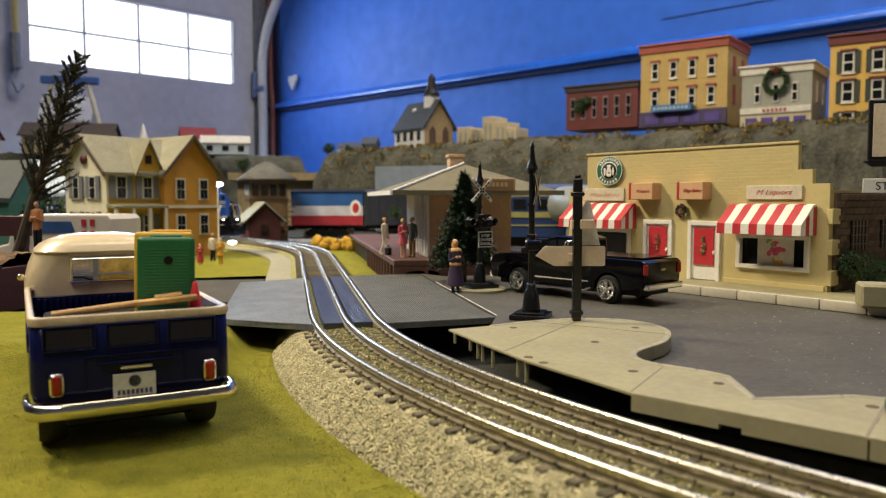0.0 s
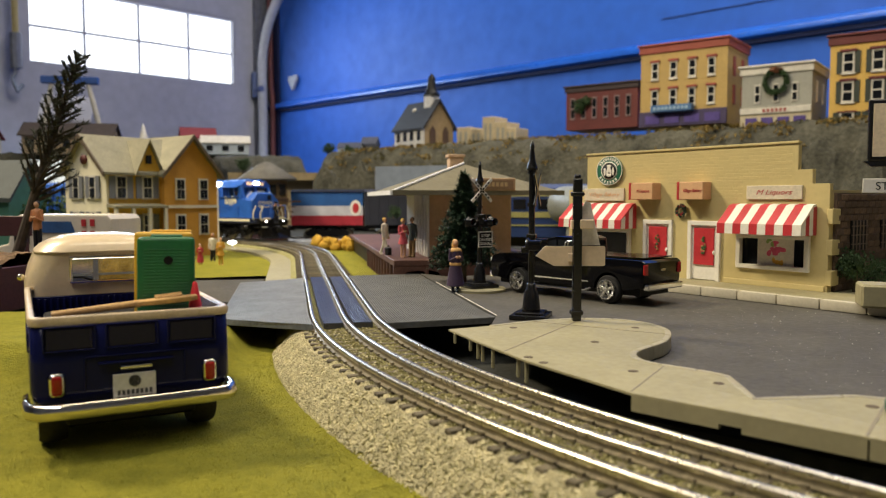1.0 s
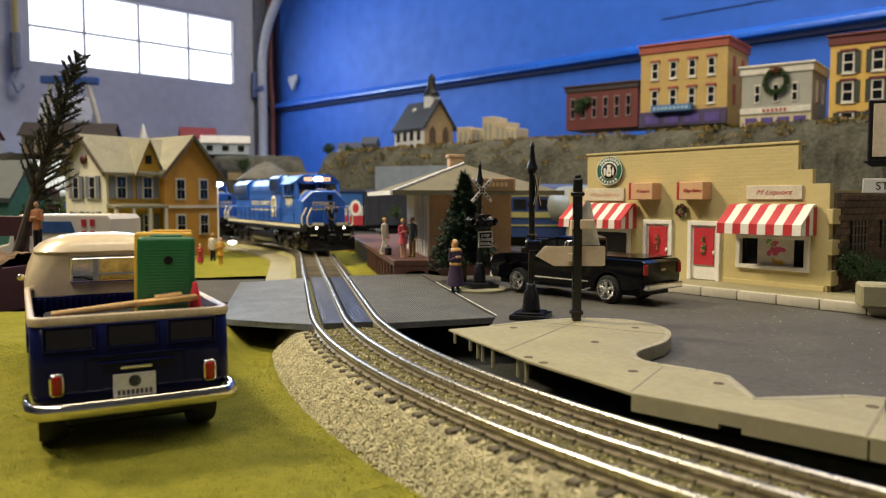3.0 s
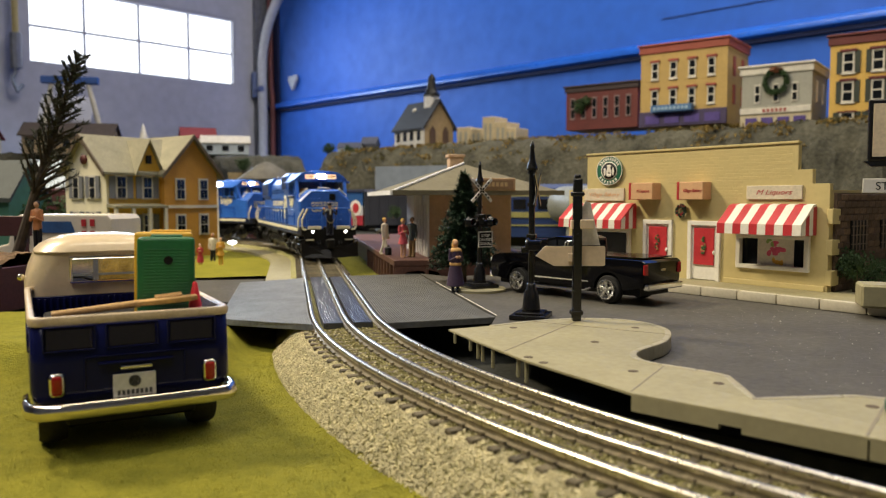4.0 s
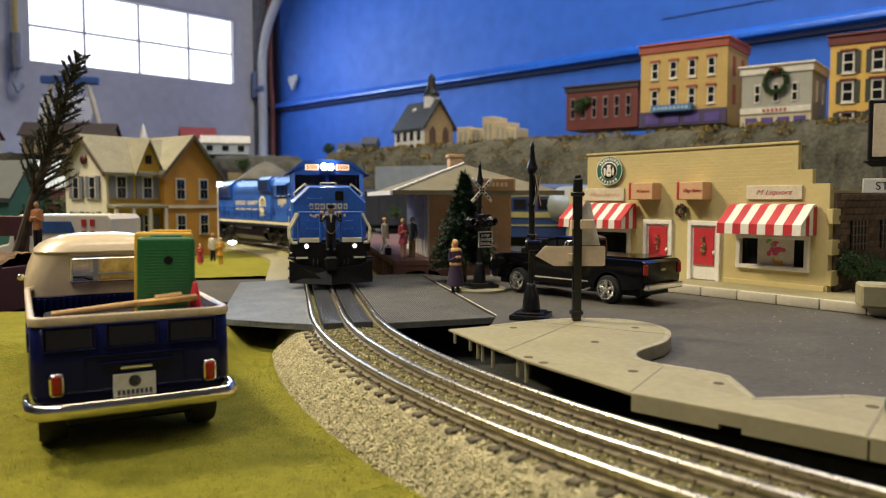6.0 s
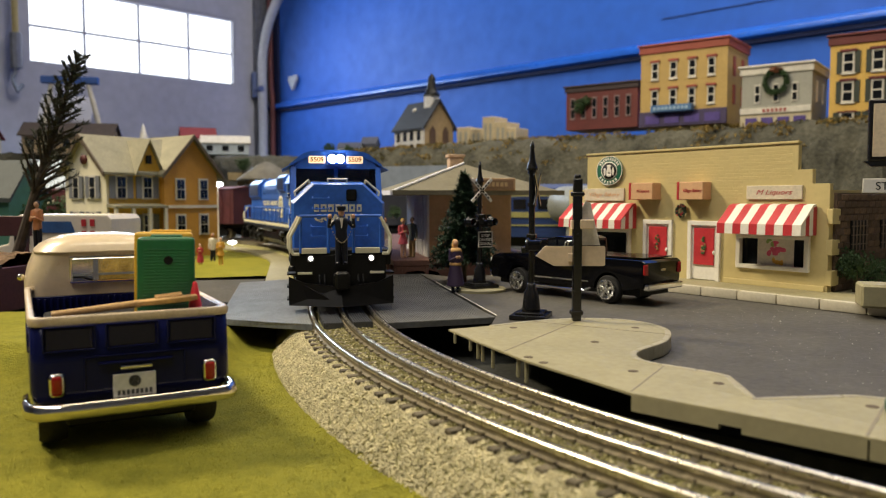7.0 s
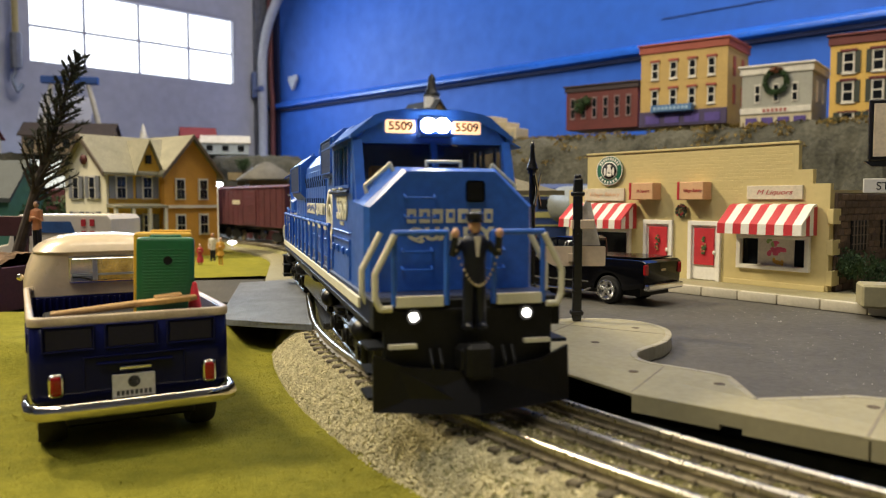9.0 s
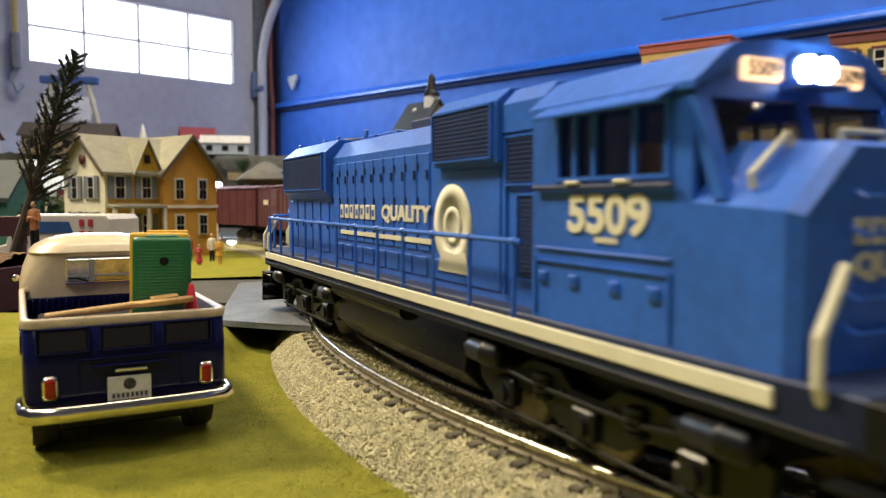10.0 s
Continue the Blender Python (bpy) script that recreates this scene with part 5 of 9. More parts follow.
pipe(bm, [(0, -0.002, 0.0075), (0, -0.0015, 0.0092), (0, 0.0015, 0.0092), (0, 0.002, 0.0075)], 0.0004, 6)
ob = part("bag", bm, BLACKM, None, "small black bag standing on the platform")
ob.matrix_basis = pose(-0.0530, 0.7420, 0.032, 0, 0, 30)
tagged(ob, category="bag")


# ---- black pickup ----
def pickup():
    w1, w2 = Vector((0.0545, 0.5412)), Vector((0.1057, 0.4849))
    d = (w1 - w2).normalized()
    rz = math.degrees(math.atan2(-d.x, d.y))
    # the wheels' near side touches these places; the body's middle lies half a width behind
    mid = (w1 + w2) / 2 + Vector((d.y, -d.x)) * 0.0185
    t = thing("pickup_truck", pose(mid.x, mid.y, 0.020, 0, 0, rz), "glossy black pickup truck with chrome bumper and steps", "pickup truck")
    PAINT = mat("black_car_paint", (0.003, 0.003, 0.004), 0.12, var=0.1, scale=40, coat=0.0, spec=0.22)
    hw = 0.0205
    wb = 0.0380
    bm = bmesh.new()
    arch = lambda c: [(c + 0.0105 * math.cos(radians(a)), 0.0090 + 0.0105 * math.sin(radians(a))) for a in range(0, 181, 20)]
    low = [(-0.0640, 0.0115)] + arch(-wb)[::-1] + arch(wb)[::-1] + [(0.0640, 0.0105)]
    up = [(0.0655, 0.0200), (0.0630, 0.0255), (0.0560, 0.0275), (0.0250, 0.0290), (-0.0100, 0.0295), (-0.0105, 0.0290), (-0.0630, 0.0285), (-0.0650, 0.0270), (-0.0645, 0.0160)]
    prism(bm, low + up, -hw, hw, "x", bevel=0.0011)
    body = part("body", bm, PAINT, t, smooth=True)
    bm = bmesh.new()
    prism(bm, [(0.0270, 0.0288), (0.0110, 0.0400), (0.0050, 0.0412), (-0.0060, 0.0410), (-0.0095, 0.0395), (-0.0105, 0.0288)], -hw + 0.0022, hw - 0.0022, "x", bevel=0.0016)
    cab = part("cab", bm, PAINT, t, smooth=True)
    for s in (-1, 1):
        bm = bmesh.new()
        prism(bm, [(0.0215, 0.0298), (0.0105, 0.0382), (0.0050, 0.0390), (0.0048, 0.0298)], s * (hw - 0.0021), s * (hw - 0.0017), "x")
        prism(bm, [(0.0036, 0.0298), (0.0038, 0.0390), (-0.0060, 0.0388), (-0.0088, 0.0375), (-0.0090, 0.0298)], s * (hw - 0.0021), s * (hw - 0.0017), "x")
        part("side_window", bm, DARKPANE, cab)
    bm = bmesh.new()
    box(bm, 0, -0.0104, 0.0306, 0.030, 0.0006, 0.0075)
    part("rear_window", bm, DARKPANE, cab)
    bm = bmesh.new()
    box(bm, 0, -0.0365, 0.0292, 0.034, 0.048, 0.0008)
    part("bed_cover", bm, PAINT, t)
    bm = bmesh.new()
    box(bm, 0, -0.0655, 0.0100, 0.039, 0.004, 0.0042, 0.0010, seg=2)
    part("rear_bumper", bm, CHROME, t, "chrome rear bumper")
    bm = bmesh.new()
    box(bm, 0, 0.0650, 0.0095, 0.039, 0.004, 0.0050, 0.0010, seg=2)
    part("front_bumper", bm, CHROME, t, "chrome front bumper")
    for s in (-1, 1):
        bm = bmesh.new()
        pipe(bm, [(s * 0.0195, 0.024, 0.0090), (s * 0.0220, 0.021, 0.0072), (s * 0.0220, -0.021, 0.0072), (s * 0.0195, -0.024, 0.0090)], 0.0009, 8)
        part("step_bar", bm, CHROME, t, "chrome step bar")
        bm = bmesh.new()
        box(bm, s * (hw + 0.0002), 0, 0.0125, 0.0006, 0.046, 0.0010, 0.0002)
        part("side_strip", bm, CHROME, t)
        bm = bmesh.new()
        box(bm, s * 0.0188, -0.0645, 0.0195, 0.0036, 0.0022, 0.0068, 0.0006)
        part("tail_light", bm, mat("tail_red", (0.35, 0.01, 0.012), 0.15) if "tail_red" not in bpy.data.materials else bpy.data.materials["tail_red"], t, "red tail light")
        bm = bmesh.new()
        box(bm, s * 0.0175, 0.0643, 0.0195, 0.0055, 0.0030, 0.0045, 0.0008)
        part("headlight", bm, mat("lamp_clear", (0.75, 0.78, 0.8), 0.1) if "lamp_clear" not in bpy.data.materials else bpy.data.materials["lamp_clear"], t)
        bm = bmesh.new()
        box(bm, s * (hw + 0.0022), 0.0200, 0.0292, 0.0042, 0.0020, 0.0040, 0.0008)
        part("door_mirror", bm, PAINT, t)
        for y in (-0.002, 0.014):
            bm = bmesh.new()
            box(bm, s * (hw + 0.0004), y, 0.0258, 0.0006, 0.0034, 0.0008, 0.0002)
            part("door_handle", bm, CHROME, t)
        for y in (wb, -wb):
            bm = bmesh.new()
            wheel(bm, s * 0.0178, y, 0.0090, 0.0090, 0.0060, 28)
            wh = part("wheel", bm, mat("tyre_rubber", (0.012, 0.012, 0.012), 0.7) if "tyre_rubber" not in bpy.data.materials else bpy.data.materials["tyre_rubber"], t, "black tyre with silver rim", True)
            bm = bmesh.new()
            m = Matrix.Translation((s * 0.0224, y, 0.0090)) @ Matrix.Rotation(radians(90 * s), 4, "Y")
            lathe(bm, [(0.0050, -0.0030), (0.0062, -0.0012), (0.0064, 0.0002), (0.0060, 0.0003), (0.0055, -0.0010), (0.0030, -0.0018)], 28, m)
            for k in range(5):
                mk = m @ Matrix.Rotation(radians(72 * k), 4, "Z")
                box(bm, 0.0032, 0, -0.0012, 0.0052, 0.0020, 0.0013, 0.0003, mk)
            tube(bm, m @ Vector((0, 0, -0.001)), m @ Vector((0, 0, 0.0006)), 0.0014, n=12)
            part("rim", bm, mat("rim_silver", (0.62, 0.61, 0.58), 0.25, metal=0.9) if "rim_silver" not in bpy.data.materials else bpy.data.materials["rim_silver"], wh, "silver five-spoke rim", True)
    bm = bmesh.new()
    box(bm, 0, -0.0652, 0.0215, 0.005, 0.0006, 0.0014, 0.0002)
    part("tailgate_badge", bm, BRASS, t)
    bm = bmesh.new()
    box(bm, 0, 0, 0.0060, 0.032, 0.118, 0.006)
    part("chassis", bm, BLACKM, t)


pickup()
# ---- blue and cream pickup van, seen from behind ----
VAN_M = pose(-0.1046, 0.2585, 0.0005, 0, 0, 29) @ Matrix.Scale(0.930, 4)


def van():
    t = thing("toy_van", VAN_M, "dark blue and cream toy pickup van loaded with luggage", "toy van")
    NAVYP = mat("van_navy_paint", (0.007, 0.009, 0.056), 0.16, var=0.08, scale=30, spec=0.14)
    CRM = mat("van_cream_paint", (0.70, 0.56, 0.36), 0.3, var=0.06, scale=30, coat=0.4)
    CHR = mat("van_chrome", (0.82, 0.76, 0.68), 0.12, metal=1.0, var=0.08, scale=60)
    hw, L = 0.0345, 0.168
    z0, zt = 0.0185, 0.0500
    # lower body: rear wall, side walls, bed floor, cab front
    def rounded(hw_, r, y0, y1, n=6):
        pts = []
        for cx, cy, a0 in ((hw_ - r, y1 - r, 0), (-hw_ + r, y1 - r, 90), (-hw_ + r, y0 + r, 180), (hw_ - r, y0 + r, 270)):
            for i in range(n + 1):
                a = radians(a0 + 90 * i / n)
                pts.append((cx + r * math.cos(a), cy + r * math.sin(a)))
        return pts
    def shell(bm, sections, mi=0):
        """Skins closed outlines, one above another."""
        rings = [[bm.verts.new((x, y, z)) for x, y in pts] for pts, z in sections]
        n = len(rings[0])
        for a, b in zip(rings[:-1], rings[1:]):
            for i in range(n):
                f = bm.faces.new((a[i], a[(i + 1) % n], b[(i + 1) % n], b[i]))
                f.material_index = mi
                f.smooth = True
        return rings
    bm = bmesh.new()
    rings = shell(bm, [(rounded(hw - 0.0030, 0.006, 0.0030, L - 0.002), z0 - 0.001), (rounded(hw - 0.0008, 0.007, 0.0010, L), z0 + 0.002), (rounded(hw, 0.0055, 0.0, L + 0.001), 0.024),
                       (rounded(hw, 0.0052, 0.0004, L + 0.001), 0.034), (rounded(hw - 0.0004, 0.0050, 0.0010, L), zt),
                       (rounded(hw - 0.0024, 0.0040, 0.0034, L - 0.003), zt), (rounded(hw - 0.0028, 0.0040, 0.0038, L - 0.003), 0.0310)])
    bm.faces.new(rings[0][::-1])
    bm.faces.new(rings[-1])
    bmesh.ops.recalc_face_normals(bm, faces=bm.faces[:])
    body = part("body", bm, NAVYP, t, "dark blue glossy body")
    # cream rim round the bed
    bm = bmesh.new()
    r = shell(bm, [(rounded(hw + 0.0001, 0.0050, 0.0006, 0.112), zt - 0.0024), (rounded(hw + 0.0003, 0.0050, 0.0004, 0.112), zt + 0.0002), (rounded(hw - 0.0002, 0.0048, 0.0010, 0.112), zt + 0.0008),
                   (rounded(hw - 0.0019, 0.0040, 0.0027, 0.112), zt + 0.0007), (rounded(hw - 0.0023, 0.0040, 0.0031, 0.112), zt - 0.0010)])
    bmesh.ops.recalc_face_normals(bm, faces=bm.faces[:])
    part("bed_rim", bm, mat("van_rim_worn", (0.52, 0.41, 0.26), 0.4, var=0.12, scale=120, colour2=(0.36, 0.27, 0.17)), t, "chipped cream rim round the load bed")
    # ribs inside the bed and on the outer flank
    for i in range(22):
        bm = bmesh.new()
        box(bm, -0.0290 + 0.00276 * i, 0.1075, 0.031, 0.0012, 0.002, 0.0142, 0.0003)
        part("bed_rib", bm, NAVYP, t)
    for s in (-1, 1):
        for i in range(10):
            bm = bmesh.new()
            box(bm, s * (hw - 0.0001), 0.013 + 0.0030 * i, 0.0370, 0.0012, 0.0017, 0.0070, 0.0003)
            part("louvre", bm, NAVYP, t)
    bm = bmesh.new()
    box(bm, 0, 0.1092, 0.031, 2 * hw - 0.006, 0.0022, 0.0150, 0.0003)
    part("bed_front", bm, NAVYP, t)
    # cab: cream upper with rounded roof
    bm = bmesh.new()
    c = lambda w, y0, y1, rr: rounded(w, rr, y0, y1)
    rings = shell(bm, [(c(hw, 0.110, L + 0.0005, 0.009), 0.0440), (c(hw, 0.110, L, 0.009), 0.0500), (c(hw - 0.0018, 0.110, L - 0.002, 0.010), 0.0580),
                       (c(hw - 0.0046, 0.1105, L - 0.006, 0.012), 0.0655), (c(hw - 0.0050, 0.1102, L - 0.007, 0.0125), 0.0661), (c(hw - 0.0043, 0.1094, L - 0.0055, 0.0125), 0.0665),
                       (c(hw - 0.0049, 0.1099, L - 0.007, 0.013), 0.0670), (c(hw - 0.0072, 0.1112, L - 0.010, 0.0135), 0.0695), (c(hw - 0.0115, 0.1142, L - 0.015, 0.0125), 0.0720), (c(hw - 0.0170, 0.1190, L - 0.021, 0.011), 0.0740), (c(hw - 0.0230, 0.1250, L - 0.028, 0.008), 0.0750)])
    bm.faces.new(rings[-1])
    bmesh.ops.recalc_face_normals(bm, faces=bm.faces[:])
    cab = part("cab", bm, CRM, t, "cream cab with rounded roof")
    # rear window of the cab with chrome frame; the bright interior is painted as patches on its pane
    bm = bmesh.new()
    box(bm, 0, 0.1092, 0.0516, 0.0310, 0.0016, 0.0130, 0.0007, seg=2)
    w = part("rear_window", bm, CHR, cab, "chrome framed rear window")
    bm = bmesh.new()
    box(bm, 0, 0.1082, 0.0528, 0.0286, 0.0008, 0.0108, 0.0003)
    part("pane", bm, mat("window_reflective", (0.50, 0.55, 0.62), 0.10, metal=0.8, var=0.35, scale=160, colour2=(0.12, 0.12, 0.13)), w)
    bm = bmesh.new()
    box(bm, 0, 0.1076, 0.0552, 0.0284, 0.0005, 0.0010)
    box(bm, -0.0040, 0.1076, 0.0530, 0.0022, 0.0005, 0.0104)
    part("divider", bm, mat("cab_seat_grey", (0.42, 0.42, 0.42), 0.4), w)
    bm = bmesh.new()
    pipe(bm, [(-0.0140, 0.1070, 0.0548), (-0.0105, 0.1068, 0.0548), (-0.0070, 0.1068, 0.0536), (-0.0055, 0.1070, 0.0528)], 0.0005, 6)
    part("wiper", bm, BLACKM, w)
    # tailgate pressing: raised frames, handle
    # same navy as the body, greyed to paint in the panels' reflections
    PD = mat("panel_navy_reflection", (0.014, 0.013, 0.042), 0.14, var=0.1, spec=0.2)
    for x0, x1 in ((-0.0300, -0.0135), (-0.0098, 0.0078), (0.0114, 0.0285)):
        zc, xc, wd = 0.0427, (x0 + x1) / 2, x1 - x0
        bm = bmesh.new()
        for zz in (0.0382, 0.0468):
            box(bm, xc, 0.0002, zz, wd, 0.0014, 0.0008, 0.0003)
        for xx in (x0, x1):
            box(bm, xx, 0.0002, 0.0386, 0.0008, 0.0014, 0.0086, 0.0003)
        bead = part("tailgate_bead", bm, NAVYP, t)
        bm = bmesh.new()
        box(bm, xc, 0.0005, 0.0390, wd - 0.0016, 0.0012, 0.0076, 0.0005, seg=2)
        part("tailgate_panel", bm, PD, bead)
    bm = bmesh.new()
    for xx in (-0.0172, 0.0172):
        box(bm, xx, 0.0001, 0.0235, 0.0006, 0.0014, 0.0120, 0.0002)
    box(bm, 0, 0.0001, 0.0354, 0.0350, 0.0014, 0.0006, 0.0002)
    part("tailgate_seam", bm, NAVYP, t)
    bm = bmesh.new()
    box(bm, 0.0, -0.0006, 0.0326, 0.026, 0.0022, 0.0010, 0.0004, seg=2)
    part("tailgate_handle", bm, NAVYP, t)
    bm = bmesh.new()
    box(bm, 0.0, -0.0010, 0.0306, 0.0110, 0.0022, 0.0011, 0.0003)
    part("plate_lamp", bm, CHR, t)
    # plate: white with dark bars and a round emblem
    bm = bmesh.new()
    box(bm, -0.0008, -0.0010, 0.0204, 0.0146, 0.0012, 0.0084, 0.0002)
    pl = part("number_plate", bm, mat("plate_white", (0.66, 0.64, 0.62), 0.3), t, "white plate with a round emblem and dark bars")
    INKG = mat("plate_ink", (0.05, 0.05, 0.055), 0.5)
    bm = bmesh.new()
    m = Matrix.Translation((-0.0008, -0.0016, 0.0260)) @ Matrix.Rotation(radians(90), 4, "X")
    lathe(bm, [(0.0021, 0.0), (0.0021, 0.0003), (0.0017, 0.0003), (0.0017, 0.0)], 28, m)
    for ang in (24, -24):
        box(bm, 0, 0, -0.0017, 0.0004, 0.0004, 0.0034, 0, Matrix.Translation((-0.0008, -0.0018, 0.0260)) @ Matrix.Rotation(radians(ang), 4, "Y"))
    part("emblem", bm, INKG, pl)
    bm = bmesh.new()
    for i in range(8):
        box(bm, -0.0062 + 0.00155 * i, -0.0017, 0.0212, 0.0010, 0.0004, 0.0017)
    part("plate_writing", bm, INKG, pl)
    # tail lights
    for s in (-1, 1):
        bm = bmesh.new()
        box(bm, s * 0.0262, 0.0002, 0.0224, 0.0054, 0.0034, 0.0088, 0.0022, seg=4)
        h = part("tail_light", bm, CHR, t, "chrome rimmed red tail light", True)
        bm = bmesh.new()
        box(bm, s * 0.0262, -0.0010, 0.0233, 0.0036, 0.0026, 0.0070, 0.0014, seg=3)
        part("lens", bm, mat("van_red_lens", (0.30, 0.008, 0.008), 0.12) if "van_red_lens" not in bpy.data.materials else bpy.data.materials["van_red_lens"], h, "", True)
    # bumper wraps round the corners
    bm = bmesh.new()
    prof = [(0.0, -0.0031), (-0.0016, -0.0025), (-0.0024, 0.0), (-0.0016, 0.0025), (0.0, 0.0031), (0.0008, 0.0)]
    path = [(-0.0350, 0.018), (-0.0353, 0.008), (-0.0344, 0.0010), (-0.0315, -0.0022), (-0.024, -0.0034), (0.0, -0.0040), (0.024, -0.0034), (0.0315, -0.0022), (0.0344, 0.0010), (0.0353, 0.008), (0.0350, 0.018)]
    rings = []
    for i, (x, y) in enumerate(path):
        a, b = path[max(0, i - 1)], path[min(len(path) - 1, i + 1)]
        d = Vector((b[0] - a[0], b[1] - a[1])).normalized()
        nrm = Vector((-d.y, d.x))
        rings.append([bm.verts.new((x + nrm.x * o, y + nrm.y * o, 0.0180 + z)) for o, z in prof])
    for a, b in zip(rings[:-1], rings[1:]):
        for i in range(len(prof)):
            bm.faces.new((a[i], a[(i + 1) % 6], b[(i + 1) % 6], b[i])).smooth = True
    bm.faces.new(rings[0]), bm.faces.new(rings[-1][::-1])
    bmesh.ops.recalc_face_normals(bm, faces=bm.faces[:])
    part("rear_bumper", bm, CHR, t, "chrome rear bumper")
    # wheels and underbody
    TYRE = mat("van_tyre", (0.014, 0.013, 0.012), 0.7, var=0.2, scale=80)
    for s in (-1, 1):
        for y in (0.0260, 0.1380):
            bm = bmesh.new()
            wheel(bm, s * 0.0270, y, 0.0132, 0.0132, 0.0096, 32)
            wh = part("wheel", bm, TYRE, t, "black rubber tyre", True)
            bm = bmesh.new()
            m = Matrix.Translation((s * 0.0318, y, 0.0132)) @ Matrix.Rotation(radians(90 * s), 4, "Y")
            lathe(bm, [(0.0080, 0.0), (0.0075, 0.0006), (0.0040, 0.0004), (0.0030, 0.0014), (0.0010, 0.0018)], 24, m)
            part("hub_cap", bm, CHR, wh)
    bm = bmesh.new()
    box(bm, 0, 0.085, 0.0085, 0.046, 0.150, 0.009, 0.001)
    part("underbody", bm, BLACKM, t)
    # mirrors and side trim
    bm = bmesh.new()
    pipe(bm, [(-0.033, 0.150, 0.050), (-0.0355, 0.152, 0.052)], 0.0006)
    ball(bm, (-0.0358, 0.151, 0.0520), (0.0018, 0.0010, 0.0018))
    part("wing_mirror", bm, CHR, t)
    return t


van()

GREENC = mat("green_case", (0.018, 0.14, 0.045), 0.35, var=0.08, scale=60)
def green_case():
    t = thing("suitcase", VAN_M @ pose(0.0140, 0.0190, 0.0436, -5, 1, -11), "ribbed green suitcase standing in the load bed", "suitcase")
    bm = bmesh.new()
    box(bm, 0, 0, 0, 0.0215, 0.0085, 0.0335, 0.0020, seg=3)
    sh = part("shell", bm, GREENC, t, "", True)
    for i in range(21):
        bm = bmesh.new()
        box(bm, 0, -0.00412, 0.0040 + 0.0012 * i, 0.0172, 0.0004, 0.0006, 0.0001)
        part("rib", bm, GREENC, sh)
    bm = bmesh.new()
    tube(bm, (0.0008, -0.0048, 0.0242), (0.0008, -0.0040, 0.0242), 0.0017, n=18)
    part("latch_hole", bm, BLACKM, t)
    bm = bmesh.new()
    box(bm, 0, 0, 0.0330, 0.012, 0.003, 0.0016, 0.0006)
    part("handle", bm, GREENC, t)


green_case()
YPL = mat("yellow_plastic", (0.75, 0.43, 0.03), 0.4, var=0.08)
def yellow_case():
    t = thing("suitcase", VAN_M @ pose(0.0150, 0.0310, 0.0436, -4, 1, -11), "yellow suitcase behind the green one", "suitcase")
    bm = bmesh.new()
    box(bm, 0, 0, 0, 0.0225, 0.0080, 0.0350, 0.0018, seg=3)
    part("shell", bm, YPL, t, "", True)
    bm = bmesh.new()
    box(bm, 0.003, 0, 0.0346, 0.016, 0.003, 0.0014, 0.0005)
    part("handle", bm, YPL, t)


yellow_case()
WOOD = mat("pale_wood", (0.58, 0.34, 0.12), 0.5, var=0.18, scale=70, bump=0.1)
def paddle():
    t = thing("wooden_paddle", VAN_M @ pose(-0.0010, 0.0080, 0.0522, 0, -4, -5), "pale wooden paddle lying across the load bed", "paddle")
    bm = bmesh.new()
    tube(bm, (-0.026, 0, 0.0), (0.004, 0, 0.0005), 0.0012, 0.0014, 10)
    part("shaft", bm, WOOD, t)
    bm = bmesh.new()
    prism(bm, [(0.002, -0.0014), (0.008, -0.0034), (0.022, -0.0036), (0.0245, -0.0018), (0.0245, 0.0018), (0.022, 0.0036), (0.008, 0.0034), (0.002, 0.0014)], -0.0004, 0.0014, "z", bevel=0.0004)
    part("blade", bm, WOOD, t)


paddle()
def plank():
    t = thing("wooden_plank", VAN_M @ pose(0.000, 0.0125, 0.0518, 2, -5, -4), "short pale wooden plank in the load bed", "plank")
    bm = bmesh.new()
    box(bm, 0, 0, 0, 0.034, 0.0048, 0.0013, 0.0003)
    part("board", bm, WOOD, t)
    bm = bmesh.new()
    box(bm, 0.014, 0, 0.0013, 0.010, 0.0064, 0.0010, 0.0003)
    part("cleat", bm, WOOD, t)


plank()
bm = bmesh.new()
lathe(bm, [(0.0036, 0.0), (0.0036, 0.0008), (0.0026, 0.0010), (0.0007, 0.0120), (0.0004, 0.0124)], 20)
ob = part("traffic_cone", bm, mat("cone_red", (0.62, 0.025, 0.035), 0.4), None, "small red cone in the load bed", True)
ob.matrix_basis = VAN_M @ pose(0.0235, 0.0105, 0.0430) @ Matrix.Scale(1.35, 4)
tagged(ob, category="cone")
bm = bmesh.new()
box(bm, 0, 0, 0, 0.056, 0.060, 0.0120, 0.001)
ob = part("crate", bm, BLACKM, None, "dark crate low in the load bed")
ob.matrix_basis = VAN_M @ pose(0.0, 0.045, 0.0312)
tagged(ob, category="crate")
# ---- the train ----
def at_track(s, half):
    """Pose of a vehicle whose two bogie pivots stand on the line half a wheelbase before and behind s."""
    a, _ = track(s + half)
    b, _ = track(s - half)
    d = (a - b).normalized()
    mid = (a + b) / 2
    return pose(mid.x, mid.y, RAIL_TOP, 0, 0, math.degrees(math.atan2(-d.x, d.y)))


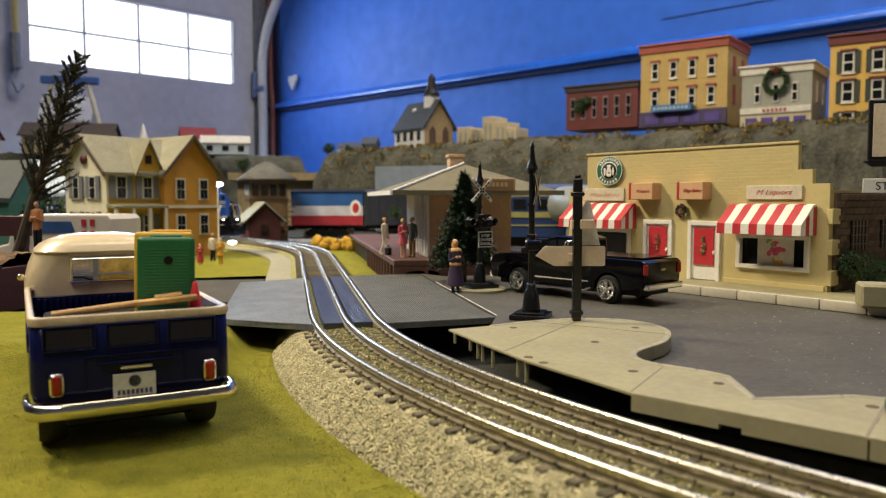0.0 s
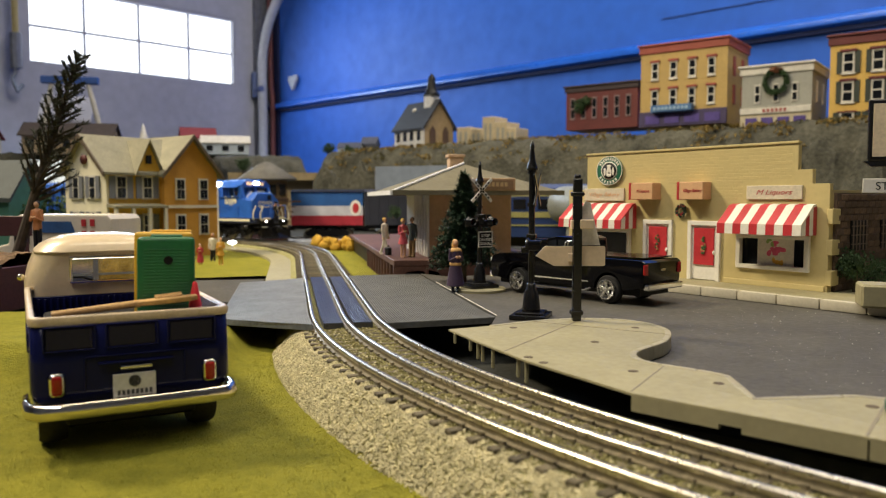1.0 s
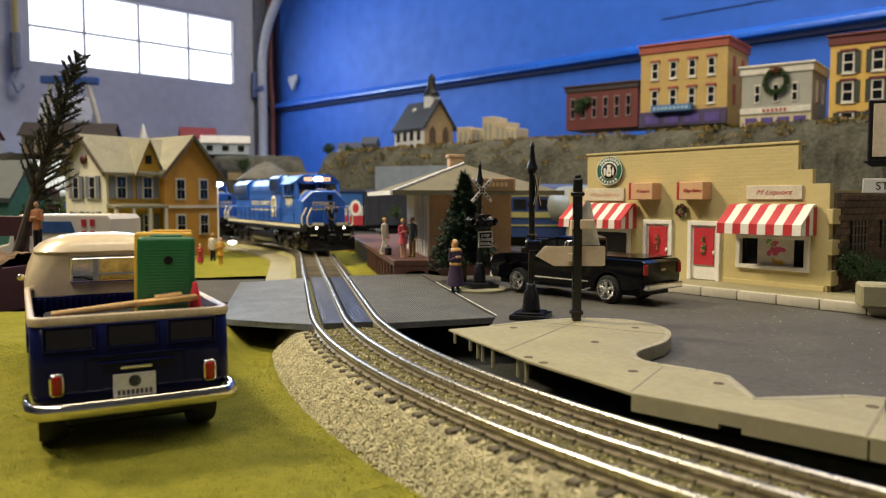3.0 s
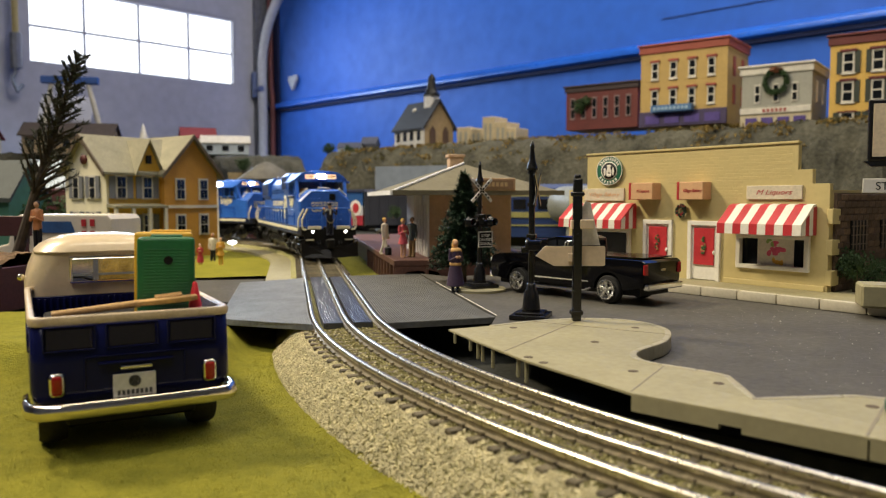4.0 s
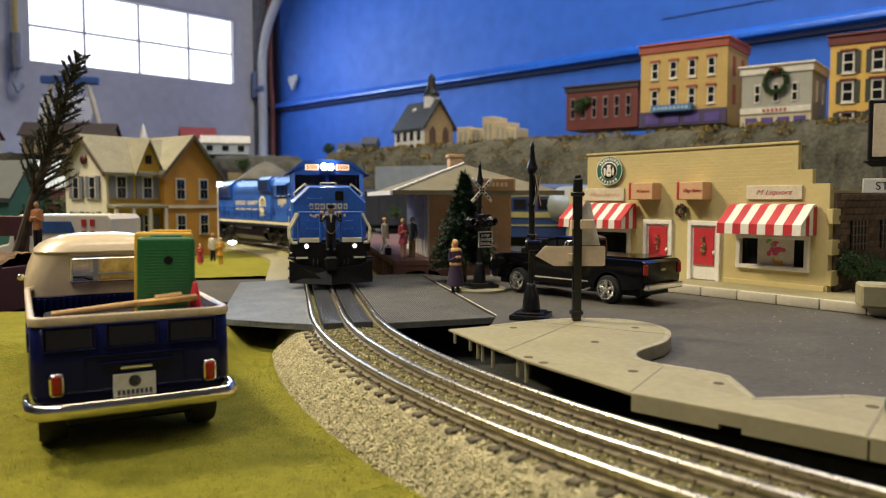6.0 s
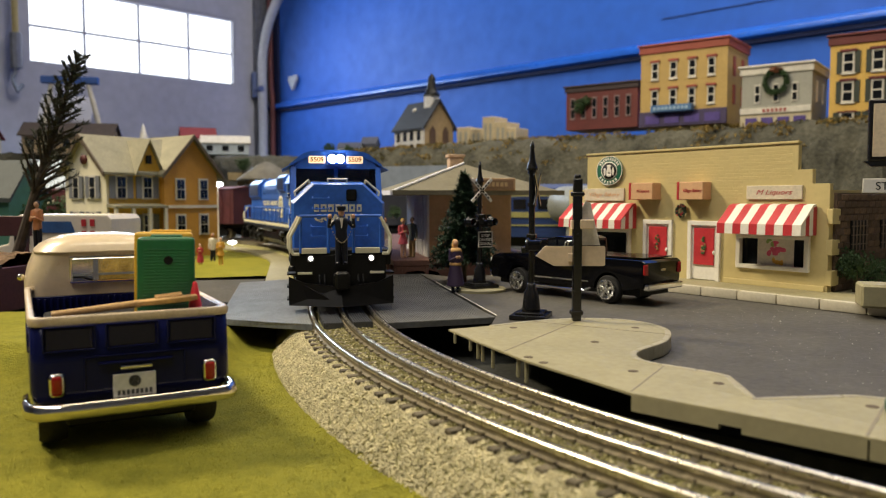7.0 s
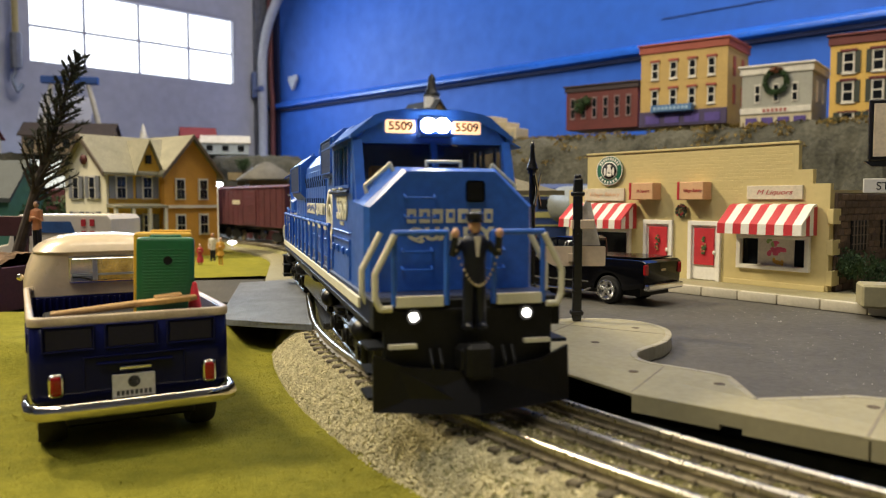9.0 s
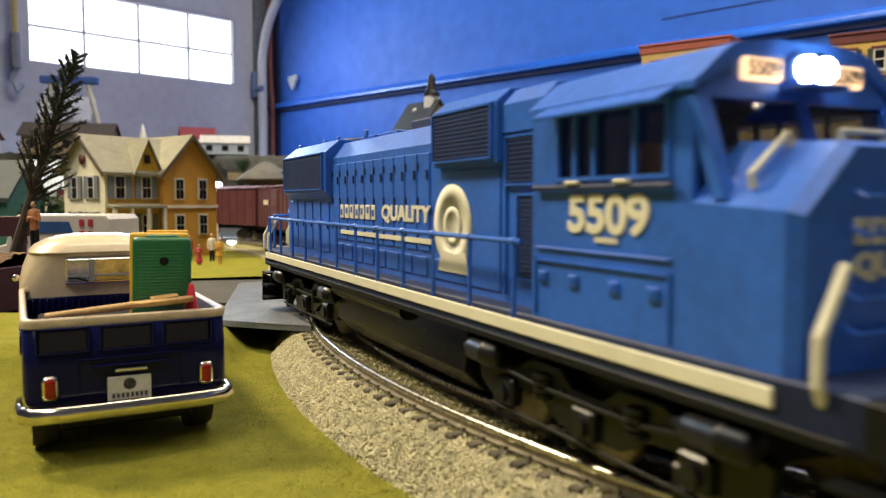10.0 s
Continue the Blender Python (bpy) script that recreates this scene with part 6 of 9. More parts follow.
def locomotive(label):
    t = thing("locomotive", pose(0, 0, RAIL_TOP), label, "locomotive", "blue locomotives")
    DECK, HX, HR, HF = 0.0360, 0.0225, -0.166, 0.106
    # frame with cream edge
    bm = bmesh.new()
    box(bm, 0, 0.004, 0.0275, 0.0600, 0.396, 0.0085, 0.0005)
    fr = part("frame", bm, BLUED, t)
    for s in (-1, 1):
        bm = bmesh.new()
        box(bm, s * 0.0304, -0.003, 0.0306, 0.0010, 0.376, 0.0036, 0.0002)
        part("sill_stripe", bm, LETTER, fr, "cream stripe along the sill")
        bm = bmesh.new()
        box(bm, s * 0.0296, 0.004, 0.0262, 0.0012, 0.390, 0.0022, 0.0003)
        part("sill_channel", bm, BLACKM, fr)
    # long hood with sloping shoulders
    bm = bmesh.new()
    prism(bm, [(-HX, DECK), (-HX, 0.0855), (-0.0165, 0.0930), (-0.010, 0.0942), (0.010, 0.0942), (0.0165, 0.0930), (HX, 0.0855), (HX, DECK)], HR, HF, "y", bevel=0.0006)
    hood = part("long_hood", bm, BLUE, t)
    bm = bmesh.new()
    prism(bm, [(-0.0262, 0.0695), (-0.0262, 0.0888), (-0.0190, 0.0948), (0.0190, 0.0948), (0.0262, 0.0888), (0.0262, 0.0695), (HX, 0.0660), (-HX, 0.0660)], HR + 0.004, -0.082, "y", bevel=0.0006)
    part("radiator_housing", bm, BLUE, hood)
    bm = bmesh.new()
    prism(bm, [(-0.0255, 0.0765), (-0.0255, 0.0945), (-0.0205, 0.0985), (0.0205, 0.0985), (0.0255, 0.0945), (0.0255, 0.0765)], 0.0380, 0.0820, "y", bevel=0.0006)
    part("brake_housing", bm, BLUE, hood)
    bm = bmesh.new()
    prism(bm, [(-0.0240, 0.0850), (-0.0240, 0.0930), (-0.0195, 0.0975), (0.0195, 0.0975), (0.0240, 0.0930), (0.0240, 0.0850)], 0.0822, 0.1045, "y", bevel=0.0006)
    part("filter_housing", bm, BLUE, hood)
    for s in (-1, 1):
        for y0, y1, z0, z1, xx in ((-0.158, -0.086, 0.0712, 0.0880, 0.0264), (0.0405, 0.0795, 0.0785, 0.0935, 0.0257), (0.0845, 0.1035, 0.0705, 0.0835, 0.0229), (0.0910, 0.1005, 0.0440, 0.0670, 0.0229)):
            bm = bmesh.new()
            box(bm, s * xx, (y0 + y1) / 2, z0, 0.0010, y1 - y0, z1 - z0, 0.0002)
            g = part("grille", bm, GRILLE, hood, "dark blue grille")
            bm = bmesh.new()
            for i in range(int((z1 - z0) / 0.0013)):
                box(bm, s * (xx + 0.0005), (y0 + y1) / 2, z0 + 0.0004 + 0.0013 * i, 0.0005, y1 - y0 - 0.001, 0.0005)
            part("grille_slat", bm, GRILLE, g)
            bm = bmesh.new()
            for z in (z0 - 0.0006, z1):
                box(bm, s * (xx + 0.0004), (y0 + y1) / 2, z, 0.0012, y1 - y0 + 0.0016, 0.0006)
            for y in (y0 - 0.0005, y1 + 0.0005):
                box(bm, s * (xx + 0.0004), y, z0 - 0.0006, 0.0012, 0.0006, z1 - z0 + 0.0012)
            part("grille_frame", bm, BLUE, g)
        # hood doors with hinges and latches
        for i in range(10):
            y = -0.0755 + 0.0112 * i
            bm = bmesh.new()
            box(bm, s * (HX + 0.0002), y, 0.0475, 0.0008, 0.0102, 0.0350, 0.0003)
            d = part("hood_door", bm, BLUE, hood)
            bm = bmesh.new()
            for z in (0.0520, 0.0640, 0.0765):
                box(bm, s * (HX + 0.0008), y - 0.0044, z, 0.0008, 0.0009, 0.0026)
            box(bm, s * (HX + 0.0008), y + 0.0036, 0.0730, 0.0008, 0.0011, 0.0034)
            part("latch", bm, BLUED, d)
        for i in range(5):
            bm = bmesh.new()
            box(bm, s * (HX + 0.0002), -0.1510 + 0.0145 * i, 0.0400, 0.0007, 0.0122, 0.0250, 0.0003)
            d = part("hood_door", bm, BLUE, hood)
            bm = bmesh.new()
            box(bm, s * (HX + 0.0007), -0.1465 + 0.0145 * i, 0.0515, 0.0008, 0.0011, 0.0030)
            part("latch", bm, BLUED, d)
        for i in range(9):
            bm = bmesh.new()
            box(bm, s * (HX + 0.0002), -0.0720 + 0.0135 * i, 0.0385, 0.0007, 0.0112, 0.0070, 0.0003)
            part("hood_door", bm, BLUE, hood)
        bm = bmesh.new()
        box(bm, s * (HX + 0.0002), 0.0600, 0.0385, 0.0007, 0.0400, 0.0370, 0.0003)
        box(bm, s * (HX + 0.0005), 0.0830, 0.0385, 0.0006, 0.0010, 0.0440)
        part("blank_panel", bm, BLUE, hood)
        # lettering: the maker's word as plain blocks, the second word in letters, a line below, a wheel emblem
        for k in range(7):
            y = -0.0650 + 0.0068 * k
            bm = bmesh.new()
            box(bm, s * (HX + 0.0009), y, 0.0574, 0.0005, 0.0050 if k % 3 else 0.0042, 0.0062, 0.0002)
            wr = part("letter_block", bm, LETTER, hood)
            bm = bmesh.new()
            box(bm, s * (HX + 0.0012), y + 0.0004 * (k % 2), 0.0590 + 0.0006 * (k % 3), 0.0004, 0.0018, 0.0026)
            part("letter_gap", bm, BLUE, wr)
        words("lettering", "QUALITY", 0.0080, LETTER, hood, pose(s * (HX + 0.0009), 0.0085, 0.0604, 90, 0, 90 * s), 0.0002, 0.0470, 0.0003)
        bm = bmesh.new()
        box(bm, s * (HX + 0.0009), -0.0165, 0.0502, 0.0005, 0.101, 0.0018)
        part("hood_line", bm, LETTER, hood)
        bm = bmesh.new()
        m = Matrix.Translation((s * (HX + 0.0006), 0.0490, 0.0572)) @ Matrix.Rotation(radians(90 * s), 4, "Y")
        lathe(bm, [(0.0138, 0.0), (0.0138, 0.0004), (0.0085, 0.0004), (0.0085, 0.0)], 40, m)
        lathe(bm, [(0.0064, 0.0), (0.0064, 0.0004), (0.0040, 0.0004), (0.0040, 0.0)], 28, m)
        prism(bm, [(0.0390, 0.0418), (0.0610, 0.0418), (0.0590, 0.0490), (0.0520, 0.0480), (0.0410, 0.0490)], s * (HX + 0.0008), s * (HX + 0.0011), "x")
        part("emblem", bm, LETTER, hood, "round cream wheel emblem")
    # roof fans, hatches, stack, lifting lugs
    for y in (-0.150, -0.126, -0.102):
        bm = bmesh.new()
        lathe(bm, [(0.0105, 0.0945), (0.0105, 0.0962), (0.0095, 0.0970), (0.0020, 0.0970)], 24, Matrix.Translation((0, y, 0)))
        part("roof_fan", bm, BLUED, hood)
    bm = bmesh.new()
    box(bm, 0, -0.005, 0.0940, 0.016, 0.030, 0.0046, 0.0006)
    part("exhaust_stack", bm, BLUED, hood)
    for y in (0.024, -0.035, -0.062):
        bm = bmesh.new()
        box(bm, 0, y, 0.0938, 0.024, 0.020, 0.0016, 0.0004)
        part("roof_hatch", bm, BLUE, hood)
    for s in (-1, 1):
        for y in (-0.160, -0.112, -0.090, -0.050):
            bm = bmesh.new()
            box(bm, s * 0.0170, y, 0.0935, 0.0012, 0.0040, 0.0034, 0.0004)
            part("lifting_lug", bm, BLUE, hood)
    # cab with real window openings: posts, sill and roof
    CY0, CY1, CW = 0.1075, 0.1640, 0.0292
    WY0, WY1, WZ0_, WZ1_ = 0.1185, 0.1580, 0.0708, 0.0858
    cab = new("cab")
    cab.parent = t
    for s in (-1, 1):
        bm = bmesh.new()
        box(bm, s * (CW - 0.0008), (CY0 + CY1) / 2, DECK - 0.002, 0.0016, CY1 - CY0, WZ0_ - DECK + 0.002)
        box(bm, s * (CW - 0.0008), (CY0 + WY0) / 2, WZ0_, 0.0016, WY0 - CY0, 0.0178)
        box(bm, s * (CW - 0.0008), (CY1 + WY1) / 2, WZ0_, 0.0016, CY1 - WY1, 0.0178)
        box(bm, s * (CW - 0.0008), (CY0 + CY1) / 2, WZ1_, 0.0016, CY1 - CY0, 0.0032)
        part("cab_side", bm, BLUE, cab)
    bm = bmesh.new()
    box(bm, 0, CY0 + 0.0008, DECK, 2 * CW - 0.002, 0.0016, 0.0530)
    part("cab_wall", bm, BLUE, cab)
    bm = bmesh.new()
    prism(bm, [(-CW - 0.0008, 0.0872), (-CW - 0.0008, 0.0886), (-0.0215, 0.0955), (-0.0180, 0.0968), (-0.0090, 0.0980), (0.0090, 0.0980), (0.0180, 0.0968), (0.0215, 0.0955), (CW + 0.0008, 0.0886), (CW + 0.0008, 0.0872), (0.0165, 0.0945), (-0.0165, 0.0945)], CY0 - 0.001, CY1 + 0.0010, "y")
    roof = part("cab_roof", bm, BLUE, cab)
    bm = bmesh.new()
    prism(bm, [(-CW + 0.0008, 0.0858), (-0.0205, 0.0945), (0.0205, 0.0945), (CW - 0.0008, 0.0858)], CY1 - 0.0035, CY1 - 0.0002, "y")
    part("cab_brow", bm, BLUE, cab)
    for y in (0.118, 0.142):
        bm = bmesh.new()
        box(bm, 0, y, 0.0978, 0.014, 0.014, 0.0013, 0.0004)
        part("roof_hatch", bm, BLUE, roof)
    # windscreen: raked panes between posts, down to the nose's shoulders at the sides
    for x, z0 in ((-0.0274, 0.0660), (0.0, 0.0760), (0.0274, 0.0660)):
        yb = CY1 + (0.0862 - z0) * 0.40
        bm = bmesh.new()
        prism(bm, [(yb, z0), (CY1, 0.0870), (CY1 - 0.0028, 0.0870), (yb - 0.0030, z0)], x - (0.0017 if x else 0.0012), x + (0.0017 if x else 0.0012), "x")
        part("windscreen_post", bm, BLUE, cab)
    bm = bmesh.new()
    for s in (-1, 1):
        v = [bm.verts.new((s * x, CY1 + (0.0862 - z) * 0.40 - 0.0012, z)) for x, z in ((0.0013, 0.0770), (0.0150, 0.0770), (0.0257, 0.0665), (0.0257, 0.0862), (0.0013, 0.0862))]
        w = [bm.verts.new(q.co - Vector((0, 0.0005, 0))) for q in v]
        bm.faces.new(v), bm.faces.new(w[::-1])
        for i in range(5):
            bm.faces.new((v[i], v[(i + 1) % 5], w[(i + 1) % 5], w[i]))
    bmesh.ops.recalc_face_normals(bm, faces=bm.faces[:])
    SMOKE = glass("cab_glass", (0.86, 0.80, 0.74), 0.03)
    part("windscreen", bm, SMOKE, cab, "raked two-pane windscreen").visible_shadow = False
    for s in (-1, 1):
        bm = bmesh.new()
        box(bm, s * (CW - 0.001), (WY0 + WY1) / 2, WZ0_, 0.0006, WY1 - WY0, WZ1_ - WZ0_)
        part("side_pane", bm, SMOKE, cab).visible_shadow = False
        bm = bmesh.new()
        for y in (WY0 + 0.0006, 0.1262, 0.1335, 0.1475, WY1 - 0.0006):
            box(bm, s * (CW + 0.0001), y, WZ0_, 0.0012, 0.0012, WZ1_ - WZ0_)
        for z in (WZ0_ - 0.0006, WZ1_ - 0.0004):
            box(bm, s * (CW + 0.0001), (WY0 + WY1) / 2, z, 0.0013, WY1 - WY0 + 0.0006, 0.0010)
        part("window_frame", bm, BLUE, cab)
        bm = bmesh.new()
        prism(bm, [(s * (CW + 0.0002), 0.0885), (s * (CW + 0.0056), 0.0856), (s * (CW + 0.0056), 0.0850), (s * (CW + 0.0002), 0.0877)], 0.1150, 0.1600, "y")
        part("sunshade", bm, BLUE, cab)
        bm = bmesh.new()
        tube(bm, (s * (CW + 0.0012), 0.1100, 0.0688), (s * (CW + 0.0012), 0.1600, 0.0688), 0.0007, n=8)
        part("arm_rest", bm, BLUED, cab)
        bm = bmesh.new()
        for y in (0.1270, 0.1450):
            box(bm, s * (CW + 0.0016), y, 0.0694, 0.0016, 0.0050, 0.0009, 0.0003)
        part("arm_pad", bm, LETTER, cab, "cream arm pad")
        words("number", "5509", 0.0118, LETTER, cab, pose(s * (CW + 0.0003), 0.1380, 0.0622, 90, 0, 90 * s), 0.0002, 0.0285, 0.0004)
        bm = bmesh.new()
        for k in range(5):
            box(bm, s * (CW + 0.0003), 0.1348 + 0.0017 * k, 0.0562, 0.0004, 0.0011, 0.0013)
        part("small_writing", bm, LETTER, cab)
        bm = bmesh.new()
        box(bm, s * (CW + 0.0003), 0.1345, 0.0535, 0.0008, 0.0490, 0.0007, 0.0002)
        box(bm, s * (CW + 0.0003), 0.1345, 0.0505, 0.0008, 0.0490, 0.0005)
        for y in (0.1095, 0.1585):
            box(bm, s * (CW + 0.0003), y, DECK + 0.001, 0.0008, 0.0006, 0.0145)
        for y in (0.1130, 0.1260, 0.1410, 0.1540):
            box(bm, s * (CW + 0.0004), y, 0.0452, 0.0009, 0.0034, 0.0028, 0.0002)
            box(bm, s * (CW + 0.0008), y, 0.0462, 0.0009, 0.0012, 0.0010)
        part("cab_fitting", bm, BLUE, cab)
    TAN = mat("interior_tan", (0.46, 0.28, 0.15), 0.7)
    bm = bmesh.new()
    box(bm, 0, 0.135, 0.0500, 0.054, 0.050, 0.0060)
    box(bm, 0, 0.1620, 0.0560, 0.050, 0.0060, 0.0120, 0.001)
    part("cab_floor", bm, TAN, cab)
    for x, y in ((0.0135, 0.140), (-0.0135, 0.140)):
        bm = bmesh.new()
        box(bm, x, y, 0.0560, 0.010, 0.010, 0.0100, 0.001)
        box(bm, x, y - 0.0050, 0.0640, 0.010, 0.0024, 0.0150, 0.001)
        part("crew_seat", bm, TAN, cab)
    bm = bmesh.new()
    box(bm, 0.005, 0.1535, 0.0560, 0.016, 0.007, 0.0180, 0.001)
    part("control_stand", bm, TAN, cab)
    # nose with cut corners and a bevelled front edge
    bm = bmesh.new()
    prof = [(-0.0292, DECK - 0.003), (-0.0292, 0.0655), (-0.0160, 0.0775), (0.0160, 0.0775), (0.0292, 0.0655), (0.0292, DECK - 0.003)]
    prof_f = [(-0.0290, DECK - 0.003), (-0.0290, 0.0640), (-0.0160, 0.0762), (0.0160, 0.0762), (0.0290, 0.0640), (0.0290, DECK - 0.003)]
    a = [bm.verts.new((x, CY1 - 0.001, z)) for x, z in prof]
    b = [bm.verts.new((x, 0.1855, z)) for x, z in prof_f]
    c = [bm.verts.new((x * 0.945, 0.1880, DECK + (z - DECK) * 0.975)) for x, z in prof_f]
    for u, v in ((a, b), (b, c)):
        for i in range(6):
            bm.faces.new((u[i], u[(i + 1) % 6], v[(i + 1) % 6], v[i]))
    bm.faces.new(c), bm.faces.new(a[::-1])
    bmesh.ops.recalc_face_normals(bm, faces=bm.faces[:])
    nose = part("nose", bm, BLUE, t)
    for i in range(7):
        bm = bmesh.new()
        box(bm, 0.0136 - 0.0044 * i, 0.1881, 0.0582, 0.0036 if i % 3 else 0.0030, 0.0005, 0.0046, 0.0001)
        wr = part("letter_block", bm, LETTER, nose)
        bm = bmesh.new()
        box(bm, 0.0136 - 0.0044 * i, 0.1884, 0.0594 + 0.0005 * (i % 2), 0.0013, 0.0004, 0.0018)
        part("letter_gap", bm, BLUE, wr)
    words("lettering", "QUALITY", 0.0056, LETTER, nose, pose(0.0004, 0.1881, 0.0544, 90, 0, 180), 0.0002, 0.0300, 0.0003)
    bm = bmesh.new()
    box(bm, -0.0080, 0.1884, 0.0650, 0.0064, 0.0014, 0.0072, 0.0014, seg=3)
    part("nose_window", bm, BLACKM, nose)
    bm = bmesh.new()
    for x, z in ((0.0110, 0.0665), (0.0110, 0.0600), (0.0120, 0.0490), (0.0120, 0.0430), (-0.0130, 0.0490), (-0.0130, 0.0430)):
        pipe(bm, [(x - 0.0050, 0.1878, z + 0.0010), (x - 0.0048, 0.1905, z), (x + 0.0048, 0.1905, z), (x + 0.0050, 0.1878, z + 0.0010)], 0.0004, 6)
    part("grab_iron", bm, BLUE, nose)
    bm = bmesh.new()
    pipe(bm, [(-0.006, 0.178, 0.0765), (-0.006, 0.178, 0.0788), (0.006, 0.178, 0.0788), (0.006, 0.178, 0.0765)], 0.0006, 6)
    for s in (-1, 1):
        pipe(bm, [(s * 0.0172, 0.176, 0.0755), (s * 0.0182, 0.176, 0.0780), (s * 0.0268, 0.176, 0.0706), (s * 0.0262, 0.176, 0.0680)], 0.0007, 6)
    part("nose_rail", bm, LETTER, nose, "cream grab rails over the nose")
    # headlights and number boards
    bm = bmesh.new()
    box(bm, 0, CY1 + 0.0012, 0.0890, 0.0105, 0.0040, 0.0062, 0.0010)
    # added lip below the bulbs, blocks their reflection in the windscreen
    box(bm, 0, CY1 + 0.0030, 0.0880, 0.0122, 0.0070, 0.0009)
    hl = part("headlight", bm, BLUE, t)
    for s in (-1, 1):
        bm = bmesh.new()
        m = Matrix.Translation((s * 0.0026, CY1 + 0.0030, 0.0921)) @ Matrix.Rotation(radians(-90), 4, "X")
        lathe(bm, [(0.0027, 0.0), (0.0026, 0.0008), (0.0012, 0.0013)], 18, m)
        part("bulb", bm, HEADLIGHT, hl, "glaring white headlight")
        bm = bmesh.new()
        box(bm, s * 0.0122, CY1 + 0.0004, 0.0894, 0.0106, 0.0016, 0.0046, 0.0005)
        nb = part("number_board", bm, BOARD, t, "glowing amber number board")
        words("number", "5509", 0.0042, BLACKM, nb, pose(s * 0.0122, CY1 + 0.0013, 0.0917, 90, 0, 180), 0.0001, 0.0088, 0.0001)
    # front and rear platforms, pilots, plough
    for e in (1, -1):
        yb = 0.2085 if e > 0 else -0.1960
        bm = bmesh.new()
        box(bm, 0, yb - e * 0.012, 0.0265, 0.0600, 0.0240, 0.0092, 0.0004)
        box(bm, 0, yb - e * 0.001, 0.0130, 0.0540, 0.0030, 0.0200, 0.0005)
        pil = part("pilot", bm, BLACKM, t, "black pilot")
        for s in (-1, 1):
            bm = bmesh.new()
            box(bm, s * 0.0160, yb + e * 0.0006, 0.0336, 0.0150, 0.0012, 0.0034, 0.0002)
            part("pilot_stripe", bm, LETTER, pil)
            bm = bmesh.new()
            box(bm, s * 0.0215, yb + e * 0.0012, 0.0215, 0.0085, 0.0030, 0.0012)
            part("step_edge", bm, LETTER, pil)
            for k in range(3):
                bm = bmesh.new()
                box(bm, s * 0.0290, yb - e * (0.006 + 0.0), 0.0060 + 0.0075 * k, 0.0060, 0.0130, 0.0010)
                part("step", bm, BLACKM, pil)
        bm = bmesh.new()
        box(bm, 0, yb + e * 0.004, 0.0140, 0.0100, 0.0090, 0.0080, 0.0012)
        box(bm, 0, yb + e * 0.009, 0.0125, 0.0085, 0.0060, 0.0110, 0.0014)
        part("coupler", bm, BLACKM, t)
        for x in (-0.010, -0.013, 0.010, 0.013):
            bm = bmesh.new()
            pipe(bm, [(x, yb + e * 0.002, 0.0210), (x, yb + e * 0.005, 0.0170), (x * 0.9, yb + e * 0.0055, 0.0090)], 0.0006, 6)
            part("air_hose", bm, BLACKM, t)
        # plough
        bm = bmesh.new()
        for s in (-1, 1):
            v = [bm.verts.new(q) for q in ((0, yb + e * 0.0120, 0.0025), (s * 0.0310, yb + e * 0.0050, 0.0035), (s * 0.0310, yb + e * 0.0040, 0.0205), (s * 0.022, yb + e * 0.0045, 0.0165), (0, yb + e * 0.0070, 0.0140))]
            w = [bm.verts.new((q.co.x, q.co.y - e * 0.0015, q.co.z)) for q in v]
            bm.faces.new(v), bm.faces.new(w[::-1])
            for i in range(5):
                bm.faces.new((v[i], v[(i + 1) % 5], w[(i + 1) % 5], w[i]))
        bmesh.ops.recalc_face_normals(bm, faces=bm.faces[:])
        part("snow_plough", bm, mat("plough_black", (0.006, 0.0055, 0.0055), 0.36, var=0.25, spec=0.3) if "plough_black" not in bpy.data.materials else bpy.data.materials["plough_black"], t)
        # railings across the end
        yr = yb + e * 0.0005
        for s in (-1, 1):
            bm = bmesh.new()
            pipe(bm, [(s * 0.0075, yr, 0.0340), (s * 0.0075, yr, 0.0560), (s * 0.0238, yr, 0.0560), (s * 0.0238, yr, 0.0340)], 0.0009, 8)
            part("end_rail", bm, BLUE, t)
        for s in (-1, 1):
            for yy, xx in ((yr + e * 0.001, 0.0292), (yr - e * 0.0150, 0.0305)):
                bm = bmesh.new()
                pipe(bm, [(s * (xx - 0.0045), yy, 0.0335), (s * (xx - 0.0010), yy, 0.0335), (s * (xx + 0.0005), yy, 0.0365), (s * (xx + 0.0005), yy, 0.0440), (s * (xx - 0.0055), yy, 0.0555)], 0.0010, 8)
                part("step_handrail", bm, LETTER, t, "cream corner handrail")
    # ditch lights in front
    for s in (-1, 1):
        bm = bmesh.new()
        m = Matrix.Translation((s * 0.0180, 0.2095, 0.0308)) @ Matrix.Rotation(radians(-90), 4, "X")
        lathe(bm, [(0.0026, -0.003), (0.0026, 0.0008), (0.0020, 0.0008), (0.0020, 0.0004)], 18, m)
        dl = part("ditch_light", bm, BLACKM, t)
        bm = bmesh.new()
        lathe(bm, [(0.0013, 0.0005), (0.0012, 0.0010), (0.0005, 0.0013)], 18, m)
        part("bulb", bm, DITCHLIGHT, dl, "glowing ditch light")
    # side handrails
    for s in (-1, 1):
        bm = bmesh.new()
        pipe(bm, [(s * 0.0300, -0.188, 0.0400), (s * 0.0300, -0.182, 0.0548), (s * 0.0300, 0.1000, 0.0548), (s * 0.0300, 0.1030, 0.0548)], 0.0008, 8)
        part("handrail", bm, BLUE, t)
        for i in range(12):
            bm = bmesh.new()
            y = -0.181 + 0.0255 * i
            tube(bm, (s * 0.0300, y, 0.0300), (s * 0.0300, y, 0.0548), 0.0007, n=8)
            ball(bm, (s * 0.0300, y, 0.0548), (0.0012, 0.0012, 0.0012), 0, 8, 6)
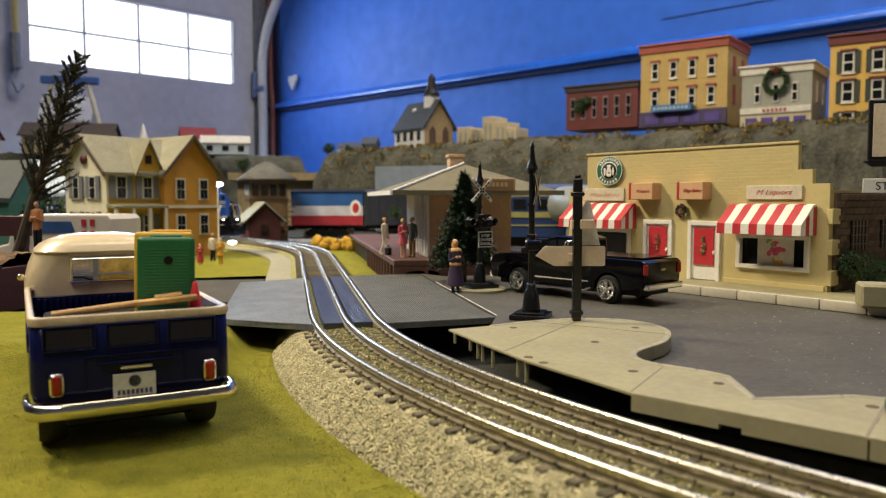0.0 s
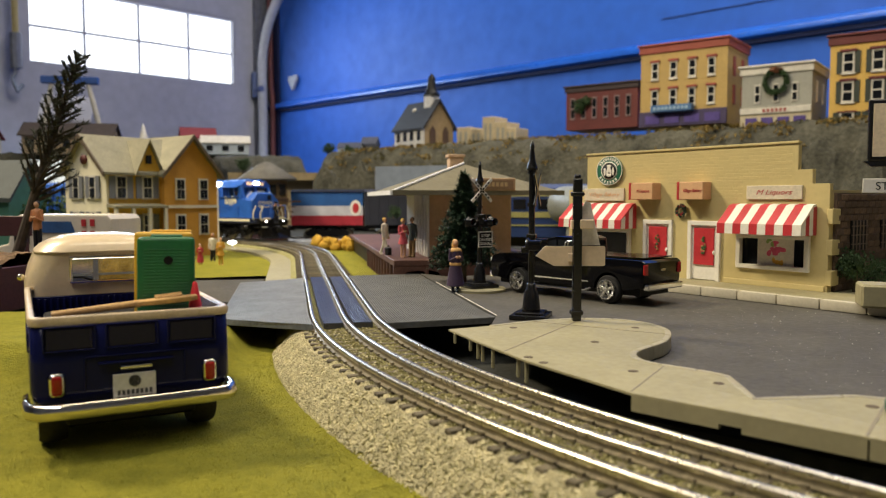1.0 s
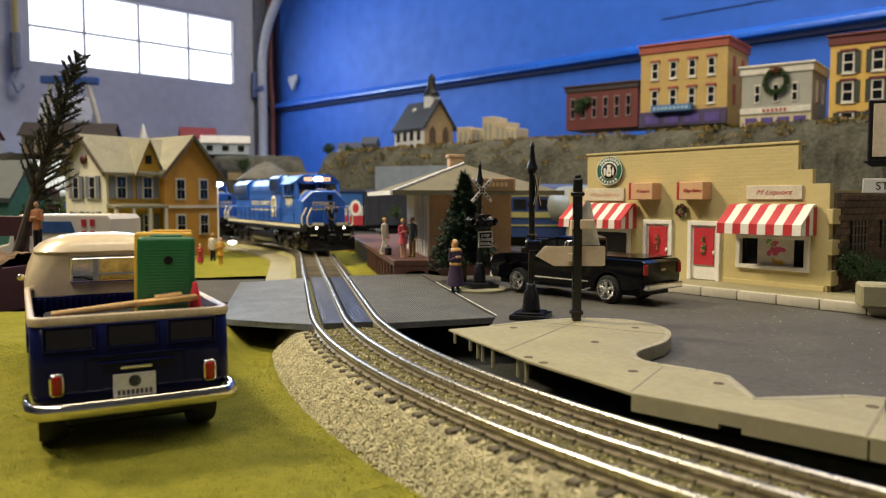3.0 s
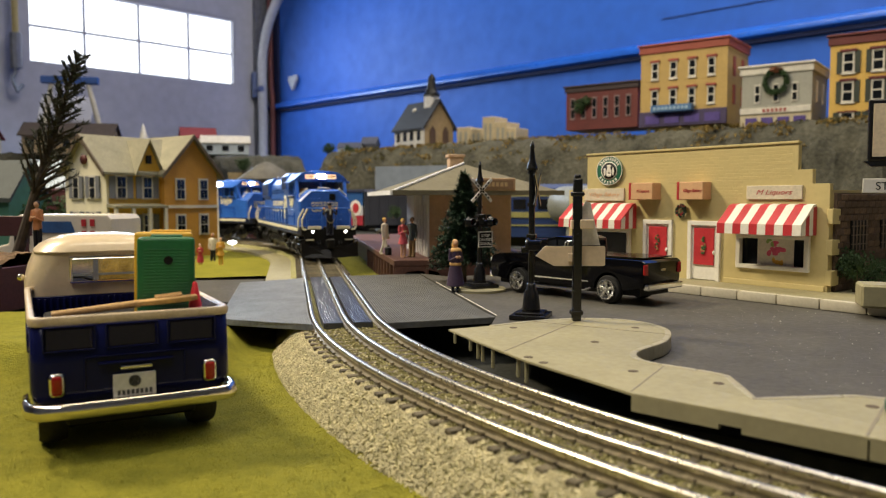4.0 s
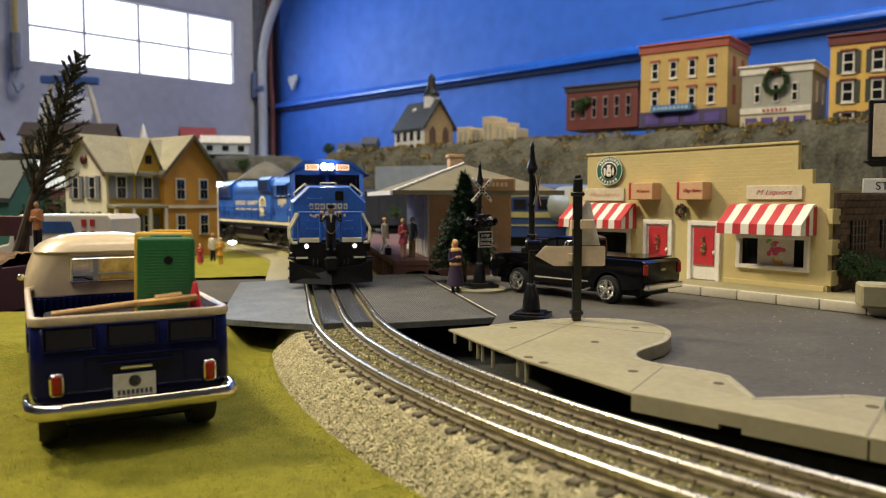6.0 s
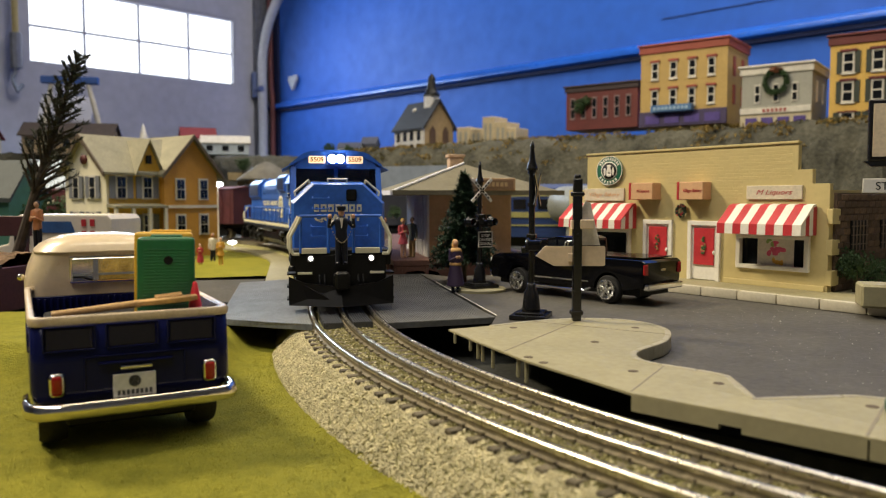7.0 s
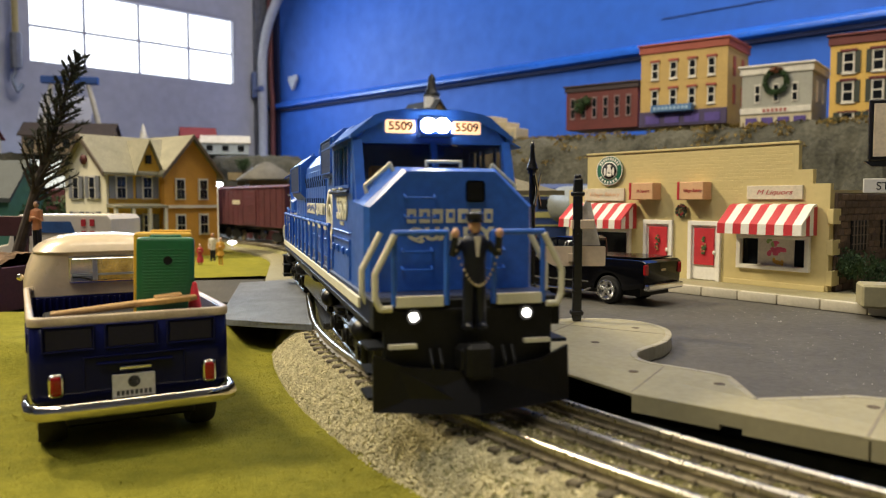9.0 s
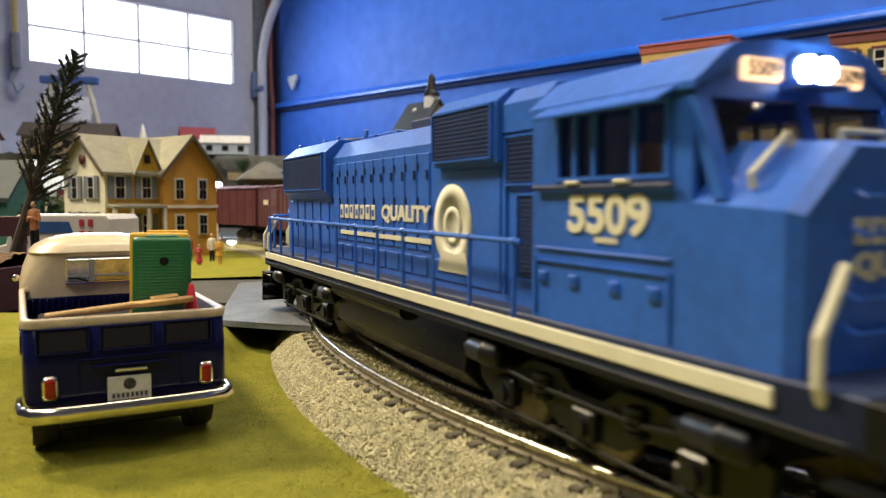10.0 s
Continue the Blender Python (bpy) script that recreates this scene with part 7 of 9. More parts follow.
            part("stanchion", bm, BLUE, t)
    # bogies
    SIDE = mat("bogie_black", (0.006, 0.006, 0.007), 0.36, var=0.3, scale=90, spec=0.4) if "bogie_black" not in bpy.data.materials else bpy.data.materials["bogie_black"]
    for yc in (0.126, -0.120):
        bg = new("bogie")
        bg.parent = t
        for s in (-1, 1):
            bm = bmesh.new()
            prism(bm, [(-0.054, 0.0120), (-0.048, 0.0085), (-0.042, 0.0080), (-0.031, 0.0135), (-0.022, 0.0130), (-0.012, 0.0080), (0.012, 0.0080), (0.022, 0.0130), (0.031, 0.0135), (0.042, 0.0080), (0.048, 0.0085), (0.054, 0.0120),
                       (0.055, 0.0180), (0.046, 0.0205), (0.034, 0.0190), (0.026, 0.0225), (0.012, 0.0225), (0.006, 0.0185), (-0.006, 0.0185), (-0.012, 0.0225), (-0.026, 0.0225), (-0.034, 0.0190), (-0.046, 0.0205), (-0.055, 0.0180)], s * 0.0215, s * 0.0248, "x", bevel=0.0005)
            bmesh.ops.translate(bm, verts=bm.verts[:], vec=(0, yc, 0))
            part("side_frame", bm, SIDE, bg)
            bm = bmesh.new()
            pipe(bm, [(s * 0.0262, yc - 0.052, 0.0185), (s * 0.0262, yc - 0.020, 0.0165), (s * 0.0262, yc + 0.020, 0.0165), (s * 0.0262, yc + 0.050, 0.0200)], 0.0007, 6)
            pipe(bm, [(s * 0.0258, yc - 0.046, 0.0062), (s * 0.0258, yc + 0.046, 0.0062)], 0.0006, 6)
            part("brake_rigging", bm, SIDE, bg)
            bm = bmesh.new()
            for dy in (-0.048, -0.027, -0.010, 0.010, 0.027, 0.048):
                tube(bm, (s * 0.0245, yc + dy, 0.0172), (s * 0.0256, yc + dy, 0.0172), 0.0009, n=8)
            part("bolt_row", bm, SIDE, bg)
            for dy in (-0.046, -0.008, 0.030):
                bm = bmesh.new()
                box(bm, s * 0.0225, yc + dy, 0.0030, 0.0040, 0.0030, 0.0080, 0.0006)
                part("brake_shoe", bm, SIDE, bg)
            for dy in (-0.0370, 0.0, 0.0370):
                bm = bmesh.new()
                box(bm, s * 0.0250, yc + dy, 0.0075, 0.0040, 0.0090, 0.0080, 0.0008)
                tube(bm, (s * 0.0240, yc + dy, 0.0112), (s * 0.0282, yc + dy, 0.0112), 0.0026, n=12)
                part("axle_box", bm, SIDE, bg)
            for dy in (-0.0185, 0.0185):
                bm = bmesh.new()
                for k in range(4):
                    tube(bm, (s * 0.0252, yc + dy, 0.0135 + 0.0018 * k), (s * 0.0252, yc + dy, 0.0147 + 0.0018 * k), 0.0028, n=12)
                part("spring", bm, SIDE, bg)
            for dy in (-0.047, 0.044):
                bm = bmesh.new()
                m = Matrix.Translation((s * 0.0275, yc + dy, 0.0212)) @ Matrix.Rotation(radians(90), 4, "X")
                lathe(bm, [(0.0018, -0.0095), (0.0036, -0.0085), (0.0036, -0.004), (0.0040, -0.0035), (0.0040, -0.0022), (0.0036, -0.0018), (0.0036, 0.006), (0.0020, 0.008), (0.0008, 0.012)], 16, m)
                part("brake_cylinder", bm, SIDE, bg)
        for dy in (-0.0370, 0.0, 0.0370):
            bm = bmesh.new()
            for s in (-1, 1):
                wheel(bm, s * 0.0165, yc + dy, 0.0107, 0.0107, 0.0045, 24)
            tube(bm, (-0.016, yc + dy, 0.0107), (0.016, yc + dy, 0.0107), 0.002, n=8)
            part("wheelset", bm, RAILSIDE, bg)
        bm = bmesh.new()
        box(bm, 0, yc, 0.0150, 0.040, 0.096, 0.0125)
        part("bolster", bm, BLACKM, bg)
    # fuel tank with a pale pipe along its top
    bm = bmesh.new()
    prism(bm, [(-0.0250, 0.0270), (-0.0270, 0.0120), (-0.0200, 0.0050), (0.0200, 0.0050), (0.0270, 0.0120), (0.0250, 0.0270)], -0.062, 0.064, "y", bevel=0.0008)
    part("fuel_tank", bm, BLACK, t)
    for s in (-1, 1):
        bm = bmesh.new()
        tube(bm, (s * 0.0262, -0.064, 0.0248), (s * 0.0262, 0.018, 0.0248), 0.0032, n=14)
        part("air_reservoir", bm, SIDE, t)
    return t


loco = locomotive("bright blue diesel locomotive with cream lettering and lit headlights")
loco_two = copy_thing(loco, pose(0, 0, RAIL_TOP))
tagged(loco_two, label="second blue diesel locomotive coupled behind the first")


def crew_figure():
    """A painted figure in a dark uniform with raised arms and a chain, standing on the pilot; one plain mesh."""
    bm = bmesh.new()
    y, z = 0.2130, 0.0275
    for s in (-1, 1):
        tube(bm, (s * 0.0022, y, z), (s * 0.0017, y, z + 0.0150), 0.0016, 0.0020, 10, 0)
        ball(bm, (s * 0.0022, y + 0.0012, z + 0.0008), (0.0014, 0.0026, 0.0010), 0, 8, 6)
        tube(bm, (s * 0.0040, y, z + 0.0255), (s * 0.0072, y + 0.0010, z + 0.0220), 0.0014, 0.0012, 8, 0)
        tube(bm, (s * 0.0072, y + 0.0010, z + 0.0220), (s * 0.0068, y + 0.0030, z + 0.0275), 0.0012, 0.0010, 8, 0)
        ball(bm, (s * 0.0068, y + 0.0032, z + 0.0285), (0.0013, 0.0012, 0.0015), 1, 8, 6)
        box(bm, s * 0.0022, y + 0.0002, z - 0.0005, 0.0024, 0.0050, 0.0010, 0.0, None, 0)
    lathe(bm, [(0.0034, z + 0.0130), (0.0036, z + 0.0160), (0.0033, z + 0.0200), (0.0044, z + 0.0255), (0.0034, z + 0.0275), (0.0013, z + 0.0285)], 14, Matrix.Translation((0, y, 0)) @ Matrix.Diagonal((1, 0.75, 1, 1)), 0)
    prism(bm, [(-0.0010, z + 0.0275), (0.0010, z + 0.0275), (0.0002, z + 0.0215), (-0.0002, z + 0.0215)], y + 0.0026, y + 0.0036, "y", 2)
    ball(bm, (0, y + 0.0003, z + 0.0305), (0.0019, 0.0021, 0.0024), 1, 12, 8)
    lathe(bm, [(0.0023, z + 0.0318), (0.0024, z + 0.0330), (0.0028, z + 0.0342), (0.0020, z + 0.0348)], 14, Matrix.Translation((0, y, 0)), 0)
    box(bm, 0, y + 0.0022, z + 0.0317, 0.0034, 0.0018, 0.0004, 0, None, 0)
    for i in range(19):
        u = i / 18 * 2 - 1
        ball(bm, (u * 0.0066, y + 0.0044 - 0.0010 * u * u, z + 0.0130 + 0.0105 * u * u), (0.0004, 0.0004, 0.0005), 3, 6, 5)
    return tagged(part("crew_figurine", bm, [NAVY, SKIN, WHITEC, BRASS], None, "painted figure in dark uniform with a chain on the pilot", True), category="figurine")


crew = crew_figure()


def boxcar(name, body, label, stripes=None, length=0.262, group=""):
    """Boxcar with ribs, sliding door, roof walk, ladders and two bogies."""
    t = thing(name, pose(0, 0, RAIL_TOP), label, "boxcar", group)
    hl = length / 2
    bm = bmesh.new()
    if stripes:
        for i, (z0, z1) in enumerate(((0.0250, 0.0420), (0.0420, 0.0590), (0.0590, 0.0830))):
            box(bm, 0, 0, z0, 0.060, length, z1 - z0, 0, None, i)
        part("body", bm, stripes, t)
    else:
        box(bm, 0, 0, 0.025, 0.060, length, 0.058, 0.0006)
        part("body", bm, body, t)
    bm = bmesh.new()
    prism(bm, [(-0.0315, 0.0825), (-0.0315, 0.0835), (0.0, 0.0880), (0.0315, 0.0835), (0.0315, 0.0825)], -hl - 0.001, hl + 0.001, "y")
    part("roof", bm, BLACKM if stripes else body, t)
    for s in (-1, 1):
        for i in range(12):
            y = -hl + 0.008 + (length - 0.016) * i / 11
            if abs(y) < 0.030:
                continue
            bm = bmesh.new()
            box(bm, s * 0.0302, y, 0.026, 0.0012, 0.0018, 0.0565, 0.0003)
            if not stripes:
                part("rib", bm, body, t)
            else:
                bm.free()
        bm = bmesh.new()
        box(bm, s * 0.0306, 0, 0.0275, 0.0016, 0.048, 0.0520, 0.0004)
        if not stripes:
            d = part("sliding_door", bm, body, t)
            bm = bmesh.new()
            for k in range(4):
                box(bm, s * 0.0316, 0, 0.032 + 0.012 * k, 0.0008, 0.045, 0.0016, 0.0003)
            part("door_rib", bm, body, d)
            bm = bmesh.new()
            for k, yy in enumerate((-0.075, -0.066, -0.057, -0.048)):
                box(bm, s * 0.0309, yy, 0.058, 0.0005, 0.0056, 0.0070)
            part("car_writing", bm, LETTER, t)
        else:
            bm.free()
            bm = bmesh.new()
            ball(bm, (s * 0.0302, -0.050, 0.055), (0.0006, 0.010, 0.014), 0, 14, 8)
            part("emblem", bm, WHITE, t)
            bm = bmesh.new()
            ball(bm, (s * 0.0306, -0.050, 0.055), (0.0006, 0.006, 0.009), 0, 14, 8)
            part("emblem", bm, RED, t)
    bm = bmesh.new()
    box(bm, 0, 0, 0.0185, 0.020, length, 0.007)
    box(bm, 0, hl + 0.004, 0.0150, 0.008, 0.012, 0.008)
    box(bm, 0, -hl - 0.004, 0.0150, 0.008, 0.012, 0.008)
    part("underframe", bm, BLACKM, t)
    for yc in (hl - 0.045, -hl + 0.045):
        bg = new("bogie")
        bg.parent = t
        for s in (-1, 1):
            bm = bmesh.new()
            prism(bm, [(yc - 0.022, 0.012), (yc - 0.018, 0.006), (yc, 0.004), (yc + 0.018, 0.006), (yc + 0.022, 0.012), (yc + 0.012, 0.018), (yc - 0.012, 0.018)], s * 0.020, s * 0.023, "x")
            part("side_frame", bm, BLACKM, bg)
        for dy in (-0.017, 0.017):
            bm = bmesh.new()
            for s in (-1, 1):
                wheel(bm, s * 0.0165, yc + dy, 0.0085, 0.0085, 0.0045, 20)
            part("wheelset", bm, RAILSIDE, bg)
        bm = bmesh.new()
        box(bm, 0, yc, 0.0110, 0.036, 0.016, 0.0080)
        part("bolster", bm, BLACKM, bg)
    return t


MAROON = mat("boxcar_maroon", (0.085, 0.020, 0.025), 0.6, var=0.18, scale=50)
cars = [boxcar("boxcar", MAROON, "dull maroon boxcar behind the locomotives", group="train boxcars")]
for _ in range(2):
    cars.append(copy_thing(cars[0], pose(0, 0, RAIL_TOP)))
# ---- what stands round about ----
def smooth(u):
    u = min(1.0, max(0.0, u))
    return u * u * (3 - 2 * u)


def terrain(name, p, q, back, front, z_p, z_q, label, seed, nx=150, ny=70, cliff=0.0):
    """A rocky bank whose upper edge runs from p to q; it falls towards the camera over the distance front."""
    p, q = Vector(p), Vector(q)
    d = (q - p).normalized()
    nrm = Vector((-d.y, d.x))
    if nrm.y < 0:
        nrm = -nrm
    L = (q - p).length
    bm = bmesh.new()
    rows = []
    for i in range(nx + 1):
        u = i / nx
        row = []
        for j in range(ny + 1):
            v = -front + (front + back) * (j / ny)
            x, y = p + d * (u * L) + nrm * v
            top = z_p + (z_q - z_p) * u
            h = top * smooth((v + front) / front) ** 0.8
            steep = 1 - abs(2 * smooth((v + front) / front) - 1)
            n1 = noise.fractal(Vector((x * 4, y * 4, seed)), 1.0, 2.0, 5)
            n2 = noise.ridged_multi_fractal(Vector((x * 15, y * 15, h * 26 + seed)), 1.0, 2.1, 5, 1.0, 2.0)
            h += (0.030 * n1 + 0.052 * (n2 - 1.0)) * (0.20 + steep)
            if cliff:
                h *= smooth(u / cliff)
            row.append(bm.verts.new((x, y, max(h, -0.0035))))
        rows.append(row)
    for a, b in zip(rows[:-1], rows[1:]):
        for j in range(ny):
            bm.faces.new((a[j], b[j], b[j + 1], a[j + 1]))
    bmesh.ops.recalc_face_normals(bm, faces=bm.faces[:])
    return structure(name, bm, ROCK, label, True)


HE, HQ = Vector((-0.37, 2.45)), Vector((1.45, 1.26))
terrain("rock_hill", HE, HQ, 1.1, 0.17, 0.232, 0.262, "grey-brown rocky hill carrying the upper town", 7.3, 200, 90, cliff=0.010)
terrain("rock_bank", (-2.5, 2.35), (-0.62, 3.3), 0.9, 0.30, 0.24, 0.27, "grey rocky bank under the far village", 3.7, 110, 50)
bm = bmesh.new()
prism(bm, [(-0.70, 2.62), (0.0, 2.62), (0.0, 2.90), (-0.75, 2.90)], -0.003, 0.150, "z")
prism(bm, [(-0.72, 2.58), (0.0, 2.58), (0.0, 2.92), (-0.75, 2.92)], 0.150, 0.175, "z")
structure("back_ledge", bm, mat("ledge_tan", (0.32, 0.25, 0.14), 0.8, var=0.15, scale=6), "tan timber ledge behind the lower tracks")
# tufts of dry growth on the hill's brow
bm = bmesh.new()
rnd = random.Random(21)
hd = (HQ - HE).normalized()
for k in range(260):
    u, v = rnd.uniform(0.02, 1.0), rnd.uniform(-0.07, 0.05)
    pt = HE + hd * (u * (HQ - HE).length) + Vector((-hd.y, hd.x)) * v
    zt_ = (0.232 + 0.03 * u) * smooth((v + 0.17) / 0.17) ** 0.8
    foliage(bm, (pt.x, pt.y, zt_ + 0.004), (0.022, 0.022, 0.007), 26, 0.008, rnd, rnd.choice((0, 0, 1)))
me_ob = part("scrub", bm, [mat("scrub_dry", (0.22, 0.15, 0.035), 0.9, var=0.3), mat("scrub_olive", (0.10, 0.09, 0.035), 0.9, var=0.3)], None)
tagged(me_ob, "dry ochre scrub on the brow of the hill", "scrub", kind="stuff")


def facade_window(parent, x, z, w, h, frame_m, pane_m, hood_m=None, shutter_m=None):
    bm = bmesh.new()
    for sx in (-1, 1):
        box(bm, x + sx * w * 0.46, -0.0015, z, w * 0.14, 0.004, h)
    box(bm, x, -0.0015, z, w, 0.0041, h * 0.07)
    box(bm, x, -0.0015, z + h * 0.47, w, 0.0041, h * 0.07)
    box(bm, x, -0.0015, z + h * 0.93, w, 0.0041, h * 0.08)
    wn_ = part("window", bm, frame_m, parent)
    bm = bmesh.new()
    box(bm, x, -0.0004, z, w * 0.9, 0.002, h)
    part("pane", bm, pane_m, wn_)
    if hood_m:
        bm = bmesh.new()
        box(bm, x, -0.003, z + h * 1.0, w * 1.5, 0.007, h * 0.14, 0.001)
        part("hood", bm, hood_m, wn_)
        bm = bmesh.new()
        box(bm, x, -0.002, z - h * 0.09, w * 1.3, 0.006, h * 0.09, 0.001)
        part("sill", bm, frame_m, wn_)
    if shutter_m:
        for sx in (-1, 1):
            bm = bmesh.new()
            box(bm, x + sx * w * 0.80, -0.0015, z - h * 0.02, w * 0.46, 0.004, h * 1.06)
            part("shutter", bm, shutter_m, wn_)
    return wn_


def townhouse(name, m, w, depth, h, wall_m, cap_m, cap_h, label, rows, frame_m, hood_m=None, shutter_m=None, shop_m=None, shop_h=0.0, sides=True):
    """rows: (z, height, width, columns, first x, step)."""
    t = thing(name, m, label, "building", "upper town")
    bm = bmesh.new()
    box(bm, w / 2, depth / 2, 0, w, depth, h - cap_h)
    part("wall", bm, wall_m, t)
    bm = bmesh.new()
    box(bm, w / 2, depth / 2 - 0.001, h - cap_h, w + 0.008, depth + 0.006, cap_h, 0.001)
    box(bm, w / 2, depth / 2 - 0.003, h - 0.004, w + 0.014, depth + 0.012, 0.005, 0.001)
    part("cornice", bm, cap_m, t)
    for z, hh, ww, n, x0, st in rows:
        for i in range(n):
            facade_window(t, x0 + st * i, z, ww, hh, frame_m, DARKPANE, hood_m, shutter_m)
    if shop_m:
        bm = bmesh.new()
        box(bm, w / 2, -0.002, 0, w + 0.002, 0.006, shop_h, 0.001)
        sf = part("shop_front", bm, shop_m, t)
        for i in range(4):
            bm = bmesh.new()
            box(bm, w * (0.16 + 0.23 * i), -0.006, shop_h * 0.18, w * 0.17, 0.002, shop_h * 0.55)
            part("pane", bm, mat("shop_pane_violet", (0.12, 0.09, 0.30), 0.2) if "shop_pane_violet" not in bpy.data.materials else bpy.data.materials["shop_pane_violet"], sf)
    if sides:
        for z, hh, ww, n, x0, st in rows:
            for i in range(2):
                bm = bmesh.new()
                box(bm, w + 0.0005, depth * (0.3 + 0.4 * i), z, 0.003, ww * 1.1, hh * 1.1)
                part("side_window", bm, hood_m or frame_m, t)
    return t


UW = mat("upper_white", (0.66, 0.63, 0.56), 0.6)
OCHRE = mat("upper_ochre", (0.48, 0.33, 0.11), 0.65, var=0.08, scale=20)
YELLOWB = mat("upper_yellow", (0.62, 0.40, 0.09), 0.6, var=0.07, scale=20)
REDCAP = mat("upper_red_cap", (0.33, 0.075, 0.05), 0.65, var=0.1, scale=20)
DRED = mat("upper_dark_red", (0.13, 0.022, 0.022), 0.6, var=0.15, scale=25)
GREYB = mat("upper_grey", (0.33, 0.33, 0.29), 0.65, var=0.07, scale=20)
DKGREEN = mat("shutter_green", (0.025, 0.035, 0.025), 0.5)
NAVYSHOP = mat("shop_violet", (0.045, 0.03, 0.10), 0.5)
three = townhouse("town_building", pose(0.5045, 1.98, 0.268, 0, 0, -37), 0.2165, 0.17, 0.205, OCHRE, REDCAP, 0.022, "three-storey ochre building with red cornice on the hill",
                  [(0.118, 0.042, 0.017, 4, 0.038, 0.047), (0.050, 0.042, 0.017, 4, 0.038, 0.047)], UW, REDCAP, None, NAVYSHOP, 0.038)
bm = bmesh.new()
box(bm, 0.088, -0.014, 0.034, 0.102, 0.024, 0.017, 0.001)
cn = part("shop_canopy", bm, mat("canopy_blue", (0.05, 0.14, 0.33), 0.5), three, "blue shop canopy")
bm = bmesh.new()
for i in range(9):
    box(bm, 0.048 + 0.010 * i, -0.0265, 0.039, 0.006, 0.001, 0.007)
part("canopy_writing", bm, mat("canopy_pale", (0.30, 0.45, 0.60), 0.5), cn)
townhouse("town_building", pose(0.8363, 1.68, 0.245, 0, 0, -37), 0.30, 0.16, 0.192, YELLOWB, DRED, 0.022, "bright yellow building with dark shutters on the hill",
          [(0.110, 0.044, 0.022, 5, 0.036, 0.056), (0.048, 0.044, 0.022, 5, 0.036, 0.056), (0.0, 0.026, 0.026, 5, 0.036, 0.056)], UW, DRED, DKGREEN, sides=False)
mk = townhouse("town_building", pose(0.6933, 1.80, 0.250, 0, 0, -37), 0.150, 0.16, 0.140, GREYB, UW, 0.020, "grey market building with white cornice and a wreath",
               [(0.055, 0.042, 0.012, 3, 0.035, 0.040)], UW, None, None, mat("market_cream", (0.55, 0.48, 0.33), 0.6), 0.030)
bm = bmesh.new()
box(bm, 0.075, -0.004, 0.030, 0.152, 0.010, 0.014, 0.001)
part("sign_band", bm, UW, mk)
bm = bmesh.new()
for i in range(6):
    box(bm, 0.052 + 0.009 * i, -0.0095, 0.033, 0.006, 0.001, 0.008)
part("sign_writing", bm, mat("market_red", (0.35, 0.10, 0.09), 0.6), mk)
bm = bmesh.new()
rnd = random.Random(8)
for k in range(420):
    a = rnd.uniform(0, 6.28)
    foliage(bm, (0.076 + 0.0235 * math.cos(a), -0.010, 0.100 + 0.0235 * math.sin(a)), (0.006, 0.004, 0.006), 2, 0.006, rnd, 0)
foliage(bm, (0.076, -0.012, 0.126), (0.014, 0.005, 0.006), 120, 0.006, rnd, 1)
part("wreath", bm, [LEAFD, mat("wreath_bow", (0.20, 0.07, 0.03), 0.7)], mk, "large green wreath with a brown bow")
rb = townhouse("town_building", pose(0.3579, 2.25, 0.285, 0, 0, -37), 0.218, 0.14, 0.125, DRED, mat("upper_black_cap", (0.035, 0.02, 0.025), 0.6), 0.018, "low dark red brick building on the hill",
               [(0.030, 0.060, 0.014, 6, 0.022, 0.034)], mat("upper_dull_frame", (0.22, 0.15, 0.16), 0.6), None, None, sides=False)
bm = bmesh.new()
rnd = random.Random(18)
for k in range(5):
    foliage(bm, (0.055 + rnd.uniform(-0.018, 0.018), -0.010, 0.068 + rnd.uniform(-0.012, 0.012)), (0.016, 0.008, 0.014), 60, 0.008, rnd, 0)
part("ivy", bm, LEAFD, rb, "ivy on the brick front")


def gabled(bm, x0, x1, y0, y1, z0, ze, zr, along="y", mi=0):
    """A body with gable ends; the ridge runs along the given axis."""
    if along == "y":
        prism(bm, [(x0, z0), (x0, ze), ((x0 + x1) / 2, zr), (x1, ze), (x1, z0)], y0, y1, "y", mi)
    else:
        prism(bm, [(y0, z0), (y0, ze), ((y0 + y1) / 2, zr), (y1, ze), (y1, z0)], x0, x1, "x", mi)
    return bm


def roof_slabs(bm, x0, x1, y0, y1, ze, zr, th, over, along="y", mi=0):
    c = (x0 + x1) / 2 if along == "y" else (y0 + y1) / 2
    a0, a1 = (x0, x1) if along == "y" else (y0, y1)
    k = (zr - ze) / (c - a0)
    for s, e in ((-1, a0 - over), (1, a1 + over)):
        ez = zr - abs(e - c) * k
        out = [(c, zr + 0.0005), (e, ez + 0.0005), (e, ez + th), (c, zr + th)]
        if along == "y":
            prism(bm, out, y0 - over, y1 + over, "y", mi)
        else:
            prism(bm, out, x0 - over, x1 + over, "x", mi)
    return bm


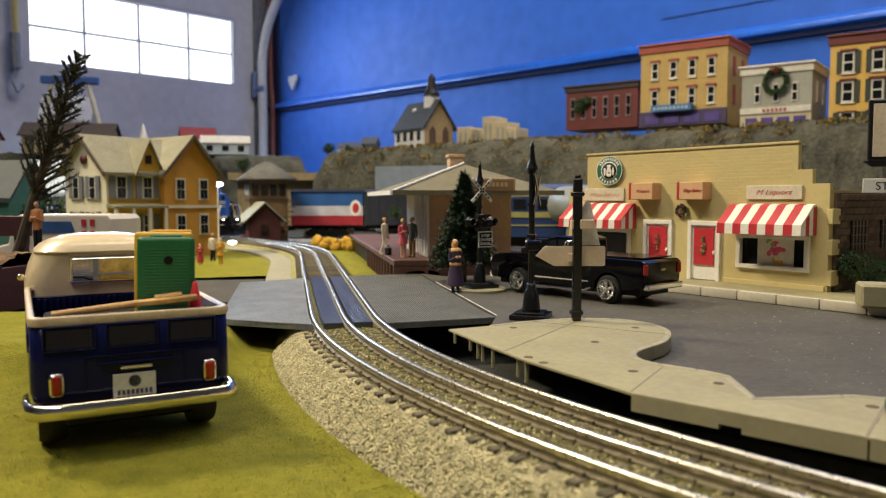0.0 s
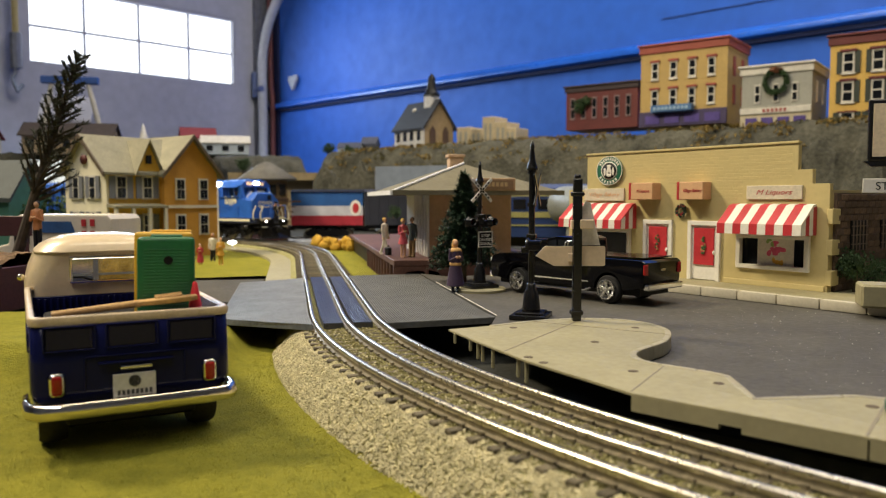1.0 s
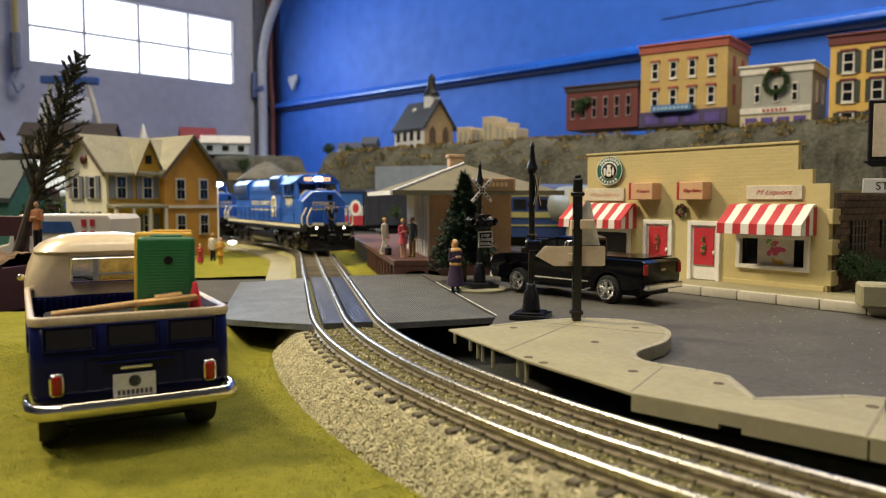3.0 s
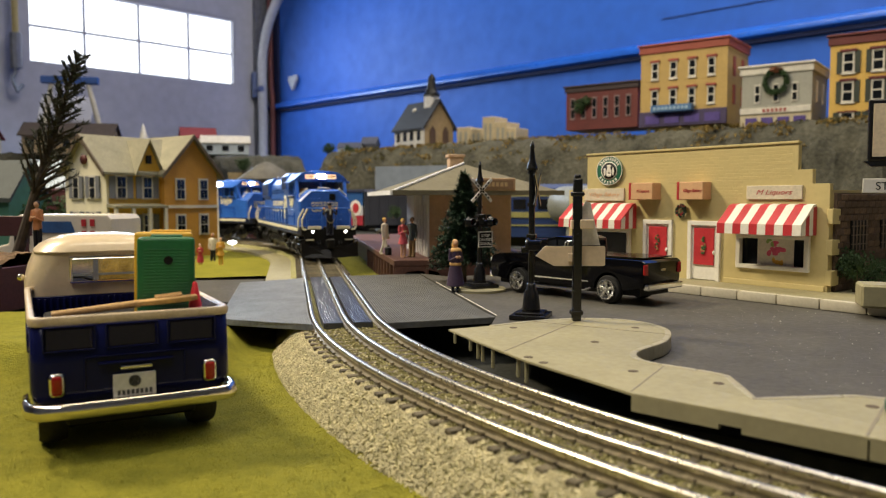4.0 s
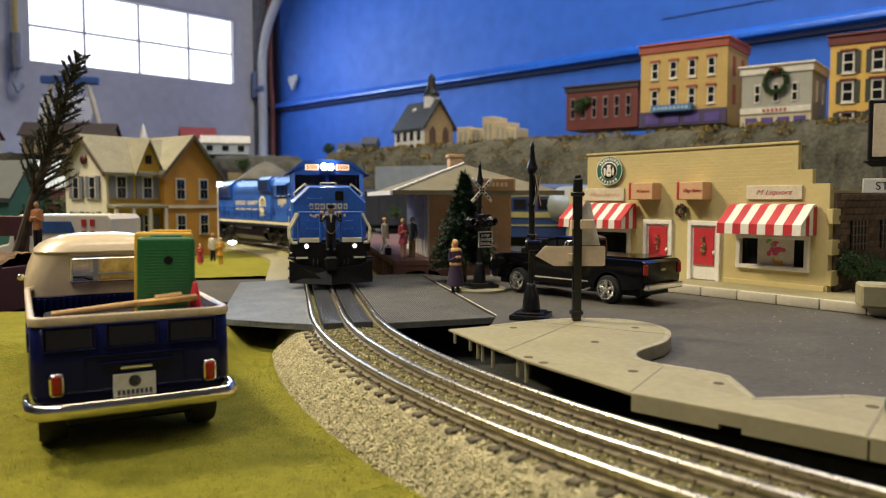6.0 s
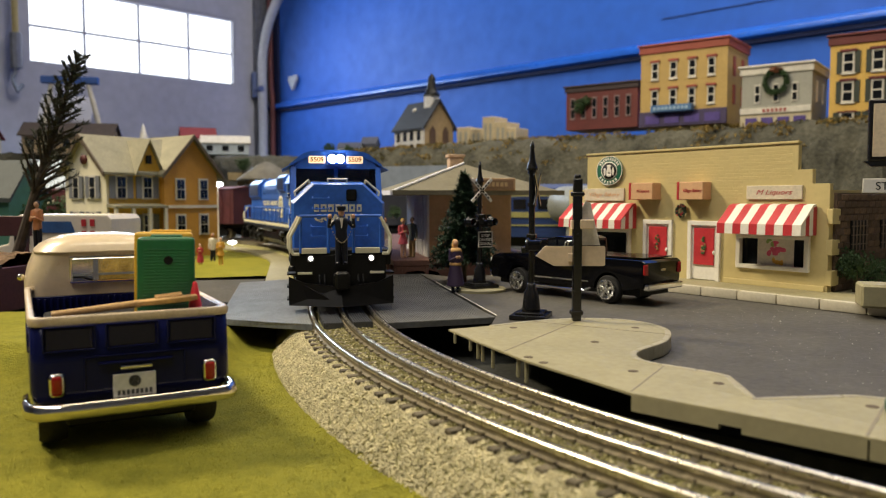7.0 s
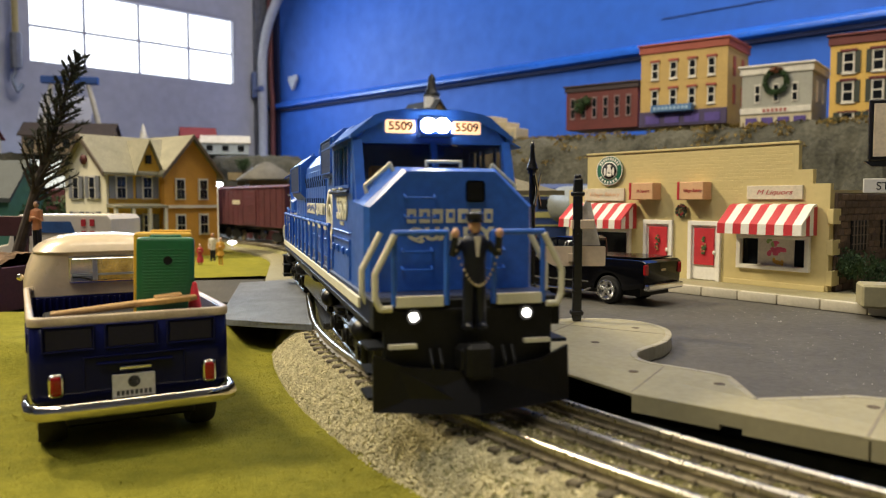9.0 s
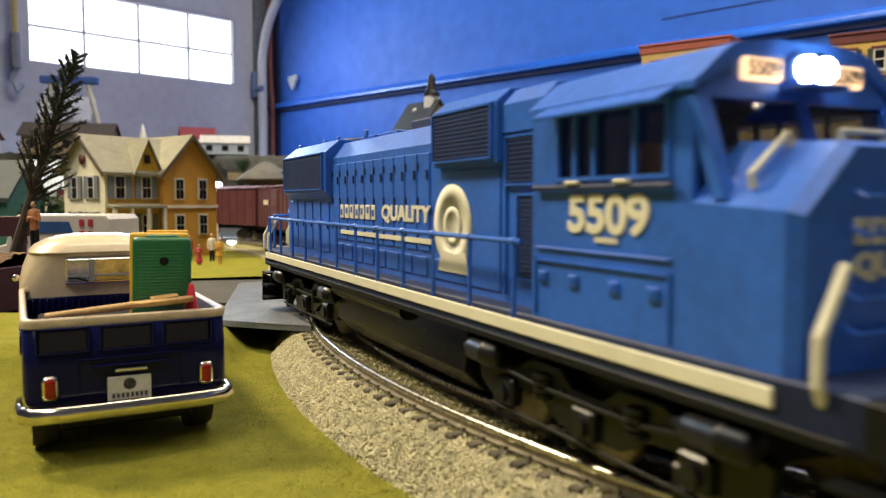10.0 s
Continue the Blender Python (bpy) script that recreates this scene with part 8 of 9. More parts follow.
def church():
    t = thing("church", pose(-0.060, 2.46, 0.222, 0, 0, 36), "small church with grey roof and dark steeple on the hill", "church")
    WL, TANW, SL = mat("church_white", (0.74, 0.74, 0.74), 0.6), mat("church_tan", (0.36, 0.26, 0.14), 0.65), mat("church_slate", (0.03, 0.034, 0.045), 0.6, var=0.15)
    bm = bmesh.new()
    gabled(bm, 0.0, 0.115, 0.0, 0.17, 0, 0.100, 0.180, "y")
    part("nave", bm, TANW, t)
    bm = bmesh.new()
    roof_slabs(bm, 0.0, 0.115, 0.0, 0.17, 0.100, 0.180, 0.006, 0.010, "y")
    part("roof", bm, SL, t)
    bm = bmesh.new()
    box(bm, -0.001, 0.085, 0.0, 0.004, 0.171, 0.098)
    sw = part("side_wall", bm, WL, t)
    for i in range(4):
        for z in (0.012, 0.054):
            bm = bmesh.new()
            box(bm, -0.003, 0.026 + 0.040 * i, z, 0.004, 0.018, 0.030)
            part("window", bm, DARKPANE, sw)
    for x in (0.032, 0.083):
        bm = bmesh.new()
        prism(bm, [(x - 0.011, 0.030), (x + 0.011, 0.030), (x + 0.011, 0.082), (x, 0.100), (x - 0.011, 0.082)], -0.003, 0.003, "y")
        part("arched_window", bm, mat("church_brown", (0.10, 0.06, 0.04), 0.6) if "church_brown" not in bpy.data.materials else bpy.data.materials["church_brown"], t)
    bm = bmesh.new()
    box(bm, 0.0575, 0.040, 0.150, 0.036, 0.036, 0.052)
    part("belfry", bm, WL, t)
    bm = bmesh.new()
    lathe(bm, [(0.030, 0.202), (0.022, 0.210), (0.016, 0.222), (0.013, 0.250), (0.011, 0.260), (0.001, 0.272)], 8, Matrix.Translation((0.0575, 0.040, 0)))
    part("steeple", bm, BLACKM, t)
    bm = bmesh.new()
    lathe(bm, [(0.007, -0.003), (0.007, 0.003)], 14, Matrix.Translation((0.024, 0.090, 0.156)) @ Matrix.Rotation(radians(-50), 4, "Y"))
    part("skylight", bm, UW, t)


church()


def pale_block():
    t = thing("apartment_block", pose(0.0527, 2.78, 0.258, 0, 0, -37) @ Matrix.Scale(0.85, 4), "pale cream stepped apartment block far on the hill", "building")
    PALE = mat("block_cream", (0.55, 0.46, 0.30), 0.65)
    for x, w, h in ((0.03, 0.07, 0.100), (0.095, 0.06, 0.090), (0.155, 0.06, 0.135), (0.215, 0.06, 0.110), (0.262, 0.05, 0.085)):
        bm = bmesh.new()
        box(bm, x, 0.05, 0, w, 0.10, h, 0.002)
        wl = part("wing", bm, PALE, t)
        for k in range(2):
            bm = bmesh.new()
            box(bm, x - w * 0.2 + w * 0.4 * k, -0.001, h * 0.25, w * 0.16, 0.004, h * 0.55)
            part("window", bm, GREYB, wl)


pale_block()


# small far things on the hill's left end
def cottage(x, y, z, w, d, h, rz, wall_m, roof_m, label):
    t = thing("cottage", pose(x, y, z, 0, 0, rz), label, "house", "far village")
    bm = bmesh.new()
    gabled(bm, 0, w, 0, d, 0, h * 0.62, h, "x")
    part("wall", bm, wall_m, t)
    bm = bmesh.new()
    roof_slabs(bm, 0, w, 0, d, h * 0.62, h, h * 0.05, w * 0.04, "x")
    part("roof", bm, roof_m, t)
    n = max(2, int(w / 0.05))
    for i in range(n):
        bm = bmesh.new()
        box(bm, w * (i + 0.5) / n, -0.001, h * 0.18, w * 0.4 / n, 0.004, h * 0.28)
        part("window", bm, DARKPANE, t)
    return t


SLATEB = mat("roof_slate_blue", (0.05, 0.06, 0.10), 0.6)
BARN = mat("barn_red", (0.20, 0.02, 0.03), 0.6)
PALEB = mat("wall_pale_blue", (0.42, 0.50, 0.60), 0.6)
TANB = mat("wall_tan_far", (0.34, 0.26, 0.17), 0.65)
cottage(-0.345, 2.52, 0.225, 0.075, 0.05, 0.045, -10, PALEB, SLATEB, "tiny pale cottage on the end of the hill")
cottage(-0.27, 2.55, 0.230, 0.05, 0.05, 0.060, -10, SLATEB, SLATEB, "tiny dark shed on the end of the hill")
cottage(-1.02, 3.02, 0.262, 0.13, 0.10, 0.105, 24, UW, BARN, "red and white barn on the far bank")
cottage(-0.90, 2.88, 0.255, 0.17, 0.10, 0.070, 14, PALEB, UW, "pale shed with white roof on the far bank")
cottage(-1.50, 2.75, 0.250, 0.30, 0.12, 0.110, 10, TANB, mat("roof_umber", (0.06, 0.045, 0.04), 0.7), "long tan house with dark roof on the far bank")
cottage(-1.86, 2.60, 0.250, 0.30, 0.12, 0.085, 10, UW, BARN, "white house with red roof on the far bank")
cottage(-1.72, 3.30, 0.270, 0.20, 0.14, 0.250, 10, mat("hut_grey", (0.28, 0.28, 0.30), 0.7), HALLGREY, "grey gabled hut high on the far bank")
cottage(-1.72, 2.42, 0.130, 0.22, 0.10, 0.110, 8, TANB, UW, "low tan house at the foot of the bank")
bm = bmesh.new()
lathe(bm, [(0.030, 0.0), (0.028, 0.030), (0.012, 0.070), (0.001, 0.110)], 6)
ob = part("white_spire", bm, UW, None, "white pointed spire on the far bank")
ob.matrix_basis = pose(-1.135, 2.93, 0.262)
tagged(ob, category="spire")
for x, y, z, r, sd in ((-0.38, 2.54, 0.225, 0.026, 51), (-0.30, 2.47, 0.228, 0.020, 52), (-0.66, 2.55, 0.170, 0.030, 53)):
    bush(x, y, z, r, sd, "dark clump of growth on the far ledge")


def gantry():
    t = thing("gantry", pose(-1.62, 3.15, 0.27, 0, 0, 10), "toy gantry with blue beam on pale splayed legs", "gantry")
    bm = bmesh.new()
    box(bm, 0.10, 0, 0.285, 0.22, 0.03, 0.030, 0.003)
    part("beam", bm, mat("beam_blue", (0.03, 0.09, 0.32), 0.5), t)
    for x0, x1 in ((-0.03, 0.03), (0.24, 0.17)):
        bm = bmesh.new()
        tube(bm, (x0, 0, -0.02), (x1, 0, 0.286), 0.012, 0.010, 8)
        part("leg", bm, mat("leg_pale", (0.55, 0.52, 0.45), 0.6) if "leg_pale" not in bpy.data.materials else bpy.data.materials["leg_pale"], t)


gantry()


# ---- yellow house ----
def house():
    t = thing("house", pose(-0.4287, 0.980, 0.004, 0, 0, 55), "yellow two-storey model house with grey roof and porch", "house")
    # the gable's pale cream carries the window light that falls on that end
    YL, OR, WH = mat("house_lit_cream", (0.66, 0.62, 0.48), 0.6, var=0.06), mat("house_orange", (0.50, 0.25, 0.035), 0.6, var=0.07), mat("house_trim", (0.60, 0.57, 0.50), 0.6)
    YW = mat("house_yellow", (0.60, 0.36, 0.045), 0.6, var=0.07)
    RF = mat("house_roof", (0.23, 0.215, 0.15), 0.75, var=0.12, scale=50, bump=0.2)
    SH = mat("shutter_grey", (0.16, 0.17, 0.20), 0.6)
    BB = mat("barge_brown", (0.10, 0.075, 0.05), 0.6)
    E_, R_, R2 = 0.119, 0.163, 0.167
    D_, X0, X1, FW = 0.0966, 0.078, 0.165, -0.010
    # main body with its gable end, paled to cream for window light, and the orange wing
    bm = bmesh.new()
    prism(bm, [(0.0, 0), (0.0, E_), (D_ / 2, R_), (D_, E_), (D_, 0)], 0.003, X0 + 0.03, "x")
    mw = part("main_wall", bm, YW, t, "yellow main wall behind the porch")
    bm = bmesh.new()
    prism(bm, [(0.0, 0), (0.0, E_), (D_ / 2, R_), (D_, E_), (D_, 0)], 0.0, 0.003, "x")
    lw = part("gable_wall", bm, YL, t, "gable wall with shutters, window light put into its cream")
    bm = bmesh.new()
    prism(bm, [(X0, 0), (X0, E_), ((X0 + X1) / 2, R2), (X1, E_), (X1, 0)], FW, D_, "y")
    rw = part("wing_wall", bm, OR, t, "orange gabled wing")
    # roofs
    bm = bmesh.new()
    roof_slabs(bm, 0.0, X0 + 0.035, 0.0, D_, E_, R_, 0.004, 0.007, "x")
    part("roof", bm, RF, t)
    bm = bmesh.new()
    roof_slabs(bm, X0, X1, FW, D_, E_, R2, 0.004, 0.007, "y")
    part("roof", bm, RF, t)
    k = (R2 - E_) / ((X1 - X0) / 2)
    c = (X0 + X1) / 2
    for s in (-1, 1):
        xe = c + s * ((X1 - X0) / 2 + 0.007)
        ez = R2 - abs(xe - c) * k
        bm = bmesh.new()
        prism(bm, [(c, R2 + 0.0045), (xe, ez + 0.0045), (xe, ez - 0.002), (c, R2 - 0.002)], FW - 0.0085, FW - 0.0065, "y")
        part("barge_board", bm, BB, t)
    k = (R_ - E_) / (D_ / 2)
    for s in (-1, 1):
        ye = D_ / 2 + s * (D_ / 2 + 0.007)
        ez = R_ - abs(ye - D_ / 2) * k
        bm = bmesh.new()
        prism(bm, [(D_ / 2, R_ + 0.0045), (ye, ez + 0.0045), (ye, ez - 0.002), (D_ / 2, R_ - 0.002)], -0.0085, -0.0065, "x")
        part("barge_board", bm, BB, t)
    # dormer over the middle
    bm = bmesh.new()
    gabled(bm, 0.040, 0.076, -0.004, 0.05, E_ - 0.004, E_ + 0.002, E_ + 0.040, "y")
    dm = part("dormer", bm, YW, t)
    bm = bmesh.new()
    roof_slabs(bm, 0.040, 0.076, -0.006, 0.05, E_ + 0.002, E_ + 0.040, 0.003, 0.004, "y")
    part("dormer_roof", bm, RF, dm)
    bm = bmesh.new()
    box(bm, 0.058, -0.0055, E_ + 0.010, 0.007, 0.003, 0.011)
    part("dormer_window", bm, DARKPANE, dm)

    # windows and shutters; turned ones belong to the gable end
    def win(parent, x, y, z, w, h, sh=True, turn=False):
        m = Matrix.Translation((x, y, 0)) @ Matrix.Rotation(radians(-90 if turn else 0), 4, "Z")
        bm = bmesh.new()
        box(bm, 0, 0, z - 0.002, w + 0.004, 0.003, h + 0.004, 0, m)
        wf = part("window", bm, WH, parent)
        bm = bmesh.new()
        for sx in (-1, 1):
            for zz in (0, 1):
                box(bm, sx * w * 0.25, -0.0012, z + zz * h * 0.52, w * 0.42, 0.002, h * 0.46, 0, m)
        part("pane", bm, DARKPANE, wf)
        if sh:
            for sx in (-1, 1):
                bm = bmesh.new()
                box(bm, sx * (w * 0.5 + 0.0065), -0.0004, z - 0.001, 0.008, 0.003, h + 0.002, 0, m)
                part("shutter", bm, SH, wf)
    for y in (0.029, 0.068):
        for z in (0.084, 0.038):
            win(lw, -0.0005, y, z, 0.011, 0.027, True, True)
    bm = bmesh.new()
    lathe(bm, [(0.0065, -0.002), (0.0065, 0.002)], 18, Matrix.Translation((-0.0005, D_ / 2, 0.134)) @ Matrix.Rotation(radians(90), 4, "Y"))
    part("round_vent", bm, mat("vent_maroon", (0.10, 0.02, 0.02), 0.6), lw)
    for x in (c - 0.019, c + 0.019):
        for z in (0.083, 0.034):
            win(rw, x, FW - 0.0005, z, 0.012, 0.026, False)
    for x in (0.020, 0.058):
        for z in (0.084, 0.034):
            win(mw, x, -0.0005, z, 0.012, 0.027)
    bm = bmesh.new()
    box(bm, c, FW - 0.001, 0.070, X1 - X0 + 0.002, 0.003, 0.004)
    part("belt_course", bm, WH, rw)
    bm = bmesh.new()
    prism(bm, [(0.001, 0.0765), (-0.0185, 0.0735), (-0.0185, 0.0705), (0.001, 0.0720)], 0.0, X0, "x")
    part("porch_roof", bm, RF, t)
    bm = bmesh.new()
    box(bm, X0 / 2, -0.010, 0, X0, 0.020, 0.012)
    part("porch_floor", bm, mat("porch_brown", (0.20, 0.13, 0.07), 0.7), t)
    for x in (0.003, 0.027, 0.051, 0.075):
        bm = bmesh.new()
        box(bm, x, -0.0160, 0.012, 0.004, 0.004, 0.0595)
        part("porch_post", bm, WH, t)


house()

# ---- far yard: signal tower, little shed, parked wagons, yellow shrubs ----
def tower():
    t = thing("signal_tower", pose(-0.387, 1.53, 0.0, 0, 0, 20), "brown and tan signal tower with dark hipped roof", "tower")
    TN, DK = mat("tower_tan", (0.20, 0.125, 0.055), 0.7, var=0.12), mat("tower_brown", (0.10, 0.055, 0.035), 0.7, var=0.15)
    bm = bmesh.new()
    box(bm, 0.04, 0.04, 0, 0.075, 0.075, 0.125)
    part("wall", bm, TN, t)
    bm = bmesh.new()
    box(bm, 0.04, 0.04, 0.082, 0.079, 0.079, 0.006)
    part("belt", bm, DK, t)
    for i in range(4):
        bm = bmesh.new()
        box(bm, 0.013 + 0.018 * i, 0.0015, 0.094, 0.012, 0.003, 0.022)
        part("window", bm, DARKPANE, t)
        bm = bmesh.new()
        box(bm, 0.0015, 0.013 + 0.018 * i, 0.094, 0.003, 0.012, 0.022)
        part("window", bm, PALEB, t)
    bm = bmesh.new()
    lathe(bm, [(0.076, 0.124), (0.076, 0.128), (0.020, 0.158), (0.004, 0.163)], 4, Matrix.Translation((0.04, 0.04, 0)) @ Matrix.Rotation(radians(45), 4, "Z"))
    part("roof", bm, mat("tower_roof", (0.105, 0.098, 0.085), 0.7, var=0.2, scale=40), t)
    bm = bmesh.new()
    box(bm, 0.088, 0.01, 0.080, 0.030, 0.030, 0.003)
    for k in range(8):
        box(bm, 0.088 - 0.004 * k, -0.012, 0.080 - 0.010 * k, 0.012, 0.024, 0.002)
    part("stair", bm, DK, t)


tower()


def yard_shed():
    t = thing("track_shed", pose(-0.368, 1.45, 0.0, 0, 0, 24) @ Matrix.Scale(1.18, 4), "small dark red shed with pale green roof", "shed")
    bm = bmesh.new()
    gabled(bm, 0, 0.052, 0, 0.07, 0, 0.042, 0.066, "y")
    part("wall", bm, mat("shed_red", (0.11, 0.03, 0.025), 0.7, var=0.15), t)
    bm = bmesh.new()
    roof_slabs(bm, 0, 0.052, 0, 0.07, 0.042, 0.066, 0.003, 0.008, "y")
    part("roof", bm, mat("shed_roof", (0.32, 0.33, 0.24), 0.7), t)
    bm = bmesh.new()
    box(bm, 0.026, -0.001, 0.016, 0.012, 0.003, 0.016)
    part("window", bm, DARKPANE, t)
    bm = bmesh.new()
    box(bm, -0.001, 0.035, 0.016, 0.003, 0.014, 0.016)
    part("window", bm, DARKPANE, t)


yard_shed()
STB = mat("stripe_blue", (0.02, 0.10, 0.32), 0.5)
STW = mat("stripe_white", (0.55, 0.55, 0.60), 0.5)
STR = mat("stripe_red", (0.36, 0.02, 0.035), 0.5)
parked = boxcar("parked_boxcar", MAROON, "blue, white and red striped boxcar parked in the yard", stripes=[STR, STW, STB], length=0.125)
parked.matrix_basis = pose(-0.250, 1.68, 0.000, 0, 0, 93) @ Matrix.Scale(1.22, 4)
dark_car = boxcar("parked_boxcar", mat("car_black", (0.015, 0.017, 0.03), 0.6), "black boxcar parked beside the striped one", length=0.20)
dark_car.matrix_basis = pose(-0.048, 1.69, 0.0, 0, 0, 93) @ Matrix.Scale(1.22, 4)
bm = bmesh.new()
for o in (-0.016, 0.016):
    box(bm, -0.2, 1.685 + o * 1.2, -0.003, 1.6, 0.002, 0.006)
ob = part("yard_track", bm, RAIL, None, "steel rails of the far yard")
tagged(ob, kind="structure")
bm = bmesh.new()
prism(bm, [(-0.55, 1.56), (0.25, 1.50), (0.25, 1.62), (-0.55, 1.66)], -0.003, 0.002, "z")
structure("yard_road", bm, mat("yard_pale", (0.36, 0.38, 0.42), 0.7, var=0.1), "pale service road in the far yard")

YB = mat("shrub_yellow", (0.55, 0.33, 0.035), 0.9, var=0.25, scale=60)
for x, y, r, sd in ((-0.190, 1.215, 0.022, 61), (-0.160, 1.205, 0.020, 62), (-0.133, 1.190, 0.021, 63), (-0.105, 1.170, 0.018, 64)):
    rnd = random.Random(sd)
    t = thing("shrub", pose(x, y, 0.004), "dry yellow foam shrub beside the track", "shrub", "yellow shrubs")
    bm = bmesh.new()
    for k in range(9):
        a = rnd.uniform(0, 6.28)
        c = (r * 0.5 * math.cos(a), r * 0.5 * math.sin(a), r * rnd.uniform(0.3, 0.85))
        ball(bm, c, (r * 0.42, r * 0.42, r * 0.36), 0, 9, 7)
        foliage(bm, c, (r * 0.5, r * 0.5, r * 0.42), 130, r * 0.10, rnd)
    for v in bm.verts:
        v.co *= 1 + 0.08 * noise.noise(v.co * 200)
    part("crown", bm, YB, t)
bush(-0.105, 1.62, 0.045, 0.018, 66, "dark bush above the parked wagons")

# blue coach behind the station and shop
def coach():
    t = thing("passenger_coach", pose(0.150, 1.12, 0.012, 0, 0, 78), "dark blue passenger coach with yellow stripes", "coach")
    NB = mat("coach_blue", (0.02, 0.045, 0.16), 0.4, var=0.1)
    ST_ = mat("coach_stripe", (0.34, 0.32, 0.12), 0.5)
    bm = bmesh.new()
    prism(bm, [(-0.030, 0.020), (-0.030, 0.076), (-0.022, 0.090), (-0.008, 0.096), (0.008, 0.096), (0.022, 0.090), (0.030, 0.076), (0.030, 0.020)], -0.17, 0.17, "y")
    part("body", bm, NB, t)
    for z, h in ((0.048, 0.008), (0.036, 0.002), (0.078, 0.002)):
        bm = bmesh.new()
        for s in (-1, 1):
            box(bm, s * 0.0304, 0, z, 0.001, 0.34, h)
        part("stripe", bm, ST_, t)
    for i in range(9):
        for s in (-1, 1):
            bm = bmesh.new()
            box(bm, s * 0.0304, -0.14 + 0.035 * i, 0.060, 0.001, 0.018, 0.014)
            part("window", bm, DARKPANE, t)
    bm = bmesh.new()
    box(bm, 0, 0, 0.006, 0.040, 0.30, 0.016)
    part("underframe", bm, BLACKM, t)


coach()
bm = bmesh.new()
lathe(bm, [(0.018, -0.06), (0.026, -0.05), (0.026, 0.05), (0.018, 0.06)], 20, Matrix.Translation((0.185, 1.02, 0.078)) @ Matrix.Rotation(radians(90), 4, "X") @ Matrix.Rotation(radians(20), 4, "Y"))
box(bm, 0.185, 1.02, 0.0, 0.03, 0.08, 0.06)
tagged(part("grey_tank", bm, mat("tank_grey", (0.22, 0.24, 0.24), 0.5), None, "grey round tank behind the shop", True), category="tank")

# grey-blue backdrop panel left of the church: a low factory roof
bm = bmesh.new()
prism(bm, [(-0.185, 2.10), (0.03, 2.02), (0.05, 2.16), (-0.165, 2.24)], 0.0, 0.175, "z")
tagged(part("low_factory", bm, mat("factory_blue_grey", (0.20, 0.24, 0.31), 0.6, var=0.1), None, "low blue-grey factory block before the hill"), category="building")


# ---- left foreground: gondola with mulch, tree and a figure, mail van, small houses ----
def gondola():
    t = thing("gondola_wagon", pose(-0.420, 0.560, 0.0, 0, 0, 82), "dark maroon gondola wagon loaded with brown mulch", "wagon")
    MR = mat("gondola_maroon", (0.060, 0.012, 0.018), 0.45, var=0.15)
    for s in (-1, 1):
        bm = bmesh.new()
        box(bm, s * 0.034, 0, 0.010, 0.003, 0.26, 0.030, 0.0005)
        part("side", bm, MR, t)
        for i in range(10):
            bm = bmesh.new()
            box(bm, s * 0.0362, -0.117 + 0.026 * i, 0.010, 0.002, 0.003, 0.029, 0.0004)
            part("rib", bm, MR, t)
        bm = bmesh.new()
        box(bm, 0, s * 0.1285, 0.010, 0.066, 0.003, 0.030, 0.0005)
        part("end", bm, MR, t)
        bm = bmesh.new()
        box(bm, s * 0.034, 0, 0.0395, 0.006, 0.262, 0.0022, 0.0004)
        part("rim", bm, BLACKM, t)
    bm = bmesh.new()
    box(bm, 0, 0, 0.008, 0.064, 0.25, 0.024)
    part("floor", bm, BLACKM, t)
    for y in (-0.085, 0.085):
        bm = bmesh.new()
        for s in (-1, 1):
            for d in (-0.017, 0.017):
                wheel(bm, s * 0.020, y + d, 0.0085, 0.0085, 0.005, 18)
        box(bm, 0, y, 0.005, 0.044, 0.050, 0.006)
        part("bogie", bm, BLACKM, t)
    bm = bmesh.new()
    n1, n2 = 26, 90
    vs = [[bm.verts.new((-0.032 + 0.064 * i / n1, -0.126 + 0.252 * j / n2,
                         0.039 + 0.009 * math.sin(math.pi * i / n1) + 0.014 * math.exp(-((j / n2 - 0.42) / 0.13) ** 2) * math.sin(math.pi * i / n1) + 0.0022 * noise.fractal(Vector((i * 0.35, j * 0.35, 2)), 1, 2, 3)))
           for j in range(n2 + 1)] for i in range(n1 + 1)]
    for i in range(n1):
        for j in range(n2):
            bm.faces.new((vs[i][j], vs[i + 1][j], vs[i + 1][j + 1], vs[i][j + 1]))
    bmesh.ops.recalc_face_normals(bm, faces=bm.faces[:])
    part("mulch", bm, mat("mulch_brown", (0.17, 0.10, 0.05), 0.95, var=0.35, scale=140, bump=0.9, bscale=900), t, "heaped brown mulch")


gondola()


